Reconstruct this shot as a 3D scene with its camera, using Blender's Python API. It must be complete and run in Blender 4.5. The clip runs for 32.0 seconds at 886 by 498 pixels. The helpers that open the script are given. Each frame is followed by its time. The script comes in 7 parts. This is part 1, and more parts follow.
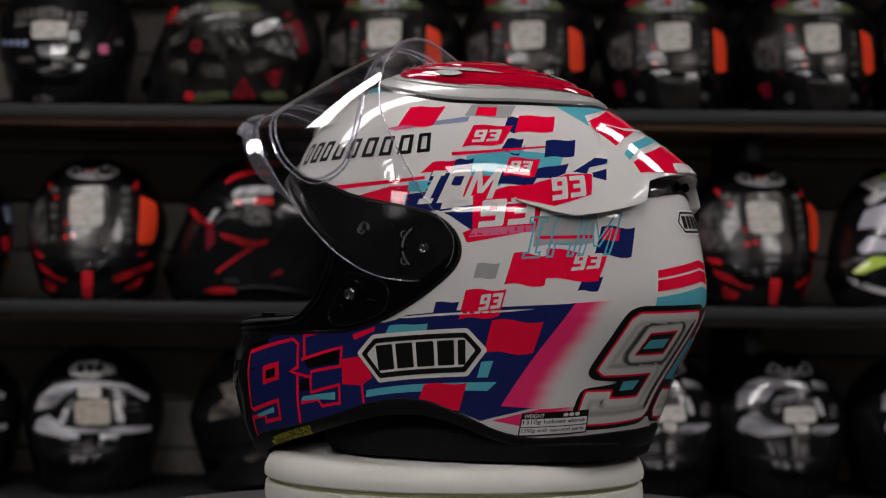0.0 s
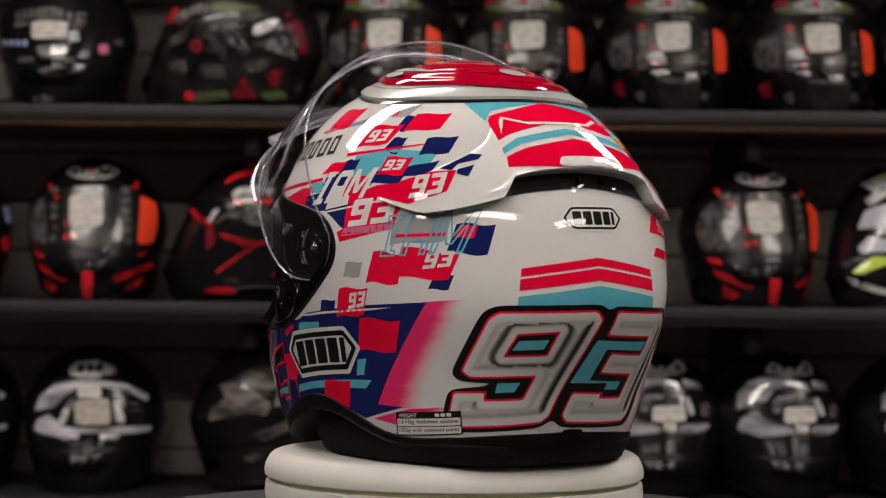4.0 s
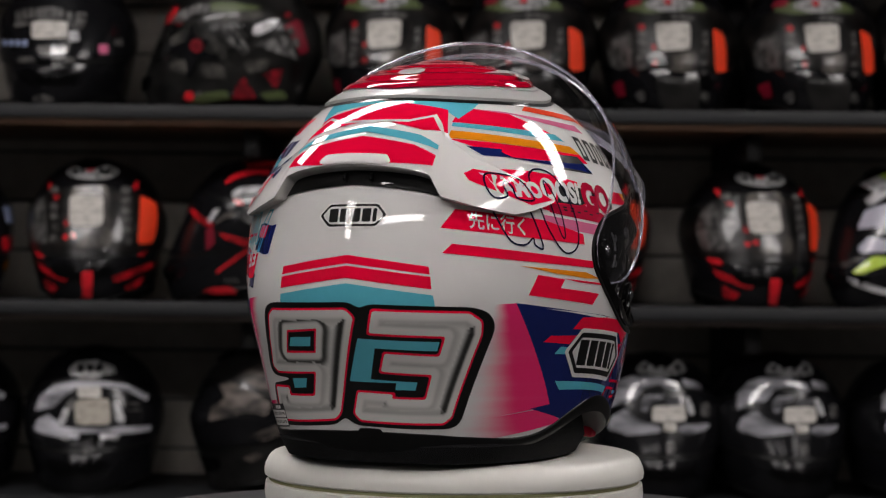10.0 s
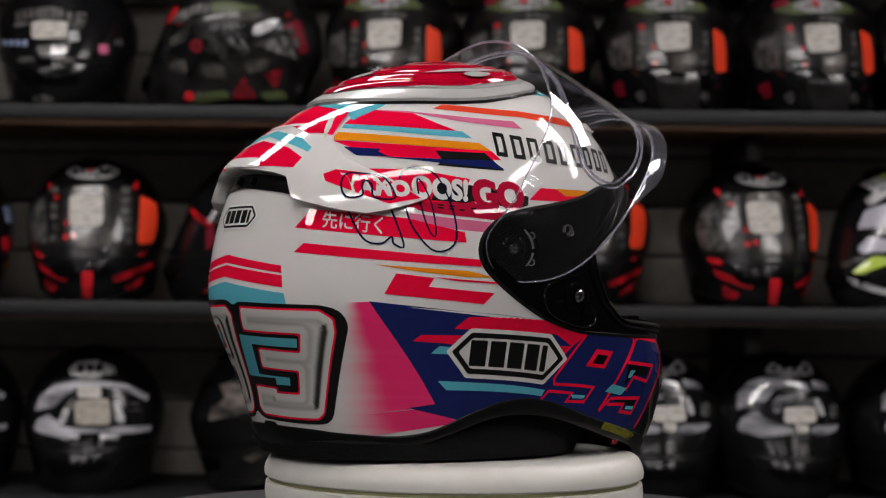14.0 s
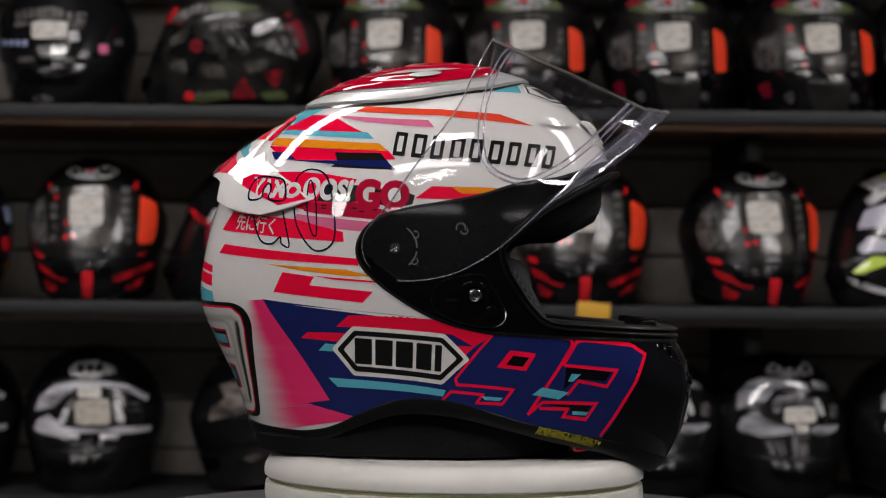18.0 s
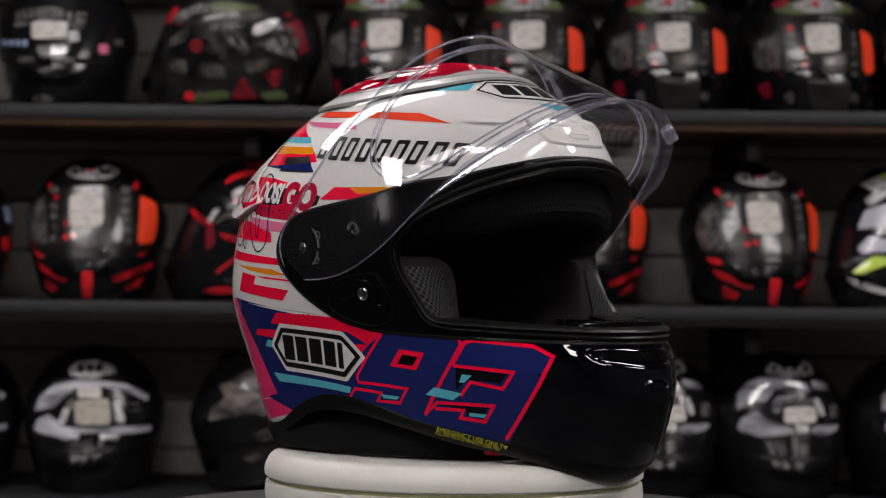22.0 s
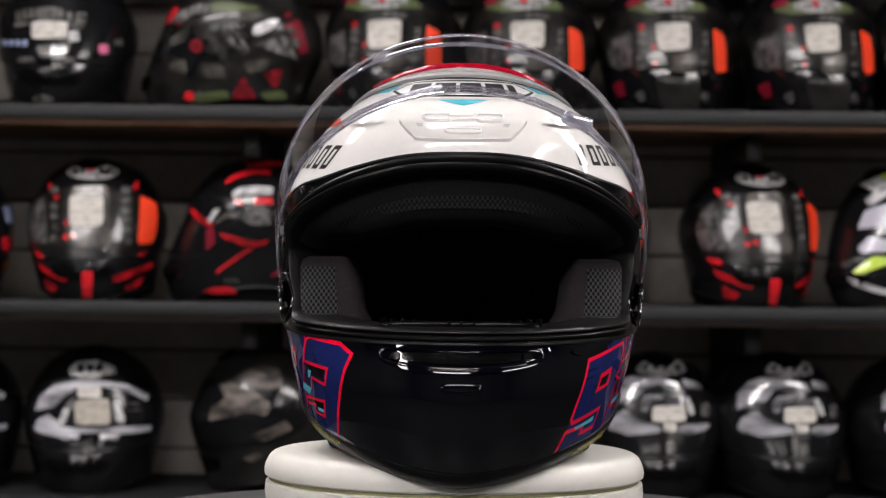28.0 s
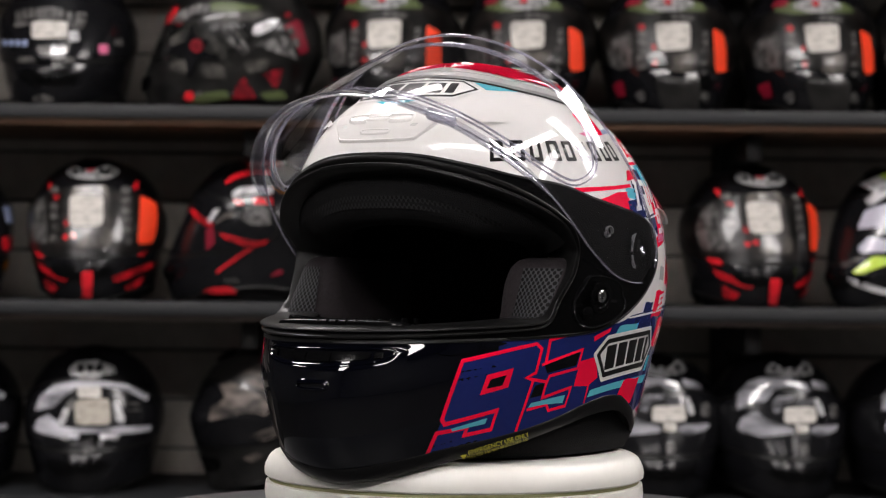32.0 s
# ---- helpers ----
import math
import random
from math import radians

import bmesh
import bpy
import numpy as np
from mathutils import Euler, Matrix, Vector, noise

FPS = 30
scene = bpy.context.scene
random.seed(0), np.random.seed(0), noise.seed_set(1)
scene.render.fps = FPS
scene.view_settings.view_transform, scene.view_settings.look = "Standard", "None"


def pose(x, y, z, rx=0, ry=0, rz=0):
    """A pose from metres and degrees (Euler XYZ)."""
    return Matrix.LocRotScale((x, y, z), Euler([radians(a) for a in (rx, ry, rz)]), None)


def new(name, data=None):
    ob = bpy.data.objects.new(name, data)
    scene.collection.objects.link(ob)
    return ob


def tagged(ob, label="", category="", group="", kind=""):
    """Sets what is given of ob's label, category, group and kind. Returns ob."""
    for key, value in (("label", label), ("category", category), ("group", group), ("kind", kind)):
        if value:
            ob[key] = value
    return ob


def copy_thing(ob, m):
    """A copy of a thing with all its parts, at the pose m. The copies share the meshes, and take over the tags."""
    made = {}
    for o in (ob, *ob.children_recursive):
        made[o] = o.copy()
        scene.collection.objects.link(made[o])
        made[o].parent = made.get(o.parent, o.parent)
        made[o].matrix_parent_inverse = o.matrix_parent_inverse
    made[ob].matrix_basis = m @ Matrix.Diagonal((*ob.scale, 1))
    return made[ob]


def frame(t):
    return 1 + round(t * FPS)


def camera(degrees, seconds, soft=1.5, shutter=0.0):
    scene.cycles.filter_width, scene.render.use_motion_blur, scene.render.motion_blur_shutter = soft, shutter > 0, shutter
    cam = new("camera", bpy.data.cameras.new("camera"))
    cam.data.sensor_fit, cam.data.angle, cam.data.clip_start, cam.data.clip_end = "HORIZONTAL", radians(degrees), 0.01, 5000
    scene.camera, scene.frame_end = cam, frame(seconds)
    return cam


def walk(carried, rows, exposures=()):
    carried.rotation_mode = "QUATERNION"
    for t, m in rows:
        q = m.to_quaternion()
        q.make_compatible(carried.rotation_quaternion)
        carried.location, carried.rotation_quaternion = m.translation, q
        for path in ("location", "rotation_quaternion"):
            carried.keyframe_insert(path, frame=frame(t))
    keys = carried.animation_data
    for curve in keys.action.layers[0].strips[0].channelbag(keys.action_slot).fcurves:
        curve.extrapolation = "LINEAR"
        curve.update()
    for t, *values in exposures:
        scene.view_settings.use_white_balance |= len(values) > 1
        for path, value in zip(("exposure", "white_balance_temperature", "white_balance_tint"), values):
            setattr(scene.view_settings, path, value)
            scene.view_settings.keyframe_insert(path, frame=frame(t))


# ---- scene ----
# ---- camera: stands still ----
EYE = (0.0, -1.425, 1.071)
cam = camera(24.57, 32.0, soft=1.2)
STAND = Matrix.Translation(EYE) @ pose(0, 0, 0, 0, 0, 0.375) @ pose(0, 0, 0, 90.776, 0, 0) @ pose(0, 0, 0, 0, 0, 0.603)
cam.data.dof.use_dof = True
cam.data.dof.focus_distance = 1.36
cam.data.dof.aperture_fstop = 12.5
cam.data.sensor_width = 36.0
cam.data.angle = radians(24.57)
walk(cam, [(0.0, STAND), (32.0, STAND)],
     exposures=[(t, e, k, 16) for t, e, k in ((0.0, -0.42, 6450), (1.0, -0.25, 6600), (2.0, -0.08, 7050), (3.5, 0.0, 7100), (5.5, -0.08, 6450), (9.0, -0.15, 6450), (14.0, -0.08, 6450), (16.5, -0.27, 6450), (17.0, -0.27, 6450), (18.0, 0.0, 6450), (20.0, 0.06, 6450), (21.0, -0.02, 6450), (22.0, 0.05, 6450), (25.0, 0.42, 6450), (28.0, 0.65, 6450), (32.0, 0.68, 6450))])

# ---- light: a dim shop lit by narrow ceiling strips ----
world = bpy.data.worlds.new("shop_air")
world.use_nodes = True
world.node_tree.nodes["Background"].inputs[0].default_value = (0.9, 0.95, 1.0, 1)
world.node_tree.nodes["Background"].inputs[1].default_value = 0.006
scene.world = world
STRIP_GLOW = 20.0


# ---- materials ----
def material(name, color, rough=0.5, metal=0.0, coat=0.0, vary=0.08, scale=30.0, bump=0.0, bump_scale=200.0, glow=0.0, spec=0.5):
    """A surface with two scales of tone and gloss variation and a fine relief."""
    m = bpy.data.materials.new(name)
    m.use_nodes = True
    nt = m.node_tree
    b = nt.nodes["Principled BSDF"]
    tc = nt.nodes.new("ShaderNodeTexCoord")
    big, fine = nt.nodes.new("ShaderNodeTexNoise"), nt.nodes.new("ShaderNodeTexNoise")
    big.inputs["Scale"].default_value, fine.inputs["Scale"].default_value = scale * 0.25, scale * 6
    big.inputs["Detail"].default_value = fine.inputs["Detail"].default_value = 3.0
    mix = nt.nodes.new("ShaderNodeMath")
    mix.operation = "ADD"
    for n, k in ((big, 0), (fine, 1)):
        nt.links.new(tc.outputs["Object"], n.inputs["Vector"])
        nt.links.new(n.outputs["Fac"], mix.inputs[k])
    tone = nt.nodes.new("ShaderNodeMapRange")
    tone.inputs["From Min"].default_value, tone.inputs["From Max"].default_value = 0.7, 1.3
    tone.inputs["To Min"].default_value, tone.inputs["To Max"].default_value = 1 - vary, 1 + vary
    nt.links.new(mix.outputs[0], tone.inputs["Value"])
    paint = nt.nodes.new("ShaderNodeVectorMath")
    paint.operation = "SCALE"
    paint.inputs[0].default_value = color
    nt.links.new(tone.outputs[0], paint.inputs["Scale"])
    nt.links.new(paint.outputs[0], b.inputs["Base Color"])
    gloss = nt.nodes.new("ShaderNodeMapRange")
    gloss.inputs["To Min"].default_value, gloss.inputs["To Max"].default_value = max(rough * 0.8, 0.0), min(rough * 1.2, 1.0)
    nt.links.new(big.outputs["Fac"], gloss.inputs["Value"])
    nt.links.new(gloss.outputs[0], b.inputs["Roughness"])
    b.inputs["Metallic"].default_value = metal
    b.inputs["Coat Weight"].default_value, b.inputs["Coat Roughness"].default_value = coat, 0.02
    b.inputs["Specular IOR Level"].default_value = 0.0 if coat >= 1.0 else spec
    if bump:
        grain, relief = nt.nodes.new("ShaderNodeTexNoise"), nt.nodes.new("ShaderNodeBump")
        grain.inputs["Scale"].default_value = bump_scale
        relief.inputs["Strength"].default_value, relief.inputs["Distance"].default_value = bump, 0.002
        nt.links.new(tc.outputs["Object"], grain.inputs["Vector"])
        nt.links.new(grain.outputs["Fac"], relief.inputs["Height"])
        nt.links.new(relief.outputs[0], b.inputs["Normal"])
    if glow:
        b.inputs["Emission Color"].default_value, b.inputs["Emission Strength"].default_value = (1.0, 0.97, 0.92, 1), glow
    return m


def clear_plastic(name, tint, rough=0.0, weight=1.5, milk=0.0, crinkle=0.0):
    """Thin clear plastic: see-through, with a gloss that grows at grazing angles."""
    m = bpy.data.materials.new(name)
    m.use_nodes = True
    nt = m.node_tree
    nt.nodes.remove(nt.nodes["Principled BSDF"])
    through_it, gloss, blend = nt.nodes.new("ShaderNodeBsdfTransparent"), nt.nodes.new("ShaderNodeBsdfGlossy"), nt.nodes.new("ShaderNodeMixShader")
    face, rise, edge = nt.nodes.new("ShaderNodeLayerWeight"), nt.nodes.new("ShaderNodeMath"), nt.nodes.new("ShaderNodeMath")
    face.inputs["Blend"].default_value = 0.5
    rise.operation, rise.inputs[1].default_value = "POWER", 4.5
    edge.operation = "MULTIPLY_ADD"
    edge.inputs[1].default_value, edge.inputs[2].default_value = 0.85, 2 * ((weight - 1) / (weight + 1)) ** 2
    nt.links.new(face.outputs["Facing"], rise.inputs[0])
    nt.links.new(rise.outputs[0], edge.inputs[0])
    if crinkle:
        where, flat, reach, fold, creases, relief = (nt.nodes.new("ShaderNode" + k) for k in ("TexCoord", "VectorMath", "VectorMath", "MapRange", "TexNoise", "Bump"))
        flat.operation, flat.inputs[1].default_value = "MULTIPLY", (1, 0, 1)
        nt.links.new(where.outputs["Object"], flat.inputs[0])
        reach.operation = "LENGTH"
        nt.links.new(flat.outputs[0], reach.inputs[0])
        fold.inputs["From Min"].default_value, fold.inputs["From Max"].default_value = 0.074, 0.042
        fold.inputs["To Max"].default_value = crinkle
        nt.links.new(reach.outputs["Value"], fold.inputs["Value"])
        creases.inputs["Scale"].default_value, creases.inputs["Detail"].default_value, creases.inputs["Distortion"].default_value = 70.0, 1.5, 1.2
        nt.links.new(where.outputs["Object"], creases.inputs["Vector"])
        relief.inputs["Distance"].default_value = 0.002
        nt.links.new(fold.outputs[0], relief.inputs["Strength"])
        nt.links.new(creases.outputs["Fac"], relief.inputs["Height"])
        nt.links.new(relief.outputs[0], gloss.inputs["Normal"])
    through_it.inputs[0].default_value = (*tint, 1)
    gloss.inputs["Roughness"].default_value = rough
    nt.links.new(edge.outputs[0], blend.inputs[0])
    nt.links.new(through_it.outputs[0], blend.inputs[1])
    nt.links.new(gloss.outputs[0], blend.inputs[2])
    out = blend
    if milk:
        haze, out = nt.nodes.new("ShaderNodeBsdfDiffuse"), nt.nodes.new("ShaderNodeMixShader")
        haze.inputs[0].default_value = (0.75, 0.74, 0.85, 1)
        out.inputs[0].default_value = milk
        nt.links.new(blend.outputs[0], out.inputs[1])
        nt.links.new(haze.outputs[0], out.inputs[2])
    nt.links.new(out.outputs[0], nt.nodes["Material Output"].inputs[0])
    return m


def faded(name, inner, outer, streaks=0.5):
    """Airbrushed paint that runs from one colour to another along the mesh's 'fade' values, a little streaky."""
    m = material(name, inner, 0.3, coat=1.0, vary=0.02)
    nt = m.node_tree
    b = nt.nodes["Principled BSDF"]
    at, mixer = nt.nodes.new("ShaderNodeAttribute"), nt.nodes.new("ShaderNodeMix")
    streak, tc, stretch, add = nt.nodes.new("ShaderNodeTexNoise"), nt.nodes.new("ShaderNodeTexCoord"), nt.nodes.new("ShaderNodeMapping"), nt.nodes.new("ShaderNodeMath")
    stretch.inputs["Scale"].default_value = (3, 3, 110)
    streak.inputs["Scale"].default_value = 1.0
    at.attribute_name = "fade"
    add.operation = "MULTIPLY_ADD"
    add.inputs[1].default_value = streaks
    nt.links.new(tc.outputs["Object"], stretch.inputs[0])
    nt.links.new(stretch.outputs[0], streak.inputs["Vector"])
    nt.links.new(streak.outputs["Fac"], add.inputs[0])
    shift = nt.nodes.new("ShaderNodeMath")
    shift.operation, shift.inputs[1].default_value = "SUBTRACT", streaks / 2
    nt.links.new(at.outputs["Fac"], shift.inputs[0])
    nt.links.new(shift.outputs[0], add.inputs[2])
    ramp = nt.nodes.new("ShaderNodeMapRange")
    ramp.interpolation_type = "SMOOTHSTEP"
    nt.links.new(add.outputs[0], ramp.inputs["Value"])
    mixer.data_type = "RGBA"
    mixer.inputs["A"].default_value, mixer.inputs["B"].default_value = (*inner, 1), (*outer, 1)
    nt.links.new(ramp.outputs[0], mixer.inputs["Factor"])
    nt.links.new(mixer.outputs["Result"], b.inputs["Base Color"])
    return m


WHITE_RGB = (0.74, 0.73, 0.71)
white_paint = material("white_gloss_paint", WHITE_RGB, 0.3, coat=1.0, vary=0.015, scale=12)
red_paint = material("red_gloss_paint", (0.90, 0.004, 0.045), 0.3, coat=1.0, vary=0.03)
navy_paint = material("navy_gloss_paint", (0.010, 0.018, 0.115), 0.3, coat=1.0, vary=0.04)
cyan_paint = material("cyan_gloss_paint", (0.10, 0.47, 0.58), 0.3, coat=1.0, vary=0.03)
orange_paint = material("orange_gloss_paint", (0.86, 0.27, 0.01), 0.3, coat=1.0, vary=0.03)
coral_paint = material("coral_gloss_paint", (0.85, 0.07, 0.03), 0.3, coat=1.0, vary=0.03)
rose_paint = material("rose_gloss_paint", (0.70, 0.16, 0.30), 0.3, coat=1.0, vary=0.03)
grey_paint = material("grey_gloss_paint", (0.38, 0.38, 0.38), 0.3, coat=1.0, vary=0.03)
slate_paint = material("slate_gloss_paint", (0.26, 0.31, 0.46), 0.3, coat=1.0, vary=0.03)
ring_ink = material("dark_navy_ink", (0.005, 0.007, 0.035), 0.3, coat=1.0, vary=0.05)
crimson_paint = material("crimson_gloss_paint", (0.45, 0.008, 0.04), 0.3, coat=1.0, vary=0.05)
black_paint = material("black_gloss_paint", (0.0012, 0.0014, 0.003), 0.2, coat=1.0, vary=0.1, spec=0.0)
ink = material("black_ink", (0.005, 0.005, 0.005), 0.35, coat=0.8, spec=0.1, vary=0.05)
yellow_ink = material("yellow_ink", (0.62, 0.55, 0.03), 0.45, vary=0.05)
sticker_white = material("sticker_white", (0.78, 0.77, 0.74), 0.4, coat=0.6, vary=0.03)
pink_fade = faded("pink_airbrush", (0.92, 0.030, 0.17), WHITE_RGB)
silver_fade = faded("silver_airbrush", (0.03, 0.03, 0.028), (0.66, 0.65, 0.62), 0.14)
silver_paint = material("silver_paint", (0.47, 0.46, 0.45), 0.3, metal=0.15, coat=1.0, vary=0.05)
black_rubber = material("black_rubber", (0.006, 0.006, 0.006), 0.36, spec=0.16, vary=0.15, bump=0.05, bump_scale=900)
black_plastic = material("black_plastic", (0.0025, 0.0025, 0.0027), 0.13, spec=0.10, vary=0.12, bump=0.03, bump_scale=700)
liner_cloth = material("liner_cloth", (0.010, 0.010, 0.0105), 0.95, vary=0.25, scale=60, bump=0.6, bump_scale=1500, spec=0.1)
pad_cloth = material("pad_cloth", (0.024, 0.020, 0.022), 0.9, vary=0.2, scale=80, bump=0.6, bump_scale=1800, spec=0.15)
mesh_cloth = material("mesh_cloth", (0.06, 0.06, 0.064), 0.85, vary=0.2, scale=120, spec=0.2)
net = mesh_cloth.node_tree
spread, weave = net.nodes.new("ShaderNodeSeparateXYZ"), net.nodes.new("ShaderNodeCombineXYZ")
net.links.new(net.nodes["Texture Coordinate"].outputs["Object"], spread.inputs[0])
for k, sign in ((0, 1), (1, -1)):
    across, slant = net.nodes.new("ShaderNodeMath"), net.nodes.new("ShaderNodeMath")
    across.operation, slant.operation = "MULTIPLY", "MULTIPLY_ADD"
    across.inputs[1].default_value, slant.inputs[1].default_value = 1 / 0.0033, sign / 0.0046
    net.links.new(spread.outputs["Y"], across.inputs[0])
    net.links.new(spread.outputs["Z"], slant.inputs[0])
    net.links.new(across.outputs[0], slant.inputs[2])
    net.links.new(slant.outputs[0], weave.inputs[k])
cells, holes = net.nodes.new("ShaderNodeTexVoronoi"), net.nodes.new("ShaderNodeMapRange")
cells.voronoi_dimensions = "2D"
net.links.new(weave.outputs[0], cells.inputs["Vector"])
cells.inputs["Scale"].default_value, cells.inputs["Randomness"].default_value = 1.0, 0.0
holes.inputs["From Min"].default_value, holes.inputs["From Max"].default_value = 0.37, 0.45
holes.inputs["To Min"].default_value, holes.inputs["To Max"].default_value = 0.06, 1.0
dots = mesh_cloth.node_tree.nodes.new("ShaderNodeVectorMath")
dots.operation = "SCALE"
dots.inputs[0].default_value = (0.040, 0.040, 0.043)
mesh_cloth.node_tree.links.new(cells.outputs["Distance"], holes.inputs["Value"])
mesh_cloth.node_tree.links.new(holes.outputs[0], dots.inputs["Scale"])
mesh_cloth.node_tree.links.new(dots.outputs[0], mesh_cloth.node_tree.nodes["Principled BSDF"].inputs["Base Color"])
# the same mesh again, its colour darkened for the shade under the brow
knit_cloth = mesh_cloth.copy()
knit_cloth.name = "knit_cloth"
knit_cloth.node_tree.nodes[dots.name].inputs[0].default_value = (0.020, 0.020, 0.021)
red_lens = material("red_translucent_plastic", (0.46, 0.002, 0.022), 0.1, coat=1.0, vary=0.12, scale=50)
grey_trim = material("pale_grey_trim", (0.44, 0.44, 0.43), 0.35, coat=0.4, vary=0.04)
gloss_plastic = material("glossy_black_plastic", (0.004, 0.004, 0.0045), 0.05, spec=0.7, vary=0.1)
dark_steel = material("dark_steel", (0.30, 0.30, 0.30), 0.2, metal=1.0, vary=0.1)
steel = material("polished_steel", (0.55, 0.55, 0.55), 0.18, metal=1.0, vary=0.06)
visor_clear = clear_plastic("clear_visor", (0.90, 0.90, 0.91), weight=1.50, milk=0.003, crinkle=0.35)
visor_lip = clear_plastic("visor_lip", (0.80, 0.80, 0.85), rough=0.07, weight=1.85, milk=0.035)
# the rim's milk stands in for light gathered along the plastic's edge
visor_edge = clear_plastic("visor_rim", (0.74, 0.73, 0.79), rough=0.09, weight=1.85, milk=0.16)
turn_white = material("white_turntable_plastic", (0.72, 0.71, 0.66), 0.38, vary=0.03, scale=14, bump=0.02, bump_scale=800)
turn_groove = material("olive_groove", (0.30, 0.29, 0.15), 0.6, vary=0.06)
table_black = material("dark_table_laminate", (0.030, 0.031, 0.034), 0.45, vary=0.12, bump=0.04)
wall_grey = material("grey_slat_panel", (0.60, 0.557, 0.50), 0.55, vary=0.16, scale=5, bump=0.1, bump_scale=60)
shelf_metal = material("blue_grey_shelf_edge", (0.008, 0.009, 0.0105), 0.6, vary=0.08, scale=8)
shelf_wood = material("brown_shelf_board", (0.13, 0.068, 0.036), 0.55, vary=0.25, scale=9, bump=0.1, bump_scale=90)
post_black = material("black_steel_post", (0.006, 0.006, 0.006), 0.5, vary=0.1)
floor_dark = material("dark_floor_vinyl", (0.04, 0.038, 0.036), 0.5, vary=0.15, scale=4)
wall_plain = material("grey_wall_paint", (0.055, 0.055, 0.054), 0.8, vary=0.08, scale=3)
ceiling_dark = material("dark_ceiling_paint", (0.02, 0.02, 0.02), 0.9, vary=0.06, scale=3)
strip_light = material("lit_strip_diffuser", (0.9, 0.9, 0.88), 0.5, glow=STRIP_GLOW)


# ---- building blocks ----
def mesh_object(name, me, mat, parent=None, label="", smooth=True):
    me.materials.append(mat)
    if smooth:
        me.polygons.foreach_set("use_smooth", [True] * len(me.polygons))
        me.set_sharp_from_angle(angle=radians(40))
    ob = new(name, me)
    ob.parent = parent
    return tagged(ob, label) if label else ob


def part(name, bm, mat, parent=None, label="", smooth=True):
    me = bpy.data.meshes.new(name)
    bm.normal_update()
    bm.to_mesh(me)
    bm.free()
    return mesh_object(name, me, mat, parent, label, smooth)


def root(name, m, label, category, group="", kind=""):
    ob = new(name)
    ob.empty_display_size = 0.05
    ob.matrix_basis = m
    return tagged(ob, label, category, group, kind)


def box(w, d, h, bevel=0.0, at=(0, 0, 0), turn=None):
    """A box on its base centre, with bevelled edges."""
    bm = bmesh.new()
    bmesh.ops.create_cube(bm, size=1.0, matrix=Matrix.Translation((0, 0, h / 2)) @ Matrix.Diagonal((w, d, h, 1)))
    if bevel:
        bmesh.ops.bevel(bm, geom=bm.edges[:], offset=bevel, segments=2, affect="EDGES", profile=0.5)
    bmesh.ops.transform(bm, matrix=Matrix.Translation(at) @ (turn or Matrix.Identity(4)), verts=bm.verts)
    return bm


def lathe(outline, steps=96):
    """A turned body from (radius, height) pairs."""
    bm = bmesh.new()
    rings = []
    for r, z in outline:
        if r < 1e-6:
            rings.append([bm.verts.new((0, 0, z))])
        else:
            rings.append([bm.verts.new((r * math.cos(2 * math.pi * i / steps), r * math.sin(2 * math.pi * i / steps), z)) for i in range(steps)])
    for a, b in zip(rings, rings[1:]):
        for i in range(steps):
            j = (i + 1) % steps
            loop = [a[i % len(a)], a[j % len(a)], b[j % len(b)], b[i % len(b)]]
            loop = [v for k, v in enumerate(loop) if v not in loop[:k]]
            if len(loop) > 2:
                bm.faces.new(loop)
    bmesh.ops.recalc_face_normals(bm, faces=bm.faces)
    return bm


def loft(rings, closed=True, cap=False):
    """Skin between rings of equally many points."""
    bm = bmesh.new()
    vs = [[bm.verts.new(p) for p in ring] for ring in rings]
    n = len(vs[0])
    for a, b in zip(vs, vs[1:]):
        for i in range(n if closed else n - 1):
            j = (i + 1) % n
            bm.faces.new((a[i], a[j], b[j], b[i]))
    if cap:
        bm.faces.new(vs[0][::-1])
        bm.faces.new(vs[-1])
    return bm
# ---- helmet shell: radius in metres by bearing (0 front, 90 left side) and elevation, in degrees ----
BASE = 0.121  # height of the shell's centre above its support
CX = -0.010
FRONT = ((-62, .165), (-48, .190), (-39, .2005), (-34, .199), (-28.6, .1945), (-22.8, .189), (-18.7, .180), (-14, .1675), (-10, .161), (0, .148), (14.6, .1385), (30, .1390), (39.4, .1437), (46, .1456), (54.6, .1467), (65.5, .1468), (75, .1445), (90, .142))
BACK = ((-62, .172), (-48, .1725), (-39.4, .1685), (-34, .1645), (-28.6, .161), (-20, .1615), (-13.9, .1647), (-7.4, .1687), (-2, .1690), (2, .1677), (9, .166), (14.8, .165), (21.8, .1635), (32.7, .158), (43.6, .154), (52, .150), (60.5, .1465), (72, .1435), (90, .142))
SIDE = ((-62, .152), (-47.5, .1482), (-44, .146), (-36.5, .1385), (-28, .132), (-20, .128), (-10.5, .1273), (-2, .128), (7, .130), (15.5, .1325), (24, .134), (33, .136), (42.7, .1387), (53.5, .141), (62, .1415), (90, .142))


def curve(table, x):
    """A smooth line through the table's points."""
    xs, ys = np.array(table).T
    d = np.gradient(ys, xs)
    x = np.clip(x, xs[0], xs[-1])
    i = np.clip(np.searchsorted(xs, x) - 1, 0, len(xs) - 2)
    h = xs[i + 1] - xs[i]
    s = (x - xs[i]) / h
    return ((1 + 2 * s) * (1 - s) ** 2 * ys[i] + s * (1 - s) ** 2 * h * d[i] + s * s * (3 - 2 * s) * ys[i + 1] + s * s * (s - 1) * h * d[i + 1])


FPOW = ((-62, 1.95), (-30, 1.95), (0, 2.05), (40, 2.05), (90, 2.0))
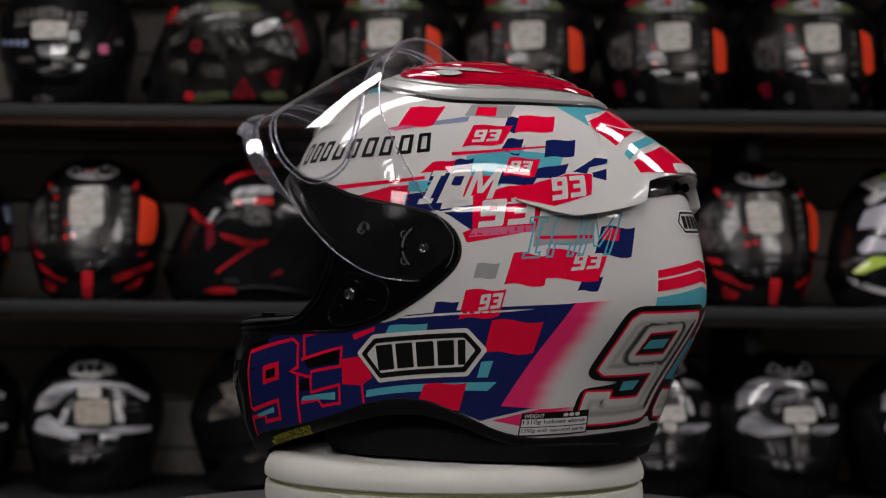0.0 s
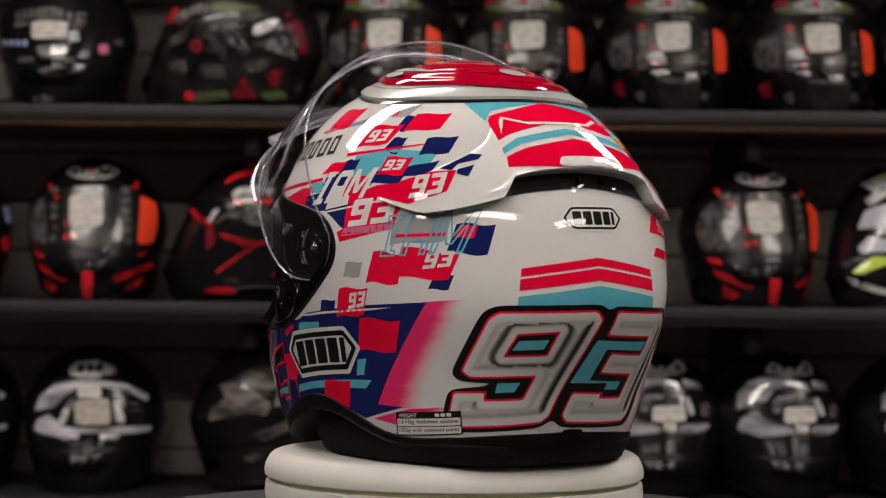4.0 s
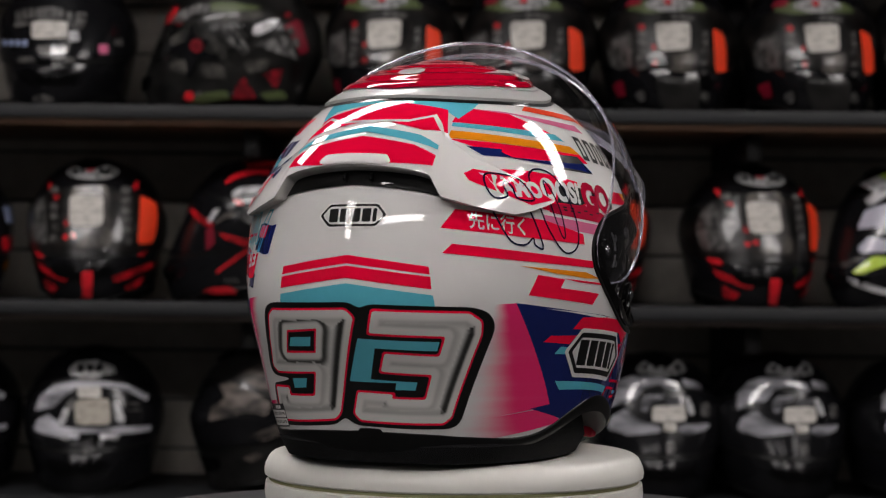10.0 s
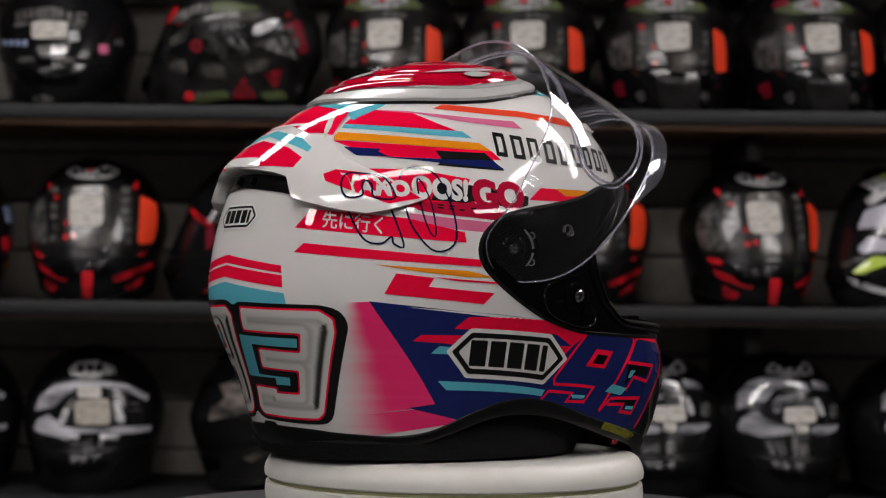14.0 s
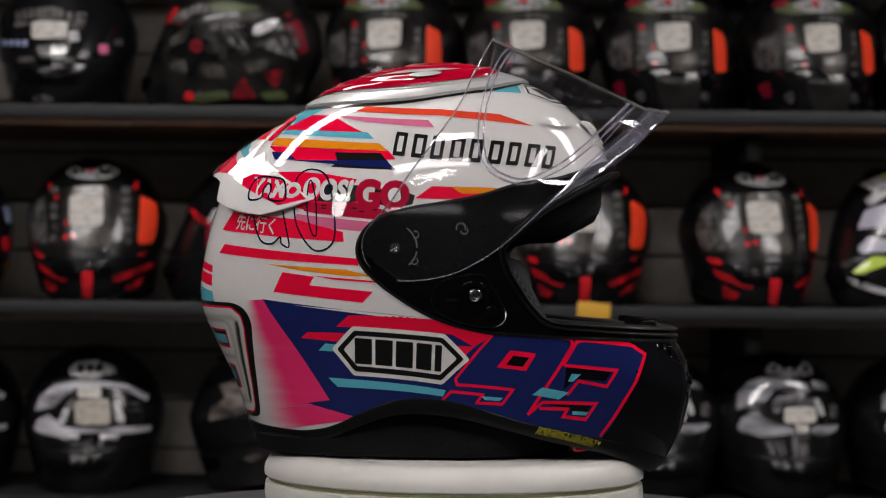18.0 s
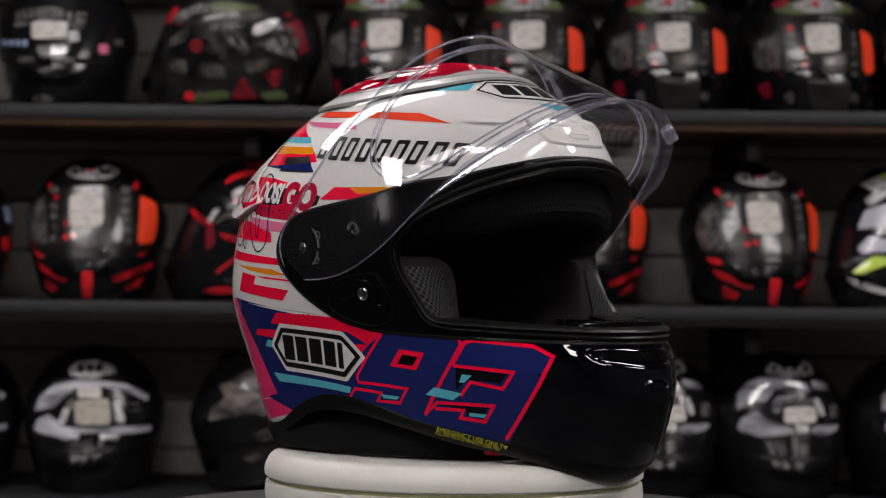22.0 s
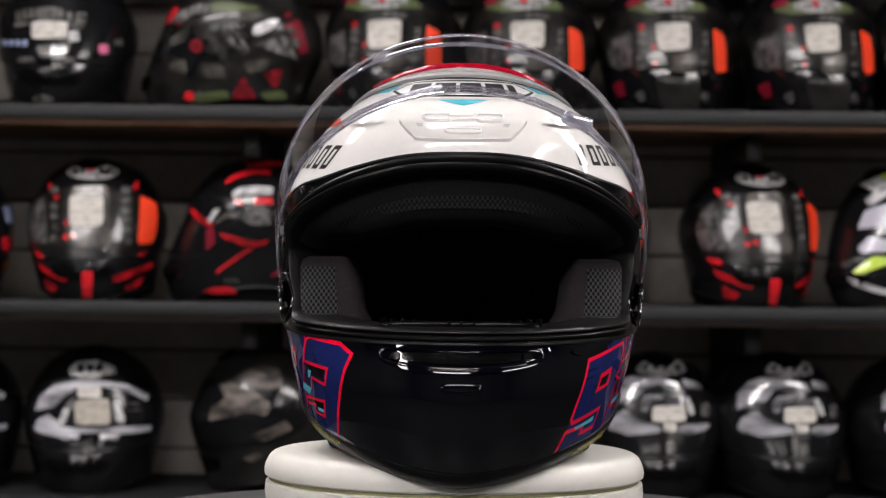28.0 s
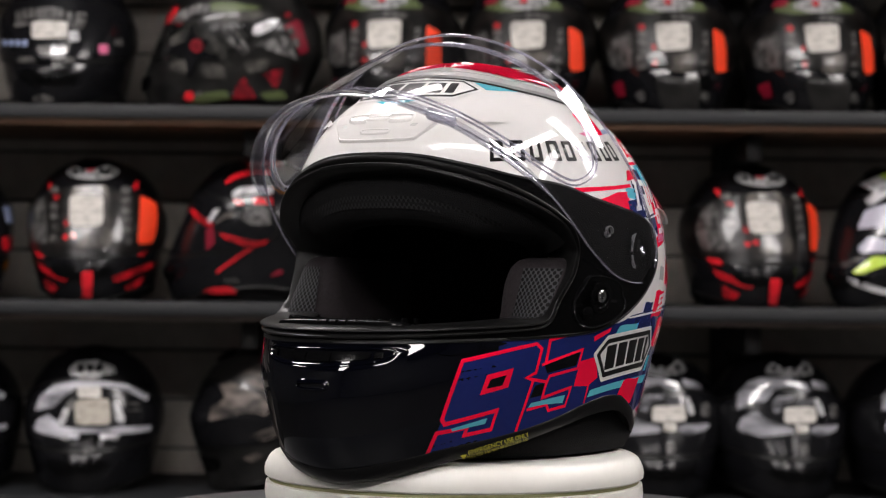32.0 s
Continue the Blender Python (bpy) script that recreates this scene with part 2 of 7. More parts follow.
BPOW = ((-62, 2.15), (-30, 2.15), (0, 2.0), (40, 2.0), (90, 2.0))


def radius(phi, theta):
    phi, theta = np.asarray(phi, float), np.asarray(theta, float)
    c, s = np.abs(np.cos(np.radians(phi))), np.abs(np.sin(np.radians(phi)))
    ahead = np.cos(np.radians(phi)) >= 0
    along = np.where(ahead, curve(FRONT, theta), curve(BACK, theta))
    n = np.where(ahead, curve(FPOW, theta), curve(BPOW, theta))
    return ((c / along) ** n + (s / curve(SIDE, theta)) ** n) ** (-1 / n)


def shell(phi, theta, out=0.0):
    """The place on the shell's surface at that bearing and elevation."""
    r = radius(phi, theta) + out
    p, t = np.radians(phi), np.radians(theta)
    return np.stack([CX + r * np.cos(t) * np.cos(p), r * np.cos(t) * np.sin(p), BASE + r * np.sin(t)], -1)


def shell_normals(phi, theta):
    a = shell(phi + 0.4, theta) - shell(phi - 0.4, theta)
    b = shell(phi, np.minimum(theta + 0.4, 89.9)) - shell(phi, np.minimum(theta, 89.5) - 0.4)
    n = np.cross(a, b)
    return n / np.maximum(np.linalg.norm(n, axis=-1, keepdims=True), 1e-12)


def flat_sheet(loops, step):
    """A flat mesh inside the first loop and outside the others, cut into cells of that step."""
    from mathutils.geometry import tessellate_polygon
    loops = [[Vector((x, y, 0)) for x, y in loop] for loop in loops]
    flat = [p for loop in loops for p in loop]
    bm = bmesh.new()
    vs = [bm.verts.new(p) for p in flat]
    for tri in tessellate_polygon(loops):
        if len(set(tri)) == 3:
            try:
                bm.faces.new([vs[i] for i in tri])
            except ValueError:
                pass
    for axis in (0, 1):
        lo, hi = min(p[axis] for p in flat), max(p[axis] for p in flat)
        count = int((hi - lo) / step)
        for k in range(1, count + 1):
            co, no = [0, 0, 0], [0, 0, 0]
            co[axis], no[axis] = lo + (hi - lo) * k / (count + 1), 1
            bmesh.ops.bisect_plane(bm, geom=bm.verts[:] + bm.edges[:] + bm.faces[:], dist=1e-5, plane_co=co, plane_no=no)
    bmesh.ops.remove_doubles(bm, verts=bm.verts, dist=1e-4)
    bm.normal_update()
    for f in bm.faces:
        if f.normal.z < 0:
            f.normal_flip()
    return bm


def wrapped(name, bm, mat, parent, out=0.0, label="", fade=None, scale=1.0, weld=False, normals=True):
    """Lay a flat mesh of (bearing, elevation) on the shell, raised by out (a length, or a function of both)."""
    flat = np.array([v.co[:2] for v in bm.verts])
    phi, theta = flat[:, 0], flat[:, 1]
    lift = out(phi, theta) if callable(out) else out
    places = shell(phi, theta, lift) * scale
    for v, p in zip(bm.verts, places):
        v.co = p
    me = bpy.data.meshes.new(name)
    if weld:
        bmesh.ops.remove_doubles(bm, verts=bm.verts, dist=2e-5)
        bm.to_mesh(me)
    else:
        bm.to_mesh(me)
        if fade is not None:
            at = me.attributes.new("fade", "FLOAT", "POINT")
            at.data.foreach_set("value", np.asarray(fade(phi, theta), dtype=np.float32))
    bm.free()
    me.materials.append(mat)
    me.polygons.foreach_set("use_smooth", [True] * len(me.polygons))
    if normals:
        xyz = np.array([v.co for v in me.vertices]) / scale
        d = xyz - np.array([CX, 0, BASE])
        ph, th = np.degrees(np.arctan2(d[:, 1], d[:, 0])), np.degrees(np.arctan2(d[:, 2], np.hypot(d[:, 0], d[:, 1])))
        me.normals_split_custom_set_from_vertices([tuple(n) for n in shell_normals(ph, np.minimum(th, 89.0))])
    ob = new(name, me)
    ob.parent = parent
    return tagged(ob, label) if label else ob


def smooth_loop(points, per=4):
    """A closed rounded line through the points."""
    n, line = len(points), []
    for i in range(n):
        p0, p1, p2, p3 = (np.array(points[(i + k) % n], float) for k in (-1, 0, 1, 2))
        for s in np.linspace(0, 1, per, endpoint=False):
            line.append(tuple(0.5 * (2 * p1 + (p2 - p0) * s + (2 * p0 - 5 * p1 + 4 * p2 - p3) * s * s + (3 * p1 - p0 - 3 * p2 + p3) * s ** 3)))
    return line


def both(half):
    """A closed outline, symmetric to the middle plane, from the points of its left half (first and last in the plane)."""
    return list(half) + [(-a, b) for a, b in half[::-1] if a not in (0, 180)]


def along(table, phi):
    return curve(table, np.abs((np.asarray(phi, float) + 180) % 360 - 180))


# ---- the shop: floor, walls, ceiling, strips of light ----
def structure(name, bm, mat, label):
    return tagged(part(name, bm, mat, smooth=False), label, kind="structure")


WALL_Y, SHELF_Y = 2.72, 2.40
structure("floor", box(6.6, 6.6, 0.1, at=(0, -0.5, -0.1)), floor_dark, "dark grey vinyl shop floor")
ROOM_CEILING = 2.65
structure("ceiling", box(6.6, 6.6, 0.1, at=(0, -0.5, ROOM_CEILING)), ceiling_dark, "dark grey painted shop ceiling")
structure("wall_north", box(6.6, 0.12, ROOM_CEILING, at=(0, WALL_Y + 0.06, 0)), wall_plain, "dark grey wall behind the shelving")
structure("wall_south", box(6.6, 0.12, ROOM_CEILING, at=(0, -3.86, 0)), wall_plain, "grey painted shop wall")
structure("wall_west", box(0.12, 6.6, ROOM_CEILING, at=(-3.36, -0.5, 0)), wall_plain, "grey painted shop wall")
structure("wall_east", box(0.12, 6.6, ROOM_CEILING, at=(3.36, -0.5, 0)), wall_plain, "grey painted shop wall")


def ceiling_strip(x, y, length, turn, wide=0.15):
    """A slim lamp under the ceiling."""
    lamp = root("strip_lamp", pose(x, y, ROOM_CEILING - 0.05, 0, 0, turn), "slim white lit strip lamp under the dark ceiling", "ceiling lamp", "strip lamps under the ceiling")
    part("housing", box(length + 0.03, wide + 0.03, 0.045, 0.004, at=(0, 0, 0.006)), white_paint, lamp)
    part("diffuser", box(length, wide, 0.008, at=(0, 0, -0.004)), strip_light, lamp, "glowing white diffuser", smooth=False)
    for end in (-1, 1):
        part("end_cap", box(0.012, wide + 0.03, 0.056, 0.003, at=(end * (length / 2 + 0.02), 0, -0.004)), grey_trim, lamp)
    return lamp


ceiling_strip(-0.98, 0.88, 1.6, 4, 0.34)
ceiling_strip(-0.15, -1.08, 1.0, 4)
ceiling_strip(1.70, 0.76, 1.40, -3, 0.34)
ceiling_strip(1.52, -0.45, 0.8, 90)
ceiling_strip(2.2, -1.9, 1.3, 46.5, 0.30)
ceiling_strip(-0.35, -2.55, 1.45, -2, 0.34)
ceiling_strip(-2.15, -1.9, 1.6, 46.5, 0.30)

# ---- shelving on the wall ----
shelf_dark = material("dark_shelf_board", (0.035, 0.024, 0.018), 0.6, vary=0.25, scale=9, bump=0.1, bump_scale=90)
shelving = root("wall_shelving", pose(0, WALL_Y, 0), "dark wall shelving with black posts and grey slat panels", "shelf", kind="structure")
# the topmost board, out of view, is added to shade the row below
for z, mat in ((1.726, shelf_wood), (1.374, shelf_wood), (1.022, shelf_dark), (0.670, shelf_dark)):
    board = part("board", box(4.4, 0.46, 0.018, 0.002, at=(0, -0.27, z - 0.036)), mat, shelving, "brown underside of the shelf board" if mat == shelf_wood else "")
    part("board_top", box(4.4, 0.455, 0.016, 0.002, at=(0, -0.268, z - 0.017)), shelf_metal, board)
    part("edge_strip", box(4.4, 0.014, 0.024, 0.003, at=(0, -0.504, z - 0.025)), shelf_metal, board, "blue-grey metal edge strip")
for x in (-0.378, 0.545, -1.30, 1.47):
    part("post", box(0.062, 0.05, 2.3, 0.004, at=(x, -0.055, 0)), post_black, shelving)
    for z in (1.726, 1.374, 1.022, 0.670):
        arm = part("bracket", box(0.03, 0.36, 0.05, 0.004, at=(x, -0.24, z - 0.088)), post_black, shelving)
for k in range(21):
    part("slat_panel", box(4.4, 0.018, 0.094, 0.004, at=(0, -0.012, 0.32 + 0.1 * k)), wall_grey, shelving)

# ---- turntable and its table ----
table = root("round_table", pose(0, 0, 0), "small round dark grey table under the turntable", "table")
part("tabletop", lathe(((0.0, 0.872), (0.248, 0.872), (0.254, 0.876), (0.256, 0.886), (0.254, 0.896), (0.248, 0.900), (0.0, 0.900))), table_black, table)
part("pillar", lathe(((0.028, 0.03), (0.028, 0.872)), 32), post_black, table)
part("foot_plate", lathe(((0.0, 0.0), (0.2, 0.0), (0.2, 0.012), (0.05, 0.028), (0.028, 0.032), (0, 0.032))), post_black, table)
turntable = root("turntable", pose(0, 0, 0.9), "round white plastic display turntable with an olive groove", "turntable")
part("base", lathe(((0.0, 0.0), (0.120, 0.0), (0.1268, 0.004), (0.1305, 0.012), (0.1318, 0.022), (0.1312, 0.0288), (0.1285, 0.0298), (0.0, 0.0298))), turn_white, turntable)
part("groove", lathe(((0.10, 0.0298), (0.1288, 0.0298), (0.1288, 0.0322), (0.10, 0.0322))), turn_groove, turntable, "olive recessed ring")
top_plate = part("top_plate", lathe(((0.0, 0.0322), (0.1298, 0.0322), (0.1318, 0.0335), (0.1322, 0.037), (0.1314, 0.041), (0.1288, 0.0462), (0.1262, 0.0484), (0.1235, 0.0494), (0.119, 0.05), (0.0, 0.05))), turn_white, turntable)


# ---- helmets on the shelves ----
BOTTOM = ((0, -42.0), (16, -41.8), (34, -42.0), (66, -43.5), (86, -43.5), (102, -43.5), (126, -44), (150, -44), (180, -43))


DROP = 0.006  # the boards lie a little lower than the shells' lowest points


def panel(points, step=6.0):
    return flat_sheet([points], step)


def rounded_marks(points):
    """A print's outline with its sharp corners eased; long rounded ones stay as they are."""
    if len(points) > 11:
        return points
    pts, line = [np.array(p, float) for p in points], []
    for a, b, c in zip(pts[-1:] + pts[:-1], pts, pts[1:] + pts[:1]):
        line += [tuple(b + (a - b) * 0.16), tuple(b + (a - b) * 0.04 + (c - b) * 0.04), tuple(b + (c - b) * 0.16)]
    return line


def shop_helmet(m, paint, visor, label, accents=(), group="helmets on the shelves", tuck=0.0):
    """A closed full-face helmet of the shop's stock. accents: name, material, outline, height and label; tuck: how far the chin is drawn in."""
    h = root("motorcycle_helmet", m, label, "helmet", group)
    k = 0.985
    rim = [(p, float(along(BOTTOM, p))) for p in np.arange(-180, 181, 6)]
    wrapped("shell", flat_sheet([rim + [(180, 90), (-180, 90)]], 7.5), paint, h, weld=True, scale=k)
    wrapped("visor", panel(smooth_loop(both(((0, 33), (30, 31), (60, 24), (85, 18), (98, 12), (100, 2), (90, -6), (70, -12), (40, -14), (0, -14)))), 5), visor, h, out=0.003, scale=k, label="dark visor")
    wrapped("visor_seal", flat_sheet([smooth_loop(both(((0, 36), (30, 34), (60, 27), (88, 21), (103, 14), (105, 1), (92, -9), (70, -15), (40, -17), (0, -17))))], 6), black_rubber, h, out=0.0012, scale=k)
    wrapped("chin_vent", panel(smooth_loop(both(((0, -20), (16, -20), (20, -23), (14, -27), (0, -27))))), black_plastic, h, out=0.004, scale=k)
    wrapped("top_vent", panel(smooth_loop(both(((0, 66), (16, 64), (20, 58), (12, 52), (0, 50))))), black_plastic, h, out=0.006, scale=k)
    ring = np.arange(0, 360, 6)
    lip = [shell(ring, along(BOTTOM, ring) + d, o) * k for d, o in ((1.2, 0.0005), (0.6, 0.003), (-1.0, 0.003), (-1.8, -0.004), (-1.8, -0.03), (-1.0, -0.05))]
    part("edge_trim", loft([[tuple(p) for p in r] for r in lip]), black_rubber, h)
    foot = [[(CX + (0.118 - s) * math.cos(a), (0.088 - s) * math.sin(a), z) for a in np.linspace(0, 2 * math.pi, 40, endpoint=False)] for s, z in ((0, 0.045), (0, 0.012), (0.008, 0.001), (0.05, 0.001))]
    part("neck_roll", loft(foot), liner_cloth, h)
    for name, mat, outline, out, tag in accents:
        wrapped(name, panel(rounded_marks(outline)), mat, h, out=out, scale=k, label=tag)
    for ob in h.children:
        for v in ob.data.vertices if tuck else ():
            v.co.x -= tuck * max(v.co.x, 0) * min(max((BASE + 0.01 - v.co.z) / 0.09, 0), 1)
        if ob.name.split(".")[0] != "neck_roll":
            ob.data.transform(Matrix.Translation((0, 0, DROP)))
    return h


def oval(cx, cy, a, b, n=20):
    return [(cx + a * math.cos(2 * math.pi * i / n), cy + b * math.sin(2 * math.pi * i / n)) for i in range(n)]


def rect(x0, y0, x1, y1):
    return [(x0, y0), (x1, y0), (x1, y1), (x0, y1)]


def printed(name, dark, light, scale, lo=0.42, hi=0.62, stretch=(1, 1, 1), rough=0.35, coat=0.3):
    """A patchy print: two colours broken up by a blotchy pattern."""
    m = material(name, light, rough, coat=coat, vary=0.1, spec=0.3)
    nt = m.node_tree
    tc, fit, blot = nt.nodes["Texture Coordinate"], nt.nodes.new("ShaderNodeMapping"), nt.nodes.new("ShaderNodeTexNoise")
    cut, mixer = nt.nodes.new("ShaderNodeMapRange"), nt.nodes.new("ShaderNodeMix")
    fit.inputs["Scale"].default_value = stretch
    blot.inputs["Scale"].default_value, blot.inputs["Detail"].default_value = scale, 4.0
    cut.inputs["From Min"].default_value, cut.inputs["From Max"].default_value = lo, hi
    mixer.data_type = "RGBA"
    mixer.inputs["A"].default_value, mixer.inputs["B"].default_value = (*dark, 1), (*light, 1)
    nt.links.new(tc.outputs["Object"], fit.inputs[0])
    nt.links.new(fit.outputs[0], blot.inputs["Vector"])
    nt.links.new(blot.outputs["Fac"], cut.inputs["Value"])
    nt.links.new(cut.outputs[0], mixer.inputs["Factor"])
    nt.links.new(mixer.outputs["Result"], nt.nodes["Principled BSDF"].inputs["Base Color"])
    return m


gloss_black = material("stock_black_paint", (0.005, 0.005, 0.006), 0.18, coat=0.2, vary=0.2, spec=0.35)
matte_grey = printed("stock_matte_grey", (0.004, 0.004, 0.004), (0.022, 0.021, 0.020), 22, 0.35, 0.7, rough=0.3)
dark_visor = material("stock_dark_visor", (0.006, 0.006, 0.007), 0.18, vary=0.1, spec=0.3)
star_visor = printed("stock_grey_visor", (0.003, 0.003, 0.003), (0.024, 0.024, 0.0224), 34, 0.4, 0.66, rough=0.28)
film_visor = printed("stock_filmed_visor", (0.002, 0.002, 0.002), (0.0192, 0.016, 0.0144), 40, 0.46, 0.7, rough=0.3)
card_white = printed("price_card", (0.36, 0.34, 0.31), (0.54, 0.52, 0.48), 60, 0.36, 0.56, (1, 1, 2.2), rough=0.6, coat=0.0)
orange_card = material("yellow_orange_card", (0.62, 0.34, 0.03), 0.6, vary=0.06)
card_orange = material("orange_tag", (0.92, 0.06, 0.015), 0.5, vary=0.06)
stock_red = printed("stock_red_paint", (0.16, 0.004, 0.006), (0.66, 0.012, 0.022), 30, 0.36, 0.56, coat=0.6)
stock_white = printed("stock_white_paint", (0.16, 0.16, 0.165), (0.58, 0.58, 0.59), 60, 0.30, 0.56, coat=1.0)
stock_lime = material("stock_lime_paint", (0.45, 0.62, 0.03), 0.35, coat=0.6, vary=0.1)
stock_silver = printed("stock_silver_print", (0.006, 0.006, 0.006), (0.12, 0.116, 0.112), 75, 0.38, 0.62, rough=0.4)

star_red = printed("stock_dull_red", (0.05, 0.004, 0.006), (0.272, 0.008, 0.0176), 60, 0.35, 0.6)
star_print = printed("stock_star_print", (0.010, 0.010, 0.010), (0.208, 0.204, 0.2), 90, 0.40, 0.60, (1, 1, 0.4))
bright_olive = material("stock_green_paint", (0.075, 0.10, 0.035), 0.4, coat=0.4, vary=0.25)
dark_red_paint = material("stock_dark_red_paint", (0.20, 0.006, 0.02), 0.35, coat=0.5, vary=0.15)
film_grey = printed("stock_film_card", (0.012, 0.010, 0.009), (0.136, 0.124, 0.108), 38, 0.36, 0.68, (1, 1, 0.5))
# visor reflections are painted on in these two colours, the second dimmer
mirror_film = printed("stock_painted_reflection", (0.10, 0.10, 0.11), (0.56, 0.56, 0.60), 26, 0.30, 0.62, (0.5, 0.5, 2.0), rough=0.2, coat=1.0)
dim_reflection = printed("stock_dim_reflection", (0.05, 0.05, 0.055), (0.40, 0.40, 0.43), 26, 0.34, 0.66, (0.5, 0.5, 2.0), rough=0.2, coat=1.0)
card_beige = printed("beige_price_card", (0.25, 0.23, 0.195), (0.38, 0.35, 0.30), 60, 0.34, 0.56, (1, 1, 2.2), rough=0.6, coat=0.0)
shard_print = printed("stock_shard_print", (0.012, 0.012, 0.011), (0.085, 0.080, 0.072), 45, 0.36, 0.66, rough=0.45)
badge_print = printed("stock_badge_print", (0.05, 0.05, 0.05), (0.33, 0.33, 0.33), 120, 0.36, 0.54)
smoke_paint = printed("stock_smoke_print", (0.012, 0.011, 0.010), (0.17, 0.142, 0.125), 30, 0.36, 0.72, (1, 1, 1.8), rough=0.5, coat=0.0)
lavender_paint = material("stock_lavender_paint", (0.46, 0.46, 0.54), 0.35, coat=0.5, vary=0.15)


def mark(marks, name, mat, outline, out, label=""):
    """Adds a flat print, card, tag or painted reflection to a stock helmet's list."""
    marks.append((name, mat, outline, out, label))


PLAIN_MARKS = []
mark(PLAIN_MARKS, "lettering_bar", stock_silver, [(-36, 23), (-29.5, 22.5), (-26, 13), (-31.5, 13)], 0.004)
mark(PLAIN_MARKS, "lettering_bar", stock_silver, [(-28.5, 23.5), (-23, 23.5), (-20, 13.5), (-25, 14)], 0.004)
mark(PLAIN_MARKS, "lettering_bar", stock_silver, [(-21.5, 24), (-17, 24), (-15, 14), (-18.5, 14)], 0.004)
mark(PLAIN_MARKS, "lettering_bar", stock_silver, [(11, 20), (16, 20), (16, 11), (11, 11)], 0.004)
mark(PLAIN_MARKS, "lettering_bar", stock_silver, [(18.5, 20), (27, 20.5), (26, 11), (18, 10.5)], 0.004)
mark(PLAIN_MARKS, "lettering_plate", stock_silver, [(-16, 24), (8, 24), (8.5, 13.5), (-13.5, 13.5)], 0.004, "dull silver lettering plate")
mark(PLAIN_MARKS, "swoosh", stock_silver, [(-33, 12), (-5.5, 13), (24, 9.5), (23, 6.5), (-5, 9.5), (-31, 8.5)], 0.0045)
mark(PLAIN_MARKS, "price_card", card_white, [(-16, 12), (12, 12), (12, -1), (-13, -1.5)], 0.006, "white price card")
mark(PLAIN_MARKS, "sticker", stock_white, [(13, 4.5), (20, 5), (20, -2.5), (13, -3)], 0.005)
mark(PLAIN_MARKS, "lettering_bar", slate_paint, [(-46.5, 0), (-38.5, -1), (-37.5, -5), (-45.5, -4.5)], 0.004)
mark(PLAIN_MARKS, "lettering_bar", slate_paint, [(-35.5, -1), (-30, -1.5), (-29, -5.5), (-34.5, -5)], 0.004)
mark(PLAIN_MARKS, "lettering_bar", slate_paint, [(-27.5, -1.5), (-23, -2), (-22, -6), (-26.5, -5.5)], 0.004)
mark(PLAIN_MARKS, "lettering_bar", slate_paint, [(-21, -2), (-17, -2), (-16, -6), (-20, -6)], 0.004)
mark(PLAIN_MARKS, "sticker", stock_silver, [(-8.5, -6), (0.5, -6), (0.5, -10.5), (-8, -10.5)], 0.005)
mark(PLAIN_MARKS, "sticker", stock_white, [(1, -6), (11, -6), (11, -11.5), (1.5, -11.5)], 0.005, "small white sticker")
mark(PLAIN_MARKS, "sticker", rose_paint, [(34.5, -4), (43, -3.5), (43, -10), (34.5, -10.5)], 0.005, "small pink sticker")
mark(PLAIN_MARKS, "sticker", stock_silver, [(50, 1.5), (58.5, 2.5), (59, -2.5), (49.5, -3.5)], 0.005)
mark(PLAIN_MARKS, "chin_vent_bar", stock_silver, [(-22.5, -13), (-10, -13), (-9, -16), (-21, -16.5)], 0.005)
mark(PLAIN_MARKS, "chin_vent_bar", stock_silver, [(3, -13.5), (17, -13.5), (17, -16.5), (3.5, -16.5)], 0.005)
mark(PLAIN_MARKS, "chin_block", black_plastic, [(-7, -12), (2, -12), (3, -24.5), (-5.5, -24.5)], 0.007, "black chin vent block")
mark(PLAIN_MARKS, "chin_badge", stock_silver, [(4, -35), (3, -35.5), (1.5, -36.5), (-1.5, -37), (-5, -37), (-8, -37), (-10, -36.5), (-10.5, -35.5), (-9.5, -34.5), (-7, -33.5), (-4, -32.5), (-1, -32.5), (1.5, -33), (3.5, -34)], 0.004)
STAR_MARKS = []
mark(STAR_MARKS, "brow_mark", stock_red, [(14, 14.6), (19.3, 27.7), (33.4, 28.6), (33.7, 22.9), (26.7, 14.2)], 0.004, "red brow mark")
mark(STAR_MARKS, "lettering_plate", star_print, [(30.7, 12), (26.6, 16.9), (39.2, 24.3), (55.7, 28.2), (68.5, 29), (67.7, 22.2), (55.5, 18.7), (42.3, 13.8)], 0.005, "pale lettering plate")
mark(STAR_MARKS, "red_dot", star_red, [(37.6, 11.9), (43.6, 13.7), (45.9, 11.8), (40.8, 10.3)], 0.006)
mark(STAR_MARKS, "olive_band", bright_olive, [(68.7, 22.2), (68.1, 31), (91.4, 30.3), (113.6, 25.7), (100.9, 23.2), (82.2, 21.3)], 0.0045, "olive green band")
mark(STAR_MARKS, "camouflage_patch", shard_print, [(32.9, 1.2), (49.2, 9), (50.2, -0.6), (37.5, -5.4)], 0.0045)
mark(STAR_MARKS, "camouflage_patch", shard_print, [(35.9, -15.7), (50.1, -13.7), (50.3, -24.4), (37.7, -20.6)], 0.0045)
mark(STAR_MARKS, "camouflage_patch", shard_print, [(60, -18.2), (80, -21.5), (83.2, -32.3), (62.7, -28.9)], 0.0045)
mark(STAR_MARKS, "camouflage_patch", shard_print, [(64.4, 6.4), (73.7, 1.9), (82.6, -9.3), (87.2, -23.7), (80.1, -18.4), (70, -2.9)], 0.0045)
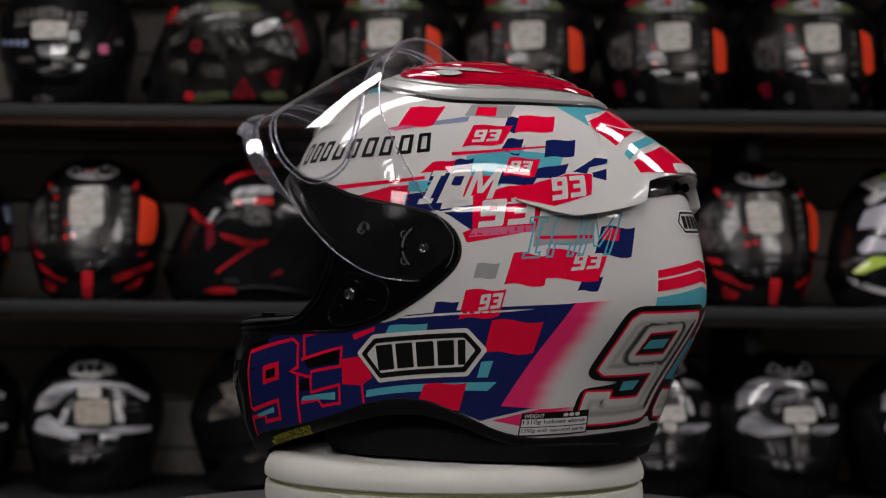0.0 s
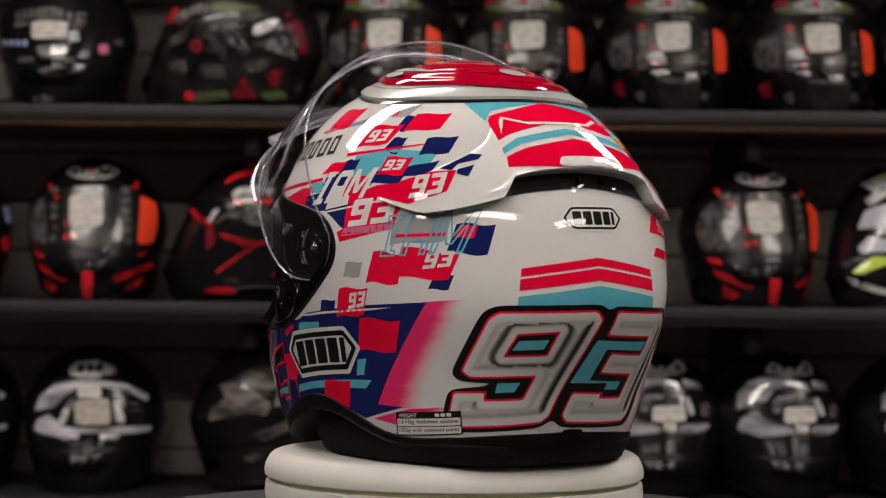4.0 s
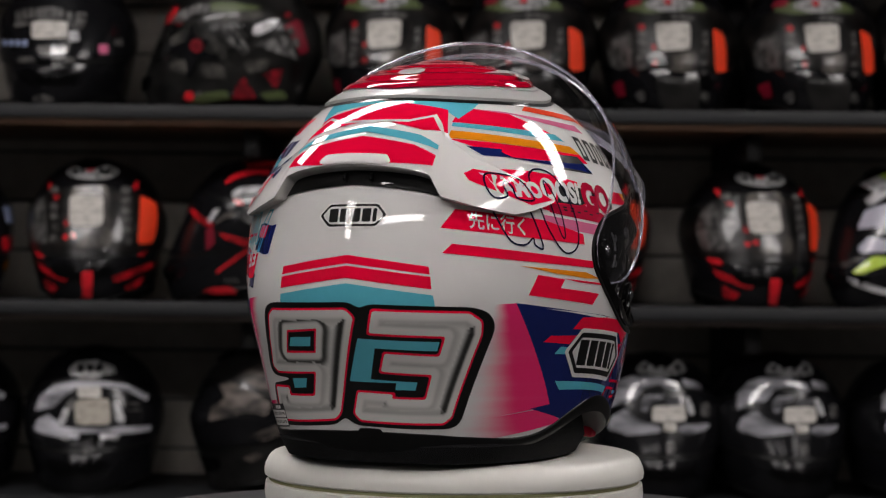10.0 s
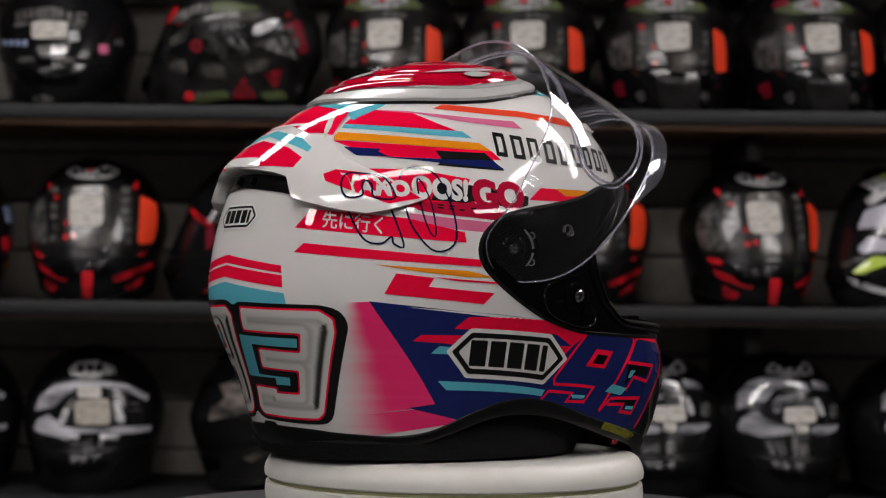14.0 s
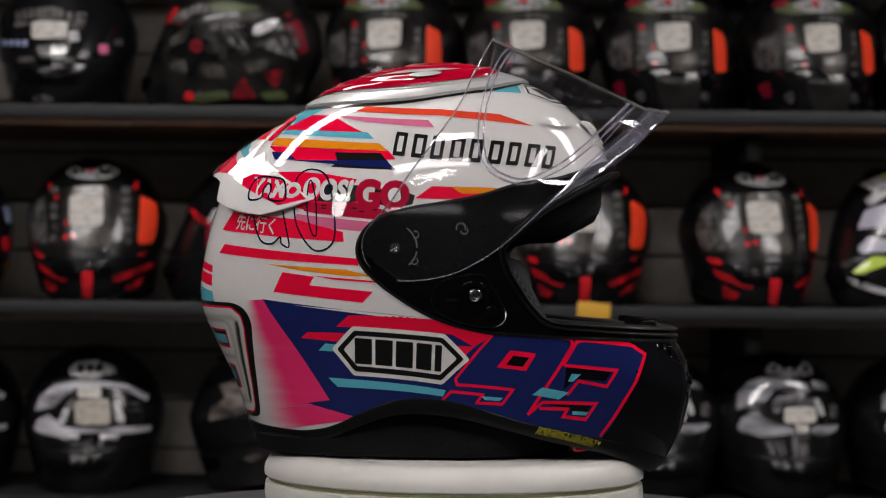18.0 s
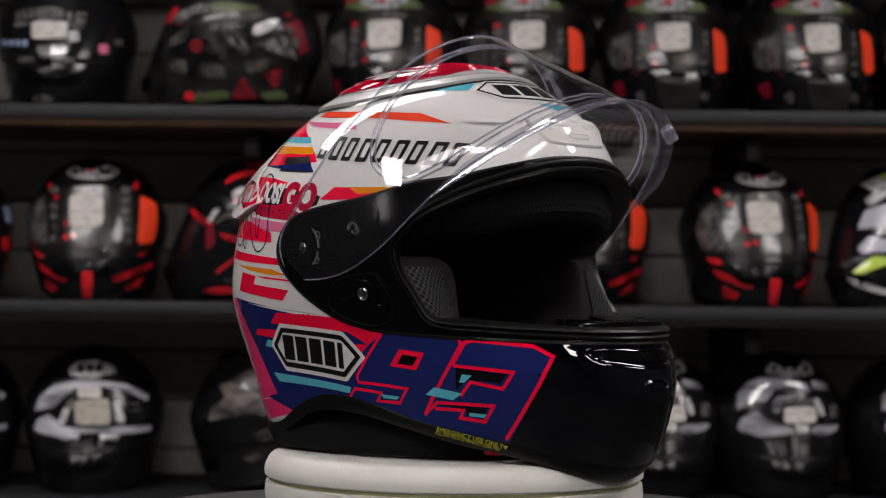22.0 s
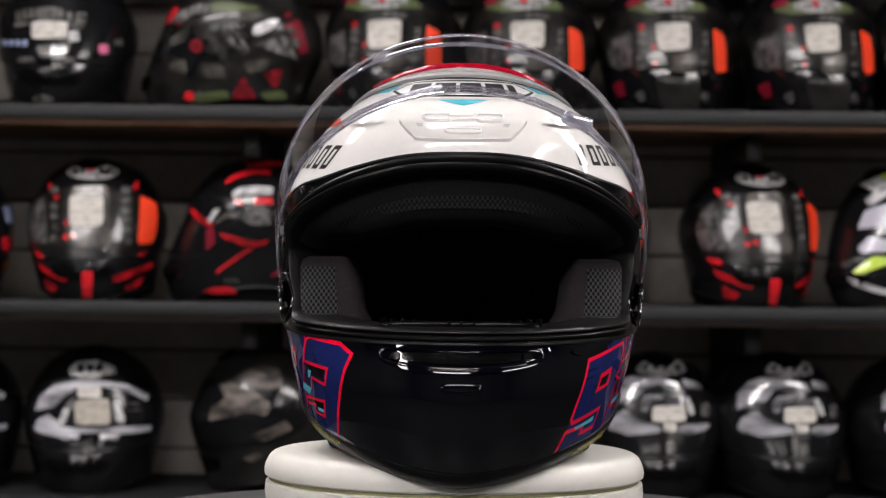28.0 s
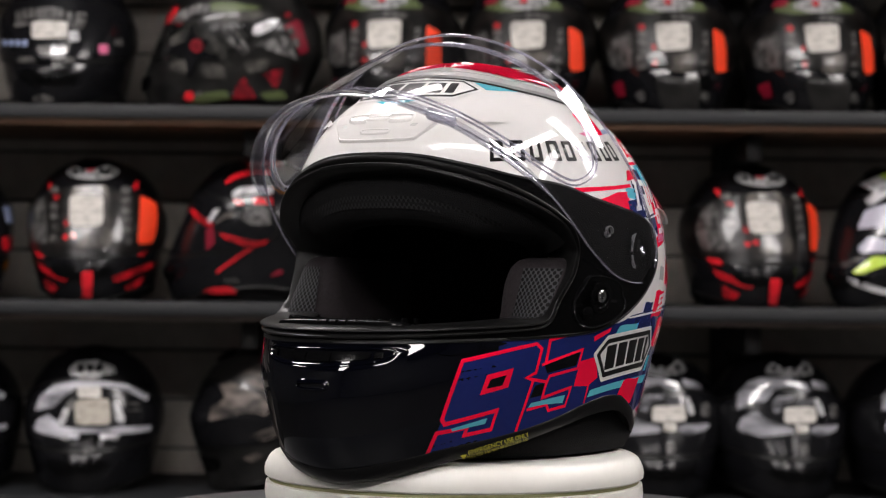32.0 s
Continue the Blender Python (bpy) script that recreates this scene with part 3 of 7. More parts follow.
mark(STAR_MARKS, "camouflage_patch", shard_print, [(96.8, -18.1), (119.7, -13.7), (116.3, -23.2), (102, -26.6)], 0.0045)
mark(STAR_MARKS, "star", gloss_black, [(54.3, 10.6), (59.8, 1.6), (70, -1.2), (63.5, -8.1), (78.7, -16.5), (60.3, -14.9), (50.4, -29.1), (50.1, -14.1), (29.6, -5.1), (50.2, -1.5)], 0.0058, "black star")
mark(STAR_MARKS, "star_dot", star_red, [(64.9, -5.1), (64.1, -7.7), (62, -9.5), (59.2, -10.1), (56.5, -9.2), (54.4, -7.3), (53.7, -4.7), (54.4, -2.1), (56.5, -0.3), (59.4, 0.3), (62.2, -0.4), (64.2, -2.4)], 0.0068, "red dot on the star")
mark(STAR_MARKS, "star_hub", gloss_black, [(61.1, -5), (60.5, -6), (59.3, -6.5), (58.2, -5.9), (57.7, -4.8), (58.2, -3.7), (59.4, -3.3), (60.6, -3.8)], 0.0076)
mark(STAR_MARKS, "silver_print", shard_print, [(66.3, 14.8), (82.3, 19.5), (103.2, 22.7), (114.8, 21), (105.1, 15.3), (82.5, 13.1)], 0.005, "silver print")
mark(STAR_MARKS, "silver_print", star_print, [(79.4, 10.4), (85.2, 12.2), (101.8, -7), (97.5, -12.6), (93.7, -11.4), (81.8, 1.5)], 0.0056, "silver print")
mark(STAR_MARKS, "print_line", gloss_black, [(84.4, 6.9), (86.2, 7.4), (97.2, -6.3), (96.4, -8.1)], 0.0064)
mark(STAR_MARKS, "silver_print", stock_white, [(103.3, 4.7), (105, 10.9), (116.5, 15.6), (125.5, 16.7), (119.4, 8.7), (108.6, 3.5)], 0.005, "silver print")
mark(STAR_MARKS, "silver_print", star_print, [(106.2, -3.6), (127.5, 4), (133, 1.8), (134.9, -4.1), (141.1, -12.3), (123.6, -9), (109.9, -5.7)], 0.005, "silver print")
mark(STAR_MARKS, "red_patch", star_red, [(96.3, -31.2), (99.3, -30.2), (102.7, -34.9), (112, -43.8), (87.1, -45.6), (90.4, -37.6)], 0.005, "red patch")
mark(STAR_MARKS, "red_patch", star_red, [(113.1, -25.6), (131, -19.2), (128.9, -32.5), (125.6, -34.1)], 0.005, "red patch")
mark(STAR_MARKS, "chin_dot", stock_red, [(52.5, -40.1), (51.3, -41.7), (49.2, -42.5), (46.7, -42.5), (44.9, -41.5), (44, -40), (44.1, -38.4), (45.2, -37), (47.1, -36.1), (49.3, -36.1), (51.2, -37), (52.4, -38.4)], 0.005)
mark(STAR_MARKS, "chin_dot", stock_silver, [(52.2, -38.2), (60.1, -38.4), (59.6, -40.6), (52.4, -40.5)], 0.004)
mark(STAR_MARKS, "olive_hem", bright_olive, [(44.2, -42.3), (60.8, -40), (81.9, -39.8), (87.1, -46), (58, -47.1)], 0.003, "olive green lower edge")
mark(STAR_MARKS, "olive_hem", bright_olive, [(113.8, -40), (133.9, -34.8), (142.9, -38.9), (120.4, -44.1)], 0.003, "olive green lower edge")
mark(STAR_MARKS, "red_strip", dark_red_paint, [(128.8, 11.6), (142.9, 18), (149.7, -5.3), (142.1, -8.2)], 0.0045)
mark(STAR_MARKS, "red_dot", star_red, [(136, 19.5), (134.6, 17.6), (132.3, 16.8), (130.4, 17.5), (129.9, 19.4), (131.3, 21.3), (133.7, 22.1), (135.6, 21.4)], 0.006)
mark(STAR_MARKS, "silver_print", stock_silver, [(143.2, -31.4), (149.4, -27.7), (156.8, -29.4), (148.8, -33.5)], 0.005)
mark(STAR_MARKS, "silver_print", stock_silver, [(130.5, 10), (135.4, 11), (137.8, 5.4), (133, 4.3)], 0.0055)
mark(STAR_MARKS, "silver_print", stock_silver, [(133.9, 2.7), (139.7, 3.9), (142.4, -2.2), (136.8, -3.6)], 0.0055)
RED_MARKS = []
mark(RED_MARKS, "badge", badge_print, [(34, 49), (29.5, 45), (21.5, 42), (11, 40), (0, 40), (-10.5, 41.5), (-19.5, 44), (-25.5, 48), (-25.5, 52), (-18, 55), (-4.5, 57), (11, 57.5), (24.5, 56), (32.5, 53)], 0.0045, "pale oval badge")
mark(RED_MARKS, "badge_dot", stock_red, [(7, 52), (7, 50), (5.5, 48.5), (3.5, 48), (1, 48), (-1.5, 48.5), (-3.5, 50), (-4.5, 52), (-4.5, 53.5), (-3.5, 55), (-1, 56), (2, 56), (4.5, 55.5), (6.5, 53.5)], 0.0052, "red dot")
mark(RED_MARKS, "badge_bar", gloss_black, [(-18, 51.5), (-13, 51), (-10.5, 44.5), (-14, 45)], 0.0055)
mark(RED_MARKS, "badge_bar", gloss_black, [(-9.5, 51), (-5.5, 51), (-3.5, 45), (-7, 45)], 0.0055)
mark(RED_MARKS, "badge_bar", gloss_black, [(12, 51.5), (16, 51.5), (15.5, 45), (12, 45)], 0.0055)
mark(RED_MARKS, "badge_bar", gloss_black, [(19.5, 51.5), (23.5, 52), (22, 45.5), (18.5, 45)], 0.0055)
mark(RED_MARKS, "film_print", stock_silver, [(-55.5, 5.5), (-52, 19.5), (-39.5, 30.5), (-25, -9), (-47, -9)], 0.0042, "grey printed film")
mark(RED_MARKS, "film_mark", stock_silver, [(-38, 35.5), (-28, 35.5), (-25.5, 30), (-34.5, 30)], 0.0045)
mark(RED_MARKS, "film_mark", stock_silver, [(-30.5, 21.5), (-23, 21.5), (-21.5, 16), (-29, 16)], 0.0045)
mark(RED_MARKS, "film_mark", stock_silver, [(-28, 14), (-21, 13.5), (-19.5, 8.5), (-27, 8.5)], 0.0045)
mark(RED_MARKS, "film_mark", stock_silver, [(-26, 5), (-19, 5), (-18, 0), (-24.5, 0)], 0.0045)
mark(RED_MARKS, "film_mark", stock_silver, [(-24, -3.5), (-17, -3), (-16.5, -7.5), (-23, -7.5)], 0.0045)
mark(RED_MARKS, "film_mark", stock_red, [(-30, 28), (-24, 28), (-23, 24.5), (-28.5, 24.5)], 0.0045)
mark(RED_MARKS, "film_card", film_grey, [(-14.5, 34.5), (19.5, 37), (21.5, -10.5), (-4, -10.5)], 0.004, "clear film with a grey card")
mark(RED_MARKS, "price_card", card_white, [(-13.5, 28), (15, 28), (14.5, 3.5), (-9.5, 3)], 0.0055, "white price card on the visor")
mark(RED_MARKS, "film_mark", stock_silver, [(31.5, 35.5), (41.5, 36), (40, 30.5), (31, 30)], 0.0045)
mark(RED_MARKS, "film_mark", stock_silver, [(30.5, 27.5), (39.5, 27.5), (38, 22), (29.5, 22)], 0.0045)
mark(RED_MARKS, "film_mark", stock_silver, [(29.5, 19), (37.5, 19.5), (37, 14), (28.5, 13.5)], 0.0045)
mark(RED_MARKS, "film_mark", stock_silver, [(28.5, 11), (36.5, 11), (36, 6), (28, 6)], 0.0045)
mark(RED_MARKS, "film_mark", stock_silver, [(28, 3), (35.5, 3.5), (35.5, -1.5), (27.5, -1.5)], 0.0045)
mark(RED_MARKS, "film_mark", stock_silver, [(27.5, -4), (35, -4), (35, -8.5), (27, -8.5)], 0.0045)
mark(RED_MARKS, "tag", card_orange, [(48, 29.5), (69, 23.5), (59.5, -8.5), (40, -9)], 0.0055, "orange tag on the visor")
mark(RED_MARKS, "red_mark", stock_red, [(-10.5, 6), (-10.5, 4.5), (-11, 4), (-12, 3.5), (-12.5, 3.5), (-13.5, 4), (-14.5, 4.5), (-14.5, 6), (-14.5, 7), (-14.5, 8), (-13.5, 8.5), (-12.5, 8.5), (-12, 8), (-11, 7)], 0.005)
mark(RED_MARKS, "red_mark", stock_red, [(-9, -4.5), (-9.5, -5), (-9.5, -5.5), (-10.5, -6), (-11, -6), (-12, -5.5), (-12.5, -5), (-13, -4.5), (-13, -3.5), (-12.5, -3), (-12, -3), (-11, -3), (-10, -3), (-9.5, -3.5)], 0.005)
mark(RED_MARKS, "red_mark", stock_red, [(-3.5, -3.5), (-3.5, -4), (-4, -5), (-5, -5), (-6, -5.5), (-6.5, -5), (-7, -4), (-7.5, -3.5), (-7.5, -2.5), (-7, -1.5), (-6.5, -1.5), (-5.5, -1.5), (-4.5, -1.5), (-4, -2.5)], 0.005)
mark(RED_MARKS, "chin_strip", stock_red, [(2, -22.5), (8.5, -22.5), (8, -37), (2, -36.5)], 0.008, "bright red chin strip")
mark(RED_MARKS, "red_stripe", stock_red, [(-44.5, -14.5), (-31.5, -14.5), (-26.5, -18), (-36, -18)], 0.0035, "red stripe")
mark(RED_MARKS, "red_stripe", stock_red, [(-37, -21), (-7, -25.5), (-8, -29), (-31, -26)], 0.0035, "red stripe")
mark(RED_MARKS, "red_stripe", stock_red, [(-29, -30), (-15.5, -32.5), (-19, -36.5), (-29.5, -37.5)], 0.0035, "red stripe")
mark(RED_MARKS, "red_stripe", stock_red, [(19.5, -27), (65.5, -23), (70.5, -27.5), (23, -31)], 0.0035, "red stripe")
mark(RED_MARKS, "red_stripe", stock_red, [(32, -35.5), (56, -32.5), (52, -38.5), (35, -39.5)], 0.0035, "red stripe")
mark(RED_MARKS, "red_stripe", stock_red, [(-46, 39), (-39.5, 39), (-32, 31.5), (-37.5, 32)], 0.0035, "red stripe")
mark(RED_MARKS, "red_stripe", stock_red, [(50, 41.5), (56, 42), (48, 33.5), (43, 34.5)], 0.0035, "red stripe")
mark(RED_MARKS, "red_stripe", stock_red, [(40.5, -16.5), (53, -13), (50, -18)], 0.0035, "red stripe")
FLASH_MARKS = []
mark(FLASH_MARKS, "crown_flash", stock_red, [(65, 60.1), (78.2, 68.6), (164.2, 75.6), (150.7, 64.8), (115.4, 60.7), (80.2, 60.2)], 0.004, "red flash")
mark(FLASH_MARKS, "crown_flash", stock_red, [(52, 40.8), (58.9, 48.9), (73.8, 54.9), (101.4, 54.9), (101.2, 50.1), (78.4, 49.7), (63.9, 45), (54.2, 38.8)], 0.004, "red flash")
mark(FLASH_MARKS, "silver_flash", stock_white, [(63.1, 27.5), (63.1, 32.2), (69.3, 35.8), (82.4, 37.7), (99.6, 37.4), (99.8, 31), (82.7, 30.8), (70.5, 28.6), (66.4, 26.2)], 0.005, "silver flash")
mark(FLASH_MARKS, "red_dash", stock_red, [(64.4, 25.7), (70.7, 26.7), (74.6, 22.2), (69, 21.1)], 0.005)
mark(FLASH_MARKS, "red_dash", stock_red, [(81.9, 27), (98.5, 28.1), (99, 22.6), (83, 22.3)], 0.005, "red flash")
mark(FLASH_MARKS, "smoke_print", stock_silver, [(76, 21.3), (94.7, 22.5), (96.8, 5.6), (78.8, 6.2), (72, 11.8)], 0.0045, "grey smoke print")
mark(FLASH_MARKS, "silver_tip", stock_white, [(44.1, 9.3), (49.6, 17.3), (54.5, 19.1), (52.9, 13.7), (47.2, 6.7)], 0.006)
mark(FLASH_MARKS, "smoke_print", smoke_paint, [(51, 8.4), (56.4, 13.7), (65.7, 16.1), (67.9, 12.2), (58.2, 10.3), (53.2, 5.9)], 0.005)
mark(FLASH_MARKS, "flash", stock_red, [(12.9, 19.1), (26.4, 17.4), (42.7, 10.6), (50.2, 6.7), (50, 4.1), (42.2, 4.9), (32.4, 10.1)], 0.005, "red flash")
mark(FLASH_MARKS, "flash", stock_red, [(54.1, -0.2), (65.4, -2.3), (78.9, -5.9), (90.2, -7.1), (93.4, -4.8), (94.4, -8), (85.7, -11.3), (72, -9.5), (60.9, -5.4)], 0.005, "red flash")
mark(FLASH_MARKS, "flash", stock_red, [(77.4, -12.7), (83, -12.8), (71.6, -19.9), (52.3, -30.3), (51.4, -28.1), (64.6, -21.3)], 0.005, "red flash")
mark(FLASH_MARKS, "flash", dark_red_paint, [(44.1, 2.8), (50.5, 4.1), (51.8, -7.8), (44.8, -13.8)], 0.0045)
mark(FLASH_MARKS, "hem_flash", stock_red, [(35.8, -39.2), (43.4, -38.6), (60, -40.4), (66.1, -43.6), (65.3, -46.3), (48.4, -43.9)], 0.004, "red flash")
mark(FLASH_MARKS, "hem_flash", dark_red_paint, [(97.9, -33.6), (107.5, -28.3), (109.9, -31.5), (100, -34.7)], 0.004)
mark(FLASH_MARKS, "vent_plate", stock_silver, [(56.2, -34.8), (68.3, -35), (70, -38.3), (60.4, -38.5)], 0.004)
# pale bands and dabs stand in for the mirror visor's reflections
MIRROR_MARKS = []
mark(MIRROR_MARKS, "badge", badge_print, [(-14.5, 42), (-10.5, 48.5), (11.5, 51.5), (31, 45), (31.5, 39), (9.5, 36.5), (-10.5, 37)], 0.0045, "pale badge plate")
mark(MIRROR_MARKS, "badge_bar", gloss_black, [(-6, 46.5), (-0.5, 46.5), (1, 40.5), (-4.5, 40)], 0.0055)
mark(MIRROR_MARKS, "badge_bar", gloss_black, [(3.5, 46.5), (9, 46.5), (9.5, 40.5), (4, 40.5)], 0.0055)
mark(MIRROR_MARKS, "badge_bar", gloss_black, [(12.5, 46.5), (18.5, 46.5), (18, 40.5), (12.5, 40.5)], 0.0055)
mark(MIRROR_MARKS, "badge_neck", stock_silver, [(-3, 37.5), (16.5, 37.5), (16.5, 32.5), (-2.5, 32.5)], 0.0045)
mark(MIRROR_MARKS, "mirror_film", mirror_film, [(-39.5, 9), (-38.5, 20), (-26, 30), (-3.5, 33.5), (16.5, 33), (39, 31), (62, 21), (57.5, 17), (38, 25.5), (16, 29), (-5, 27.5), (-15, 19), (-21.5, 12)], 0.0042, "pale reflection painted on the visor")
mark(MIRROR_MARKS, "mirror_film", mirror_film, [(-37, -4.5), (-35.5, 2), (-24, 7), (-15.5, 2), (-12, -1), (-1.5, -2), (23, -2), (34.5, -1.5), (62, -2), (60.5, -6.5), (30, -6.5), (24.5, -9), (-8.5, -8.5), (-33, -6)], 0.0042, "pale reflection painted on the visor")
mark(MIRROR_MARKS, "price_card", card_white, [(-3.5, 28), (16.5, 29), (17, 20), (-1.5, 20)], 0.0052, "white price card")
mark(MIRROR_MARKS, "price_card", card_beige, [(-4, 18), (23, 20), (23, 0.5), (-1.5, 0)], 0.0052, "beige price card on the visor")
mark(MIRROR_MARKS, "film_dab", stock_white, [(-14.5, 2.5), (-11.5, 12.5), (-7, 10.5), (-9, 1), (-12.5, -0.5)], 0.005)
mark(MIRROR_MARKS, "film_dab", stock_white, [(25.5, 17), (30, 17.5), (34.5, 4.5), (32, 0), (27.5, 2)], 0.005)
mark(MIRROR_MARKS, "film_dab", stock_silver, [(-11.5, 16), (-4, 20), (-3, 10.5), (-8.5, 10.5)], 0.0045)
mark(MIRROR_MARKS, "film_mark", stock_silver, [(36.5, 16), (50.5, 15.5), (50.5, 14.5), (36, 15)], 0.0045)
mark(MIRROR_MARKS, "film_mark", stock_silver, [(36.5, 11), (50, 11), (49.5, 9.5), (36.5, 10)], 0.0045)
mark(MIRROR_MARKS, "chin_stud", stock_silver, [(4, -13.5), (12.5, -13), (11, -17), (6.5, -17)], 0.006)
mark(MIRROR_MARKS, "vent_nub", badge_print, [(-5, -8), (-5, -9), (-5.5, -9.5), (-6.5, -9.5), (-7.5, -9.5), (-8.5, -9.5), (-9.5, -9), (-10, -8.5), (-9.5, -7.5), (-9, -7), (-8, -6.5), (-7, -6.5), (-6, -7), (-5, -7.5)], 0.006)
mark(MIRROR_MARKS, "vent_nub", badge_print, [(29, -9), (28.5, -9.5), (28, -10), (27, -10.5), (25.5, -10), (24.5, -10), (24, -9), (23.5, -8.5), (24, -8), (24.5, -7.5), (25.5, -7), (27, -7), (28, -7.5), (28.5, -8)], 0.006)
mark(MIRROR_MARKS, "vent_block", black_plastic, [(1.5, -5), (15, -5), (15, -10.5), (2, -10.5)], 0.007)
SMOKE_MARKS = []
mark(SMOKE_MARKS, "smoke_streak", smoke_paint, [(26, 30.7), (39.7, 33.9), (60.9, 24.9), (75.9, 18.1), (71.4, 8.5), (57.3, 10.8), (44.1, 7.8), (24.3, 2.6), (24.1, 13.6), (37, 20.4)], 0.0045, "pale smoke streak")
# a sheen high on the helmet, painted as a pale patch
mark(SMOKE_MARKS, "smoke_streak", smoke_paint, [(47.5, 41.7), (61, 49.7), (86.2, 47.3), (85.2, 28.8), (66.4, 28.6), (50.6, 34.4)], 0.0042, "grey streak")
mark(SMOKE_MARKS, "smoke_streak", smoke_paint, [(37.5, 28.5), (55.7, 28.3), (70.4, 22.4), (56.5, 22.1)], 0.005)
mark(SMOKE_MARKS, "smoke_streak", smoke_paint, [(54.2, -7.2), (70.6, -2.1), (86.4, 4.9), (94, -2.5), (67.2, -12)], 0.0042, "grey streak")
mark(SMOKE_MARKS, "smoke_streak", smoke_paint, [(43, -22.6), (57.4, -20.2), (64.4, -23.4), (50.4, -26.7)], 0.0042)
mark(SMOKE_MARKS, "pivot_cap", gloss_black, [(96.3, 20.5), (94.6, 16), (91.2, 12.4), (86.6, 10.4), (81.6, 10.5), (77.2, 12.5), (74.2, 16.1), (73.1, 20.7), (74.3, 25.3), (77.7, 29.1), (82.7, 31.3), (88.3, 31.3), (93, 29.1), (95.8, 25.2)], 0.007, "round black visor hinge")
CAMO_MARKS = []
mark(CAMO_MARKS, "brow_panel", bright_olive, [(-50, 29), (-34.5, 36), (20, 34.5), (25.5, 26.5), (-3.5, 26), (-28.5, 24)], 0.0035, "olive brow panel")
mark(CAMO_MARKS, "badge", badge_print, [(13, 32), (10, 29.5), (3.5, 27), (-5.5, 25.5), (-14.5, 25.5), (-22.5, 26.5), (-28.5, 29), (-31, 32), (-29, 34.5), (-23, 36.5), (-14, 37.5), (-4, 37.5), (5, 36.5), (11.5, 35)], 0.0045, "pale oval badge")
mark(CAMO_MARKS, "badge_dot", stock_red, [(-7, 33), (-7.5, 32), (-8.5, 31.5), (-10, 31), (-11.5, 31), (-13, 31.5), (-14, 32), (-14, 33), (-14, 34), (-13, 35), (-11.5, 35.5), (-9.5, 35.5), (-8.5, 35), (-7.5, 34)], 0.0052, "red dot")
mark(CAMO_MARKS, "price_card", card_white, [(-20.5, 15.5), (6.5, 16.5), (4.5, -4.5), (-17, -6)], 0.0055, "white price card on the visor")
mark(CAMO_MARKS, "film_card", film_grey, [(-8.5, -8), (9, -6), (7.5, -17.5), (-9, -18)], 0.0045, "crumpled protective film")
mark(CAMO_MARKS, "film_print", stock_silver, [(-66, 1), (-55.5, 6.5), (-39.5, 10.5), (-34.5, -16), (-50, -18), (-64.5, -14.5)], 0.0042, "grey printed film")
mark(CAMO_MARKS, "film_mark", stock_silver, [(-34.5, 10), (-26.5, 9.5), (-26.5, 4.5), (-34, 5)], 0.0045)
mark(CAMO_MARKS, "film_mark", stock_silver, [(-34, 3.5), (-26.5, 3), (-26, -1.5), (-33.5, -1)], 0.0045)
mark(CAMO_MARKS, "film_mark", stock_silver, [(-33.5, -2.5), (-26, -3), (-26, -7), (-33.5, -7)], 0.0045)
mark(CAMO_MARKS, "film_mark", stock_silver, [(-33, -8), (-26, -8.5), (-25.5, -12.5), (-33, -12.5)], 0.0045)
mark(CAMO_MARKS, "film_mark", stock_silver, [(-33, -13.5), (-25.5, -13.5), (-25.5, -17), (-32.5, -17.5)], 0.0045)
mark(CAMO_MARKS, "film_mark", stock_silver, [(16.5, 10), (21.5, 10.5), (20.5, 5.5), (15, 5)], 0.0045)
mark(CAMO_MARKS, "film_mark", stock_silver, [(14.5, 3), (19.5, 3.5), (18.5, -1), (13.5, -1.5)], 0.0045)
mark(CAMO_MARKS, "film_mark", stock_silver, [(13, -3.5), (18, -3), (17, -7.5), (12.5, -7.5)], 0.0045)
mark(CAMO_MARKS, "film_mark", stock_silver, [(12, -10), (16.5, -10), (16, -13.5), (11, -14)], 0.0045)
mark(CAMO_MARKS, "red_mark", stock_red, [(-28, 13), (-28.5, 11.5), (-29, 11), (-30.5, 10.5), (-32, 10.5), (-33.5, 11), (-34.5, 12), (-35, 13), (-35, 14), (-34, 15), (-32.5, 15.5), (-31, 15.5), (-29.5, 15), (-28.5, 14)], 0.005)
mark(CAMO_MARKS, "red_mark", stock_red, [(-16.5, -13), (-17, -14), (-17.5, -14.5), (-18.5, -15), (-19.5, -15), (-20.5, -14.5), (-21, -14), (-21.5, -13), (-21, -12), (-20.5, -11.5), (-19.5, -11), (-18.5, -11), (-17.5, -11.5), (-17, -12)], 0.005)
mark(CAMO_MARKS, "red_mark", stock_red, [(-19, -3), (-19, -4), (-19.5, -5), (-20, -5), (-21, -5), (-21.5, -5), (-21.5, -4), (-22, -3), (-22, -2), (-21.5, -1.5), (-21, -1), (-20, -1), (-19.5, -1.5), (-19.5, -2)], 0.005)
mark(CAMO_MARKS, "red_patch", dark_red_paint, [(-52.5, 32), (-48, 38.5), (-34.5, 37.5), (-36, 31.5)], 0.0042, "dark red patch")
mark(CAMO_MARKS, "tag", card_orange, [(25.5, 13), (37.5, 8.5), (37, -17.5), (21.5, -18.5)], 0.0055, "orange tag on the visor")
mark(CAMO_MARKS, "film_strip", stock_silver, [(-8.5, 23), (11.5, 23), (10, 18), (-8, 18.5)], 0.0045)
mark(CAMO_MARKS, "cheek_mark", dark_red_paint, [(-66, -30), (-47, -25), (-46, -35.5), (-58.5, -38)], 0.004, "dark red mark")
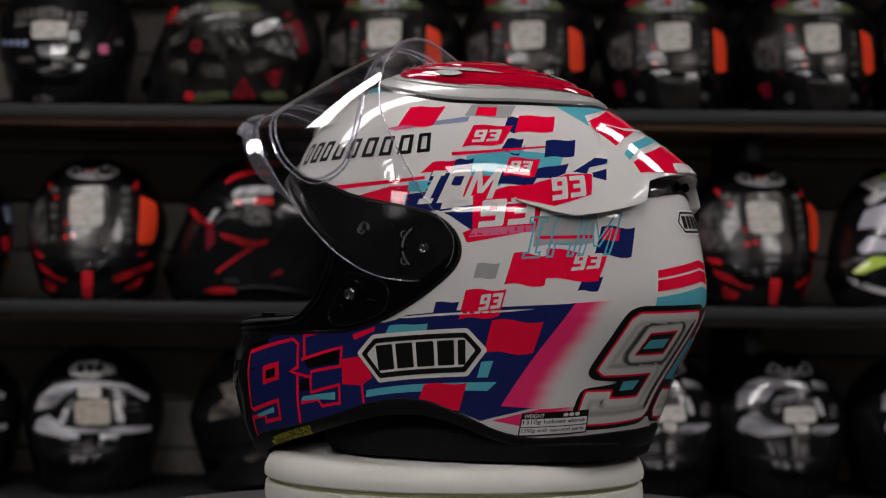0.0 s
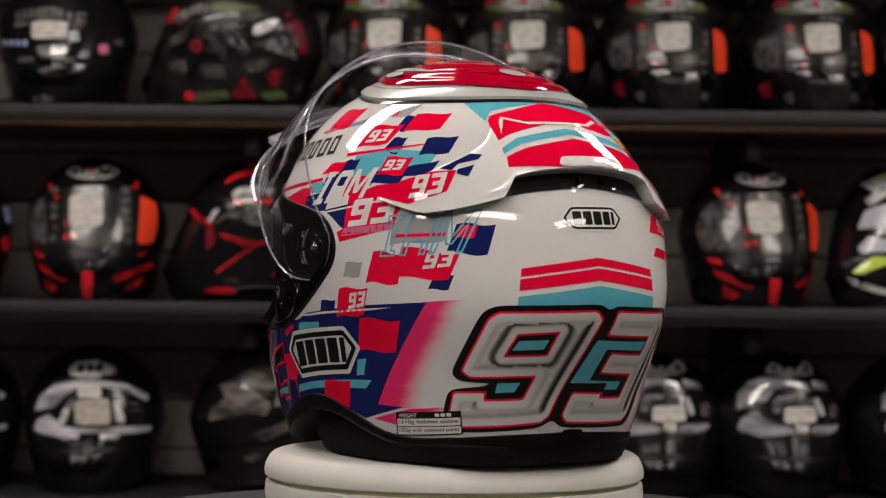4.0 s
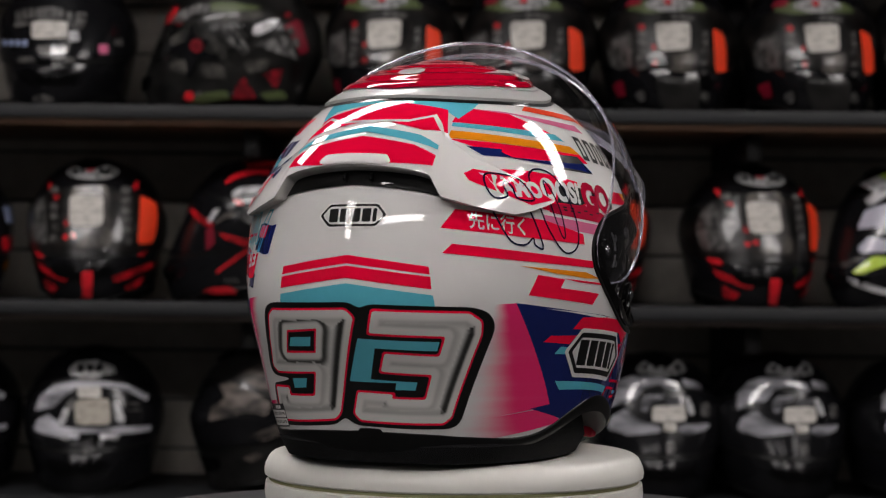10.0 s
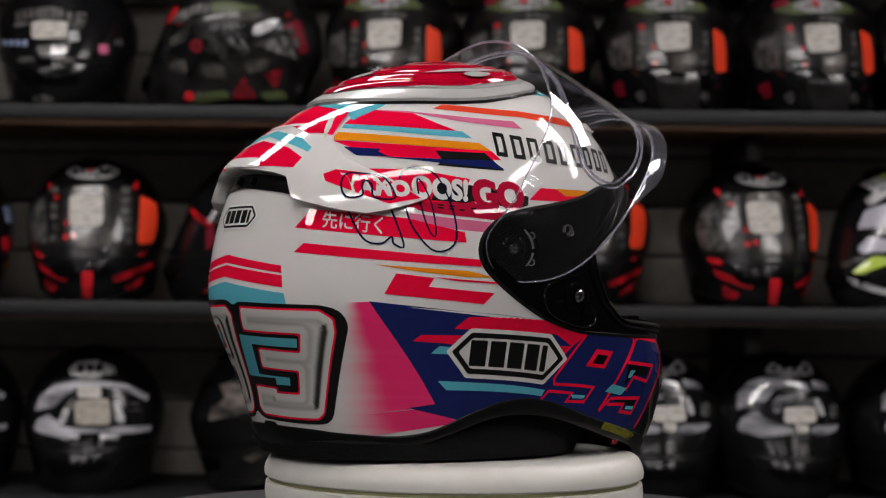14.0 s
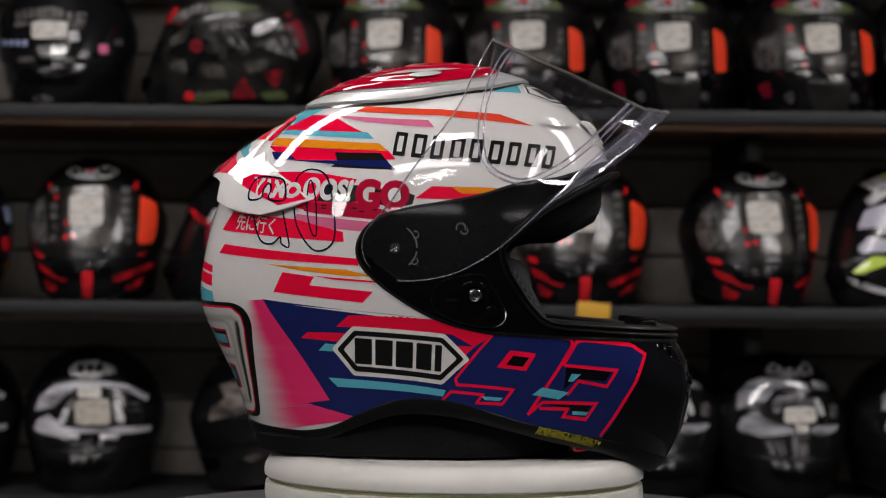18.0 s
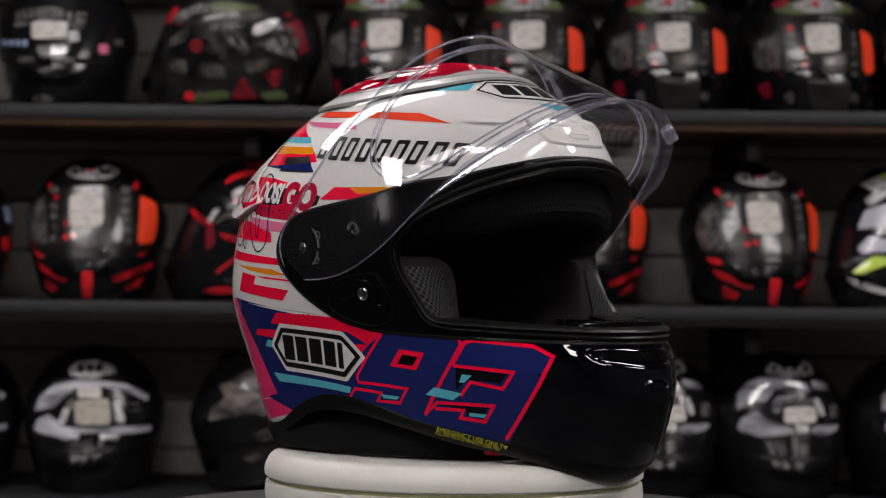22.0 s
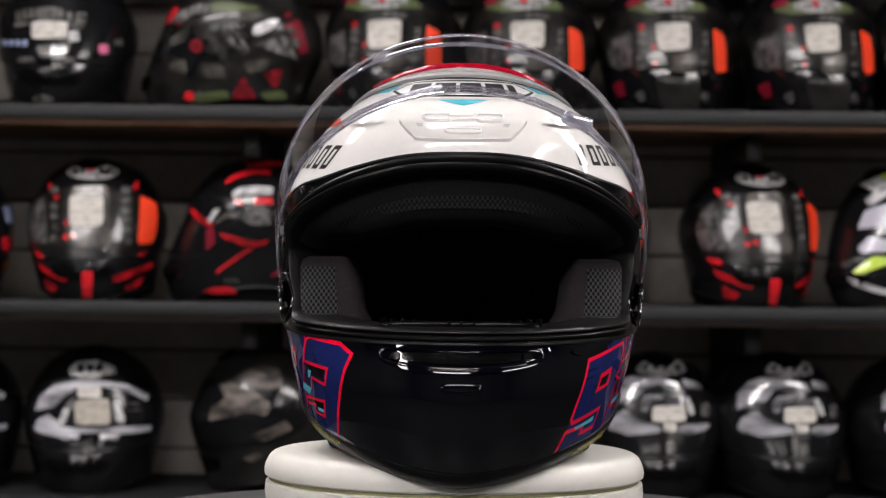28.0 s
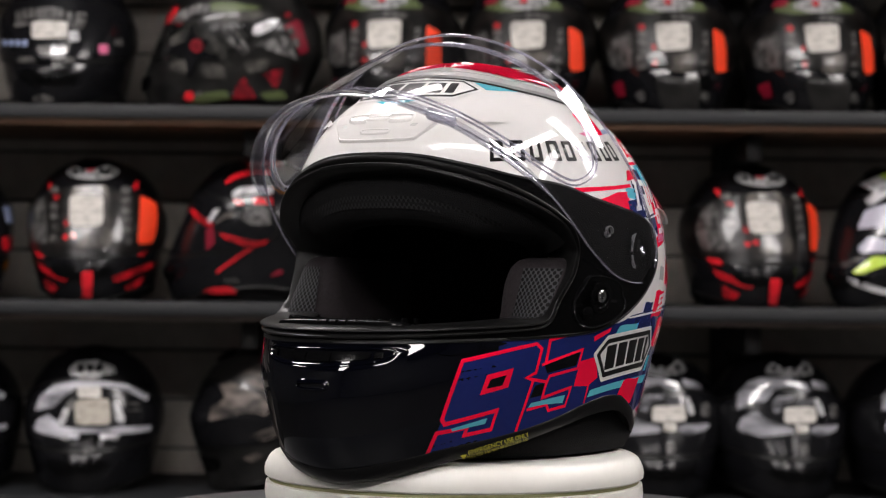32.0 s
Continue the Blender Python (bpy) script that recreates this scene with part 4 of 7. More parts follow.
mark(CAMO_MARKS, "vent_stud", stock_silver, [(-25.5, -32.5), (-26, -34), (-27.5, -35.5), (-29, -36.5), (-31, -37), (-33, -36.5), (-34, -35.5), (-34.5, -34), (-34, -32.5), (-32.5, -31), (-30.5, -30), (-28.5, -29.5), (-27, -30), (-26, -31)], 0.005)
mark(CAMO_MARKS, "vent_stud", stock_silver, [(17, -31), (17, -32.5), (16.5, -33.5), (15, -33.5), (13.5, -33.5), (12, -33), (10.5, -31.5), (10, -30.5), (10, -29), (11, -28), (12, -27.5), (13.5, -27.5), (15, -28.5), (16, -29.5)], 0.005)
mark(CAMO_MARKS, "chin_plate", matte_grey, [(-19.5, -21), (8.5, -20), (10.5, -39.5), (-13, -40)], 0.0045, "dark grey chin plate")
mark(CAMO_MARKS, "stud", stock_silver, [(14, -17.5), (13.5, -18.5), (13, -19), (12, -19), (11, -19), (10.5, -19), (10, -18.5), (10, -17.5), (10.5, -17), (11, -16.5), (12, -16.5), (13, -16.5), (13.5, -16.5), (14, -17)], 0.006)
# the pale swirls here are reflections painted onto the visor
GLOSS_MARKS = []
mark(GLOSS_MARKS, "badge", badge_print, [(-27.4, 45.9), (-24.7, 54.5), (-5.2, 62.4), (14.4, 63.3), (31.5, 56.8), (29.3, 48.3), (21.5, 44.1), (-4, 42.1)], 0.0045, "pale oval badge")
mark(GLOSS_MARKS, "badge_bar", gloss_black, [(-20, 47.5), (-15.2, 48.1), (-15.1, 52.7), (-19.7, 52.1)], 0.0055)
mark(GLOSS_MARKS, "badge_bar", gloss_black, [(-9.4, 47.6), (-4.4, 48.2), (-3.2, 52.8), (-8, 52.1)], 0.0055)
mark(GLOSS_MARKS, "badge_bar", gloss_black, [(1.6, 47.7), (6.9, 48.3), (9.4, 52.8), (4.1, 52.2)], 0.0055)
mark(GLOSS_MARKS, "badge_bar", gloss_black, [(13.2, 47.7), (19.4, 48.2), (23.8, 52.8), (17.3, 52.2)], 0.0055)
mark(GLOSS_MARKS, "mirror_film", dim_reflection, [(-47.7, 16), (-50, 29.3), (-41.7, 38.5), (-31.1, 41.9), (-1.3, 41.3), (14.4, 36.7), (14.6, 31.5), (7.6, 31.6), (-4.9, 35.4), (-17.4, 32.3), (-24, 22.5), (-35.4, 20.4)], 0.0042, "pale reflection painted on the visor")
mark(GLOSS_MARKS, "mirror_film", dim_reflection, [(18.4, 40.3), (37.3, 36.5), (39.4, 32), (19.3, 33.2)], 0.0042)
mark(GLOSS_MARKS, "mirror_film", dim_reflection, [(-18, 14.7), (-19, 22.6), (-13.6, 27.1), (-0.8, 27.3), (-1.2, 22.9), (-10.5, 21.9), (-10.6, 18.4), (-13.8, 13.5)], 0.0042)
mark(GLOSS_MARKS, "film_dab", dim_reflection, [(0.4, 24.6), (15.8, 25.4), (16.6, 20.1), (1.6, 19.3)], 0.0046)
mark(GLOSS_MARKS, "film_dab", stock_white, [(17.7, 26.2), (22.4, 24.4), (24.5, 12.5), (18.8, 11.7), (16.9, 19.2)], 0.005)
mark(GLOSS_MARKS, "price_card", card_white, [(-9.3, 18.4), (16.4, 19.2), (15.6, 7.2), (-9.8, 6.4)], 0.0052, "white price card")
mark(GLOSS_MARKS, "film_dab", card_white, [(-1.7, 5.7), (7.9, 6), (6.9, 0.1), (-1.4, 0.2)], 0.0052)
mark(GLOSS_MARKS, "mirror_film", dim_reflection, [(-44.9, 1.9), (-43.5, 8.8), (-30.3, 16.1), (-23.3, 9.5), (-11, 5.6), (-3.1, 3.2), (-3.8, -0.6), (-17, -2.3), (-26.8, -3.5), (-33.3, -1.5), (-41.7, -0.8)], 0.0042, "pale reflection painted on the visor")
mark(GLOSS_MARKS, "mirror_film", dim_reflection, [(7.9, 0.9), (12.2, 4.8), (39.9, 4.8), (32.6, 0.1), (15.3, -3)], 0.0042)
mark(GLOSS_MARKS, "film_mark", stock_silver, [(32.9, 21), (42.8, 20.7), (39.1, 9.9), (30.4, 11)], 0.0045)
mark(GLOSS_MARKS, "chin_stud", stock_silver, [(0.2, -6.7), (5.7, -6.7), (5.6, -13.6), (-0.5, -13.5)], 0.005)
LIME_MARKS = []
mark(LIME_MARKS, "white_panel", stock_white, [(-10, 44.5), (18.5, 56), (32, 53), (33, 38), (13, 25.5), (6, 30), (14, 37.5)], 0.0045, "white panel")
mark(LIME_MARKS, "white_panel", lavender_paint, [(5.5, 7.5), (8.5, 22), (27, 28), (35, 27), (35, 9.5), (22, 9)], 0.0045, "pale lavender panel")
mark(LIME_MARKS, "white_panel", lavender_paint, [(10, -5), (17, 2), (29.5, 0), (36.5, -0.5), (35.5, -8.5), (12, -9)], 0.0045, "pale lavender panel")
mark(LIME_MARKS, "white_patch", stock_white, [(22, 3), (29, 12.5), (35, 11.5), (33.5, 4)], 0.0055)
mark(LIME_MARKS, "lime_stripe", stock_lime, [(9, -19.5), (22, -11), (30, -12), (37.5, -13.5), (36.5, -17.5), (30.5, -17), (14.5, -21)], 0.005, "lime stripe")
mark(LIME_MARKS, "white_stripe", stock_white, [(7, -21.5), (30, -31.5), (36.5, -34.5), (35.5, -38), (30, -35.5), (7.5, -24.5)], 0.004, "white stripe")
mark(LIME_MARKS, "white_stripe", stock_silver, [(-1, -15.5), (14, -10.5), (15, -13), (2.5, -17.5)], 0.0045)
mark(LIME_MARKS, "lime_tip", stock_lime, [(8.5, 52.5), (18.5, 56), (27, 54.5), (22.5, 48.5)], 0.0052)

CAMO_LABEL = "black and olive full-face helmet with price card and orange tag"
RED_LABEL = "black full-face helmet with red stripes, price card and orange tag"
MIRROR_LABEL = "black full-face helmet with a silvery mirror visor and price card"
Z1, Z2, Z3 = 1.380 - DROP, 1.028 - DROP, 0.676 - DROP

shop_helmet(pose(-0.737, SHELF_Y, Z1, 0, 0, -92), gloss_black, dark_visor, "plain glossy black full-face helmet with a white price card", PLAIN_MARKS)
shop_helmet(pose(-0.430, SHELF_Y, Z1, 0, 0, 186), matte_grey, star_visor, "grey and olive helmet with a black star and red patches", STAR_MARKS)
camo = shop_helmet(pose(0.659, SHELF_Y, Z1, 0, 0, -82), gloss_black, film_visor, CAMO_LABEL, CAMO_MARKS)
for x, turn in ((-0.123, -88), (0.133, -86), (0.393, -84), (0.900, -80)):
    copy_thing(camo, pose(x, SHELF_Y, Z1, 0, 0, turn))
shop_helmet(pose(-0.965, SHELF_Y, Z2, 0, 0, -60), gloss_black, dark_visor, "dark helmet with blue, red and yellow patches", (
    ("blue_patch", slate_paint, rect(40, 6, 66, 20), 0.004, "blue patch"), ("red_patch", stock_red, rect(30, -14, 80, -4), 0.004, "red patch"), ("yellow_patch", orange_paint, rect(36, -28, 70, -22), 0.002, "yellow patch")))
stock = shop_helmet(pose(-0.677, SHELF_Y, Z2, 0, 0, -91), gloss_black, film_visor, RED_LABEL, RED_MARKS)
for x, turn in ((0.234, -96), (0.549, -87)):
    copy_thing(stock, pose(x, SHELF_Y, Z2, 0, 0, turn))
shop_helmet(pose(-0.385, SHELF_Y, Z2, 0, 0, 190), gloss_black, dark_visor, "black full-face helmet with sharp red flashes and a silver flash", FLASH_MARKS)
shop_helmet(pose(0.835, SHELF_Y, Z2, 0, 0, 215), gloss_black, dark_visor, "black and white full-face helmet with a lime stripe", LIME_MARKS)
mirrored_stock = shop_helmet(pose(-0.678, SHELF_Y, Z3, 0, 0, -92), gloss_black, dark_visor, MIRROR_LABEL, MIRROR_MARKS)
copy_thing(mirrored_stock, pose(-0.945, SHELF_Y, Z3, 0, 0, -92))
glossy_stock = shop_helmet(pose(0.603, SHELF_Y, Z3, 0, 0, -82), gloss_black, dark_visor, "glossy black full-face helmet with painted visor reflections and a white card", GLOSS_MARKS)
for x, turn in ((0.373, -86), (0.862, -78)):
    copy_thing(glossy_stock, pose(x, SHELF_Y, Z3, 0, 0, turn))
shop_helmet(pose(-0.365, SHELF_Y, Z3, 0, 0, 205), matte_grey, dark_visor, "matte dark grey full-face helmet with smoky pale streaks", SMOKE_MARKS, tuck=0.36)
shelf_card = root("shelf_card", pose(0.248, WALL_Y - 0.514, 1.022), "small yellow-orange price card on the shelf edge", "price card")
part("card", box(0.060, 0.002, 0.032, 0.0006, at=(-0.003, 0, -0.026), turn=pose(0, 0, 0, 0, 4, 0)), orange_card, shelf_card)


# ---- the helmet on the turntable ----
helmet = root("race_helmet", pose(0, 0, 0.95), "white full-face racing helmet with red graphics and raised clear visor", "helmet")
PORT_TOP = ((0, 29.9), (16, 29.2), (27, 27.2), (36, 25.0), (45, 22.2), (55, 18.2), (62.5, 13.8), (67.6, 9.2))
PORT = both(PORT_TOP + ((68.2, 6.6), (66.6, 1.5), (63.4, -3.4), (59.2, -9.0), (56.8, -11.1), (52.5, -11.8), (36, -11.9), (14, -11.7), (0, -11.6)))
PANEL = both(((0, 34.4), (18, 33.7), (36, 30.8), (50, 28), (64, 26.2), (76, 22.9), (88, 20.6), (96, 19.2), (104, 17), (109.5, 13), (111.8, 8), (110.5, 3), (105.5, -2), (99, -6.8), (92, -10.8), (86, -13.3), (78, -15.3), (70, -16), (53, -16), (36, -15.3), (14, -14.5), (0, -14.3)))
PAINT = ((0, -38.2), (15, -37.9), (30, -37.9), (42, -38.8), (56, -39), (66, -38.3), (76, -36.8), (85, -35.5), (93, -34.8), (101, -35.1), (113, -37.4), (125, -40.2), (135, -40.4), (147, -38.8), (163, -36.9), (180, -36.2))
TRIM = ((0, -43.3), (16, -42.3), (34, -41.8), (48, -42.6), (66, -41.8), (86, -39.9), (102, -39.4), (126, -43), (150, -43.4), (180, -42.2))
port_loop, panel_loop = smooth_loop(PORT, 5), smooth_loop(PANEL, 5)
hem = [(p, float(along(PAINT, p)) - 0.4) for p in np.arange(-180, 181, 3)]
wrapped("shell", flat_sheet([hem + [(180, 90), (-180, 90)], panel_loop], 1.8), white_paint, helmet, weld=True, label="glossy white painted outer shell")


def panel_depth(phi, theta):
    """Degrees inside the panel's outline, zero outside it."""
    phi = (np.atleast_1d(np.asarray(phi, float)) + 180) % 360 - 180
    theta = np.atleast_1d(np.asarray(theta, float))
    pts = np.array(panel_loop)
    near, odd = np.full(phi.shape, 99.0), np.zeros(phi.shape, bool)
    for (x0, y0), (x1, y1) in zip(pts, np.roll(pts, -1, 0)):
        s = np.clip(((phi - x0) * (x1 - x0) + (theta - y0) * (y1 - y0)) / max((x1 - x0) ** 2 + (y1 - y0) ** 2, 1e-9), 0, 1)
        near = np.minimum(near, np.hypot(phi - x0 - s * (x1 - x0), theta - y0 - s * (y1 - y0)))
        if y0 != y1:
            odd ^= ((y0 > theta) != (y1 > theta)) & (phi < (x1 - x0) * (theta - y0) / (y1 - y0) + x0)
    return np.where(odd, near, 0.0)


def dent(phi, theta):
    """How deep the visor's base panel lies below the outer shell."""
    s = np.clip((np.abs(phi) - 54) / 20, 0, 1)
    return 0.0040 * s * s * (3 - 2 * s) * np.clip((panel_depth(phi, theta) - 3.4) / 2.5, 0, 1)


def jamb_sink(phi, theta):
    """How far the sides of the eye opening lie below the outer shell."""
    a, b, c = (np.clip(v, 0, 1) for v in ((np.abs(phi) - 50) / 12, (15.5 - theta) / 8, (theta + 15) / 8))
    return 0.0088 * np.clip((92 - np.abs(phi)) / 22, 0, 1) * a * a * (3 - 2 * a) * b * b * (3 - 2 * b) * c * np.clip(panel_depth(phi, theta) / 3, 0, 1)


def grown(loop, by):
    """The loop moved outwards in its own plane."""
    pts = np.array(loop)
    t = np.roll(pts, -1, 0) - np.roll(pts, 1, 0)
    n = np.stack([t[:, 1], -t[:, 0]], 1)
    n /= np.linalg.norm(n, axis=1, keepdims=True)
    if ((pts - pts.mean(0)) * n).sum() < 0:
        n = -n
    return pts + by * n


def bead(name, loop, profile, mat, parent, label="", lift=0.0):
    """A strip of that profile (outward shift in degrees, height in metres) round a loop on the shell."""
    rings = []
    for shift, out in profile:
        pts = grown(loop, shift)
        rings.append([tuple(p) for p in shell(pts[:, 0], pts[:, 1], out + lift)])
    return part(name, loft(rings), mat, parent, label)


gasket_rings = []
for shift, out in ((4.3, -0.0045), (4.0, 0.0012), (3.6, 0.0032), (2.9, 0.0037), (2.3, 0.0030), (2.0, 0.0012), (1.6, 0.0012), (1.35, 0.0034), (0.9, 0.0046), (0.3, 0.0044), (-0.15, 0.0030), (-0.3, -0.002), (0.9, -0.012), (3.4, -0.030), (5.2, -0.034)):
    near, far = grown(port_loop, shift * 0.55), grown(port_loop, shift)
    wide = np.clip((np.array(port_loop)[:, 1:2] - 12) / 10, 0, 1)
    pts = near * (1 - wide) + far * wide
    gasket_rings.append([tuple(p) for p in shell(pts[:, 0], pts[:, 1], out - jamb_sink(pts[:, 0], pts[:, 1]))])
part("eyeport_gasket", loft(gasket_rings), black_rubber, helmet, "black rubber gasket round the eye opening")
wrapped("side_panel", flat_sheet([panel_loop, grown(port_loop, 1.0).tolist()], 2.2), black_plastic, helmet, out=lambda p, t: 0.0009 - np.maximum(dent(p, t), jamb_sink(p, t)), label="black visor base panel")
bead("panel_edge", panel_loop, ((0.6, 0.0001), (0.3, 0.0012), (-0.3, 0.0012), (-0.6, 0.0002), (-0.8, -0.0046)), black_rubber, helmet)
ring = np.arange(0, 360, 3)
rows = [shell(ring, along(PAINT, ring) * (1 - f) + along(TRIM, ring) * f, o) for f, o in ((0.0, -0.0008), (0.0, 0.0009), (0.06, 0.0014), (0.6, 0.0015), (0.9, 0.0008), (1.0, -0.003), (1.0, -0.02), (0.8, -0.034))]
part("edge_trim", loft([[tuple(p) for p in r] for r in rows]), black_rubber, helmet, "black rubber trim along the lower edge")
wrapped("hem_tab", flat_sheet([smooth_loop([(178.3, -37.4), (178.7, -35.7), (179.8, -35.3), (184.0, -35.3), (185.2, -35.7), (185.6, -37.4)], 3)], 1.5), black_rubber, helmet, out=0.0016, label="small black rubber notch tab")
inner_hem = [(p, float(along(TRIM, p)) + 1.0) for p in np.arange(-180, 181, 6)]
wrapped("liner", flat_sheet([inner_hem + [(180, 90), (-180, 90)], grown(port_loop, 4.6).tolist()], 6.0), liner_cloth, helmet, out=-0.032, weld=True, normals=False, label="black fabric liner")


def ring_at(a, b, z, cx=CX, n=2.4, count=56):
    pts = []
    for i in range(count):
        t = 2 * math.pi * i / count
        c, s = math.cos(t), math.sin(t)
        pts.append((cx + a * math.copysign(abs(c) ** (2 / n), c), b * math.copysign(abs(s) ** (2 / n), s), z))
    return pts


part("neck_roll", loft([ring_at(0.098, 0.084, 0.046, -0.026), ring_at(0.107, 0.096, 0.028, -0.027), ring_at(0.112, 0.098, 0.013, -0.028), ring_at(0.108, 0.092, 0.002, -0.028), ring_at(0.092, 0.078, 0.0005, -0.028), ring_at(0.080, 0.066, 0.012, -0.028), ring_at(0.078, 0.064, 0.05, -0.028)]), liner_cloth, helmet, "padded black neck roll")


def pillow(size, n=2.6, rings=14, count=28):
    """A padded block: a squared-off ball of that half size."""
    bm = bmesh.new()
    def power(v):
        return math.copysign(abs(v) ** (2 / n), v)
    rows_ = []
    for k in range(1, rings):
        e = math.pi * (k / rings - 0.5)
        rows_.append([bm.verts.new((size[0] * power(math.cos(e)) * power(math.cos(2 * math.pi * i / count)), size[1] * power(math.cos(e)) * power(math.sin(2 * math.pi * i / count)), size[2] * power(math.sin(e)))) for i in range(count)])
    for a, b in zip(rows_, rows_[1:]):
        for i in range(count):
            bm.faces.new((a[i], a[(i + 1) % count], b[(i + 1) % count], b[i]))
    bm.faces.new(rows_[0][::-1])
    bm.faces.new(rows_[-1])
    return bm


def moved(bm, m):
    bmesh.ops.transform(bm, matrix=m, verts=bm.verts)
    return bm


# cheek pad by height: outline's size, then its outer rim, fold and inner edge in millimetres, depth of the cheek
CHEEK = ((0.134, 0.80, (35, 109), (44, 87), (44, 78), 0), (0.132, 0.94, (35, 109.5), (45.5, 86), (45, 76), 0), (0.127, 1, (37, 109.5), (48.5, 85.5), (48, 74), 6), (0.118, 1, (42.5, 109), (51, 85), (50, 71), 12), (0.107, 1, (50, 108.6), (54, 84), (50, 69), 14), (0.098, 1, (55.5, 108), (57, 83), (50, 68), 14), (0.091, 1, (59, 107), (58, 82), (49, 65), 18), (0.076, 1, (62, 105), (60, 80), (46, 58), 22), (0.058, 0.96, (62, 103), (58, 79), (46, 58), 22))
for side in (-1, 1):
    pad_rings, skins = [], ([], [])
    for z, shrink, rim, fold, inner, deep in CHEEK:
        edge = [rim, fold, inner, (inner[0] - 30, inner[1] - 0.2 * deep), (-45, 74), (-45, 100), (0, 109)]
        line = np.array(smooth_loop(edge, 6)) + 0.0
        line = line.mean(0) + (line - line.mean(0)) * shrink
        pad_rings.append([(x / 1000, side * y / 1000, z) for x, y in line])
        for skin, out in zip(skins, (0.0, 0.0012)):
            front = line[:7] + np.array([out * 1000, -out * 300])
            skin.append([(x / 1000, side * y / 1000, z) for x, y in front])
    pad = part("cheek_pad", loft(pad_rings, cap=True), pad_cloth, helmet, "dark grey padded cheek pad")
    outer = skins[1][2:]
    lid = [[tuple(a * 0.4 + b * 0.6 for a, b in zip(p, q)) for p, q in zip(skins[0][2], skins[1][2])]]
    part("mesh_panel", loft(lid + outer, closed=False), mesh_cloth, pad, "perforated black mesh")
part("pull_tab", moved(pillow((0.0025, 0.007, 0.004), 4), Matrix.Translation(Vector(shell(-37.5, -42.6, -0.006))) @ pose(0, 0, 0, 0, 0, -36)), red_lens, helmet, "red emergency pull tab")
brow_span = np.arange(-66, 66.1, 3.0)
brow_rows = []
for drop, out in ((1.0, -0.010), (-2.0, -0.0125), (-6.0, -0.017), (-9.5, -0.024), (-10.5, -0.034), (-8.5, -0.044), (-2.0, -0.050)):
    ease = np.clip((68 - np.abs(brow_span)) / 30, 0.15, 1)
    brow_rows.append([tuple(p) for p in shell(brow_span, along(PORT_TOP, brow_span) + drop * ease, out)])
brow_pad = part("brow_pad", loft(brow_rows, closed=False), liner_cloth, helmet, "black padded forehead liner")
mesh_rows = []
for drop, out in ((-4.4, -0.0146), (-7.6, -0.0195)):
    taper = np.clip((46 - np.abs(brow_span[7:-7])) / 30, 0, 1) ** 0.6
    mesh_rows.append([tuple(p) for p in shell(brow_span[7:-7], along(PORT_TOP, brow_span[7:-7]) - 6.0 + (drop + 6.0) * taper, out)])
part("mesh_strip", loft(mesh_rows, closed=False), knit_cloth, brow_pad, "black perforated strip")
guard = part("breath_guard", moved(pillow((0.008, 0.052, 0.0045), 4.5), pose(0.131, 0, BASE - 0.0325)), black_plastic, helmet, "black breath guard")
for a in np.arange(-21, 22, 3.0):
    part("guard_fin", moved(pillow((0.0045, 0.0007, 0.0022), 5), Matrix.Translation(Vector(shell(a, -11.6, -0.015))) @ pose(0, 0, 0, 0, 0, a)), black_plastic, guard)
part("crown_pad", moved(pillow((0.075, 0.07, 0.03)), pose(-0.02, 0, BASE + 0.088)), liner_cloth, helmet)


# ---- visor, raised by 45 degrees about its hinges ----
PIVOT = Vector((-0.0305, 0, BASE + 0.018))
VISOR = both(((0, 34.2), (14, 33.2), (28, 31.4), (44, 28.2), (57.3, 24.4), (72, 22.3), (82.4, 21.0), (92, 19.2), (99, 18.6), (104.5, 17.6), (107.8, 14.5), (109.2, 10.1), (107.8, 4.2), (101.7, -2.3), (92.6, -8.1), (80.7, -11.2), (70, -11.6), (58.8, -11.2), (47, -10.9), (35, -11.0), (17.7, -10.6), (0, -10.0)))
visor_loop = smooth_loop(VISOR, 5)


def hinge_lift(phi, theta):
    """The visor stands off the shell in front and lies closer at the hinges."""
    return np.interp(np.abs(phi), (0, 45, 60, 75, 90, 110), (0.0085, 0.0082, 0.0062, 0.0032, 0.0015, 0.0008))


def to_hinge(ob):
    ob.data.transform(Matrix.Translation(-PIVOT))
    ob.matrix_basis = Matrix.Translation(PIVOT) @ pose(0, 0, 0, 0, -45, 0)
    return ob


visor = to_hinge(wrapped("visor", flat_sheet([visor_loop], 4.0), visor_clear, helmet, out=hinge_lift, label="raised clear plastic visor"))


def visor_bead(name, loop, profile, mat):
    rings = []
    for shift, out in profile:
        pts = grown(loop, shift)
        rings.append([tuple(p) for p in shell(pts[:, 0], pts[:, 1], out + hinge_lift(pts[:, 0], pts[:, 1]))])
    ob = part(name, loft(rings + [rings[0]]), mat, visor)
    ob.data.transform(Matrix.Translation(-PIVOT))
    return ob


visor_bead("visor_rim", visor_loop, ((0.10, -0.0009), (0.14, 0.0005), (0.03, 0.0009), (-0.14, 0.0008), (-0.20, 0.0003), (-0.16, -0.0009), (0.0, -0.0011)), visor_edge)
INSERT = both(((0, 29), (26, 27.5), (44, 23.5), (58, 17), (66, 8), (63, -2), (54, -6.2), (40, -7.5), (0, -6.5)))
visor_bead("insert_rim", smooth_loop(INSERT, 5), ((0.30, -0.0010), (0.30, -0.0024), (-0.05, -0.0026), (-0.10, -0.0012)), visor_edge)
visor_bead("insert_seal", grown(smooth_loop(INSERT, 5), -1.3).tolist(), ((0.20, -0.0014), (0.20, -0.0026), (-0.25, -0.0026), (-0.25, -0.0014)), visor_edge)
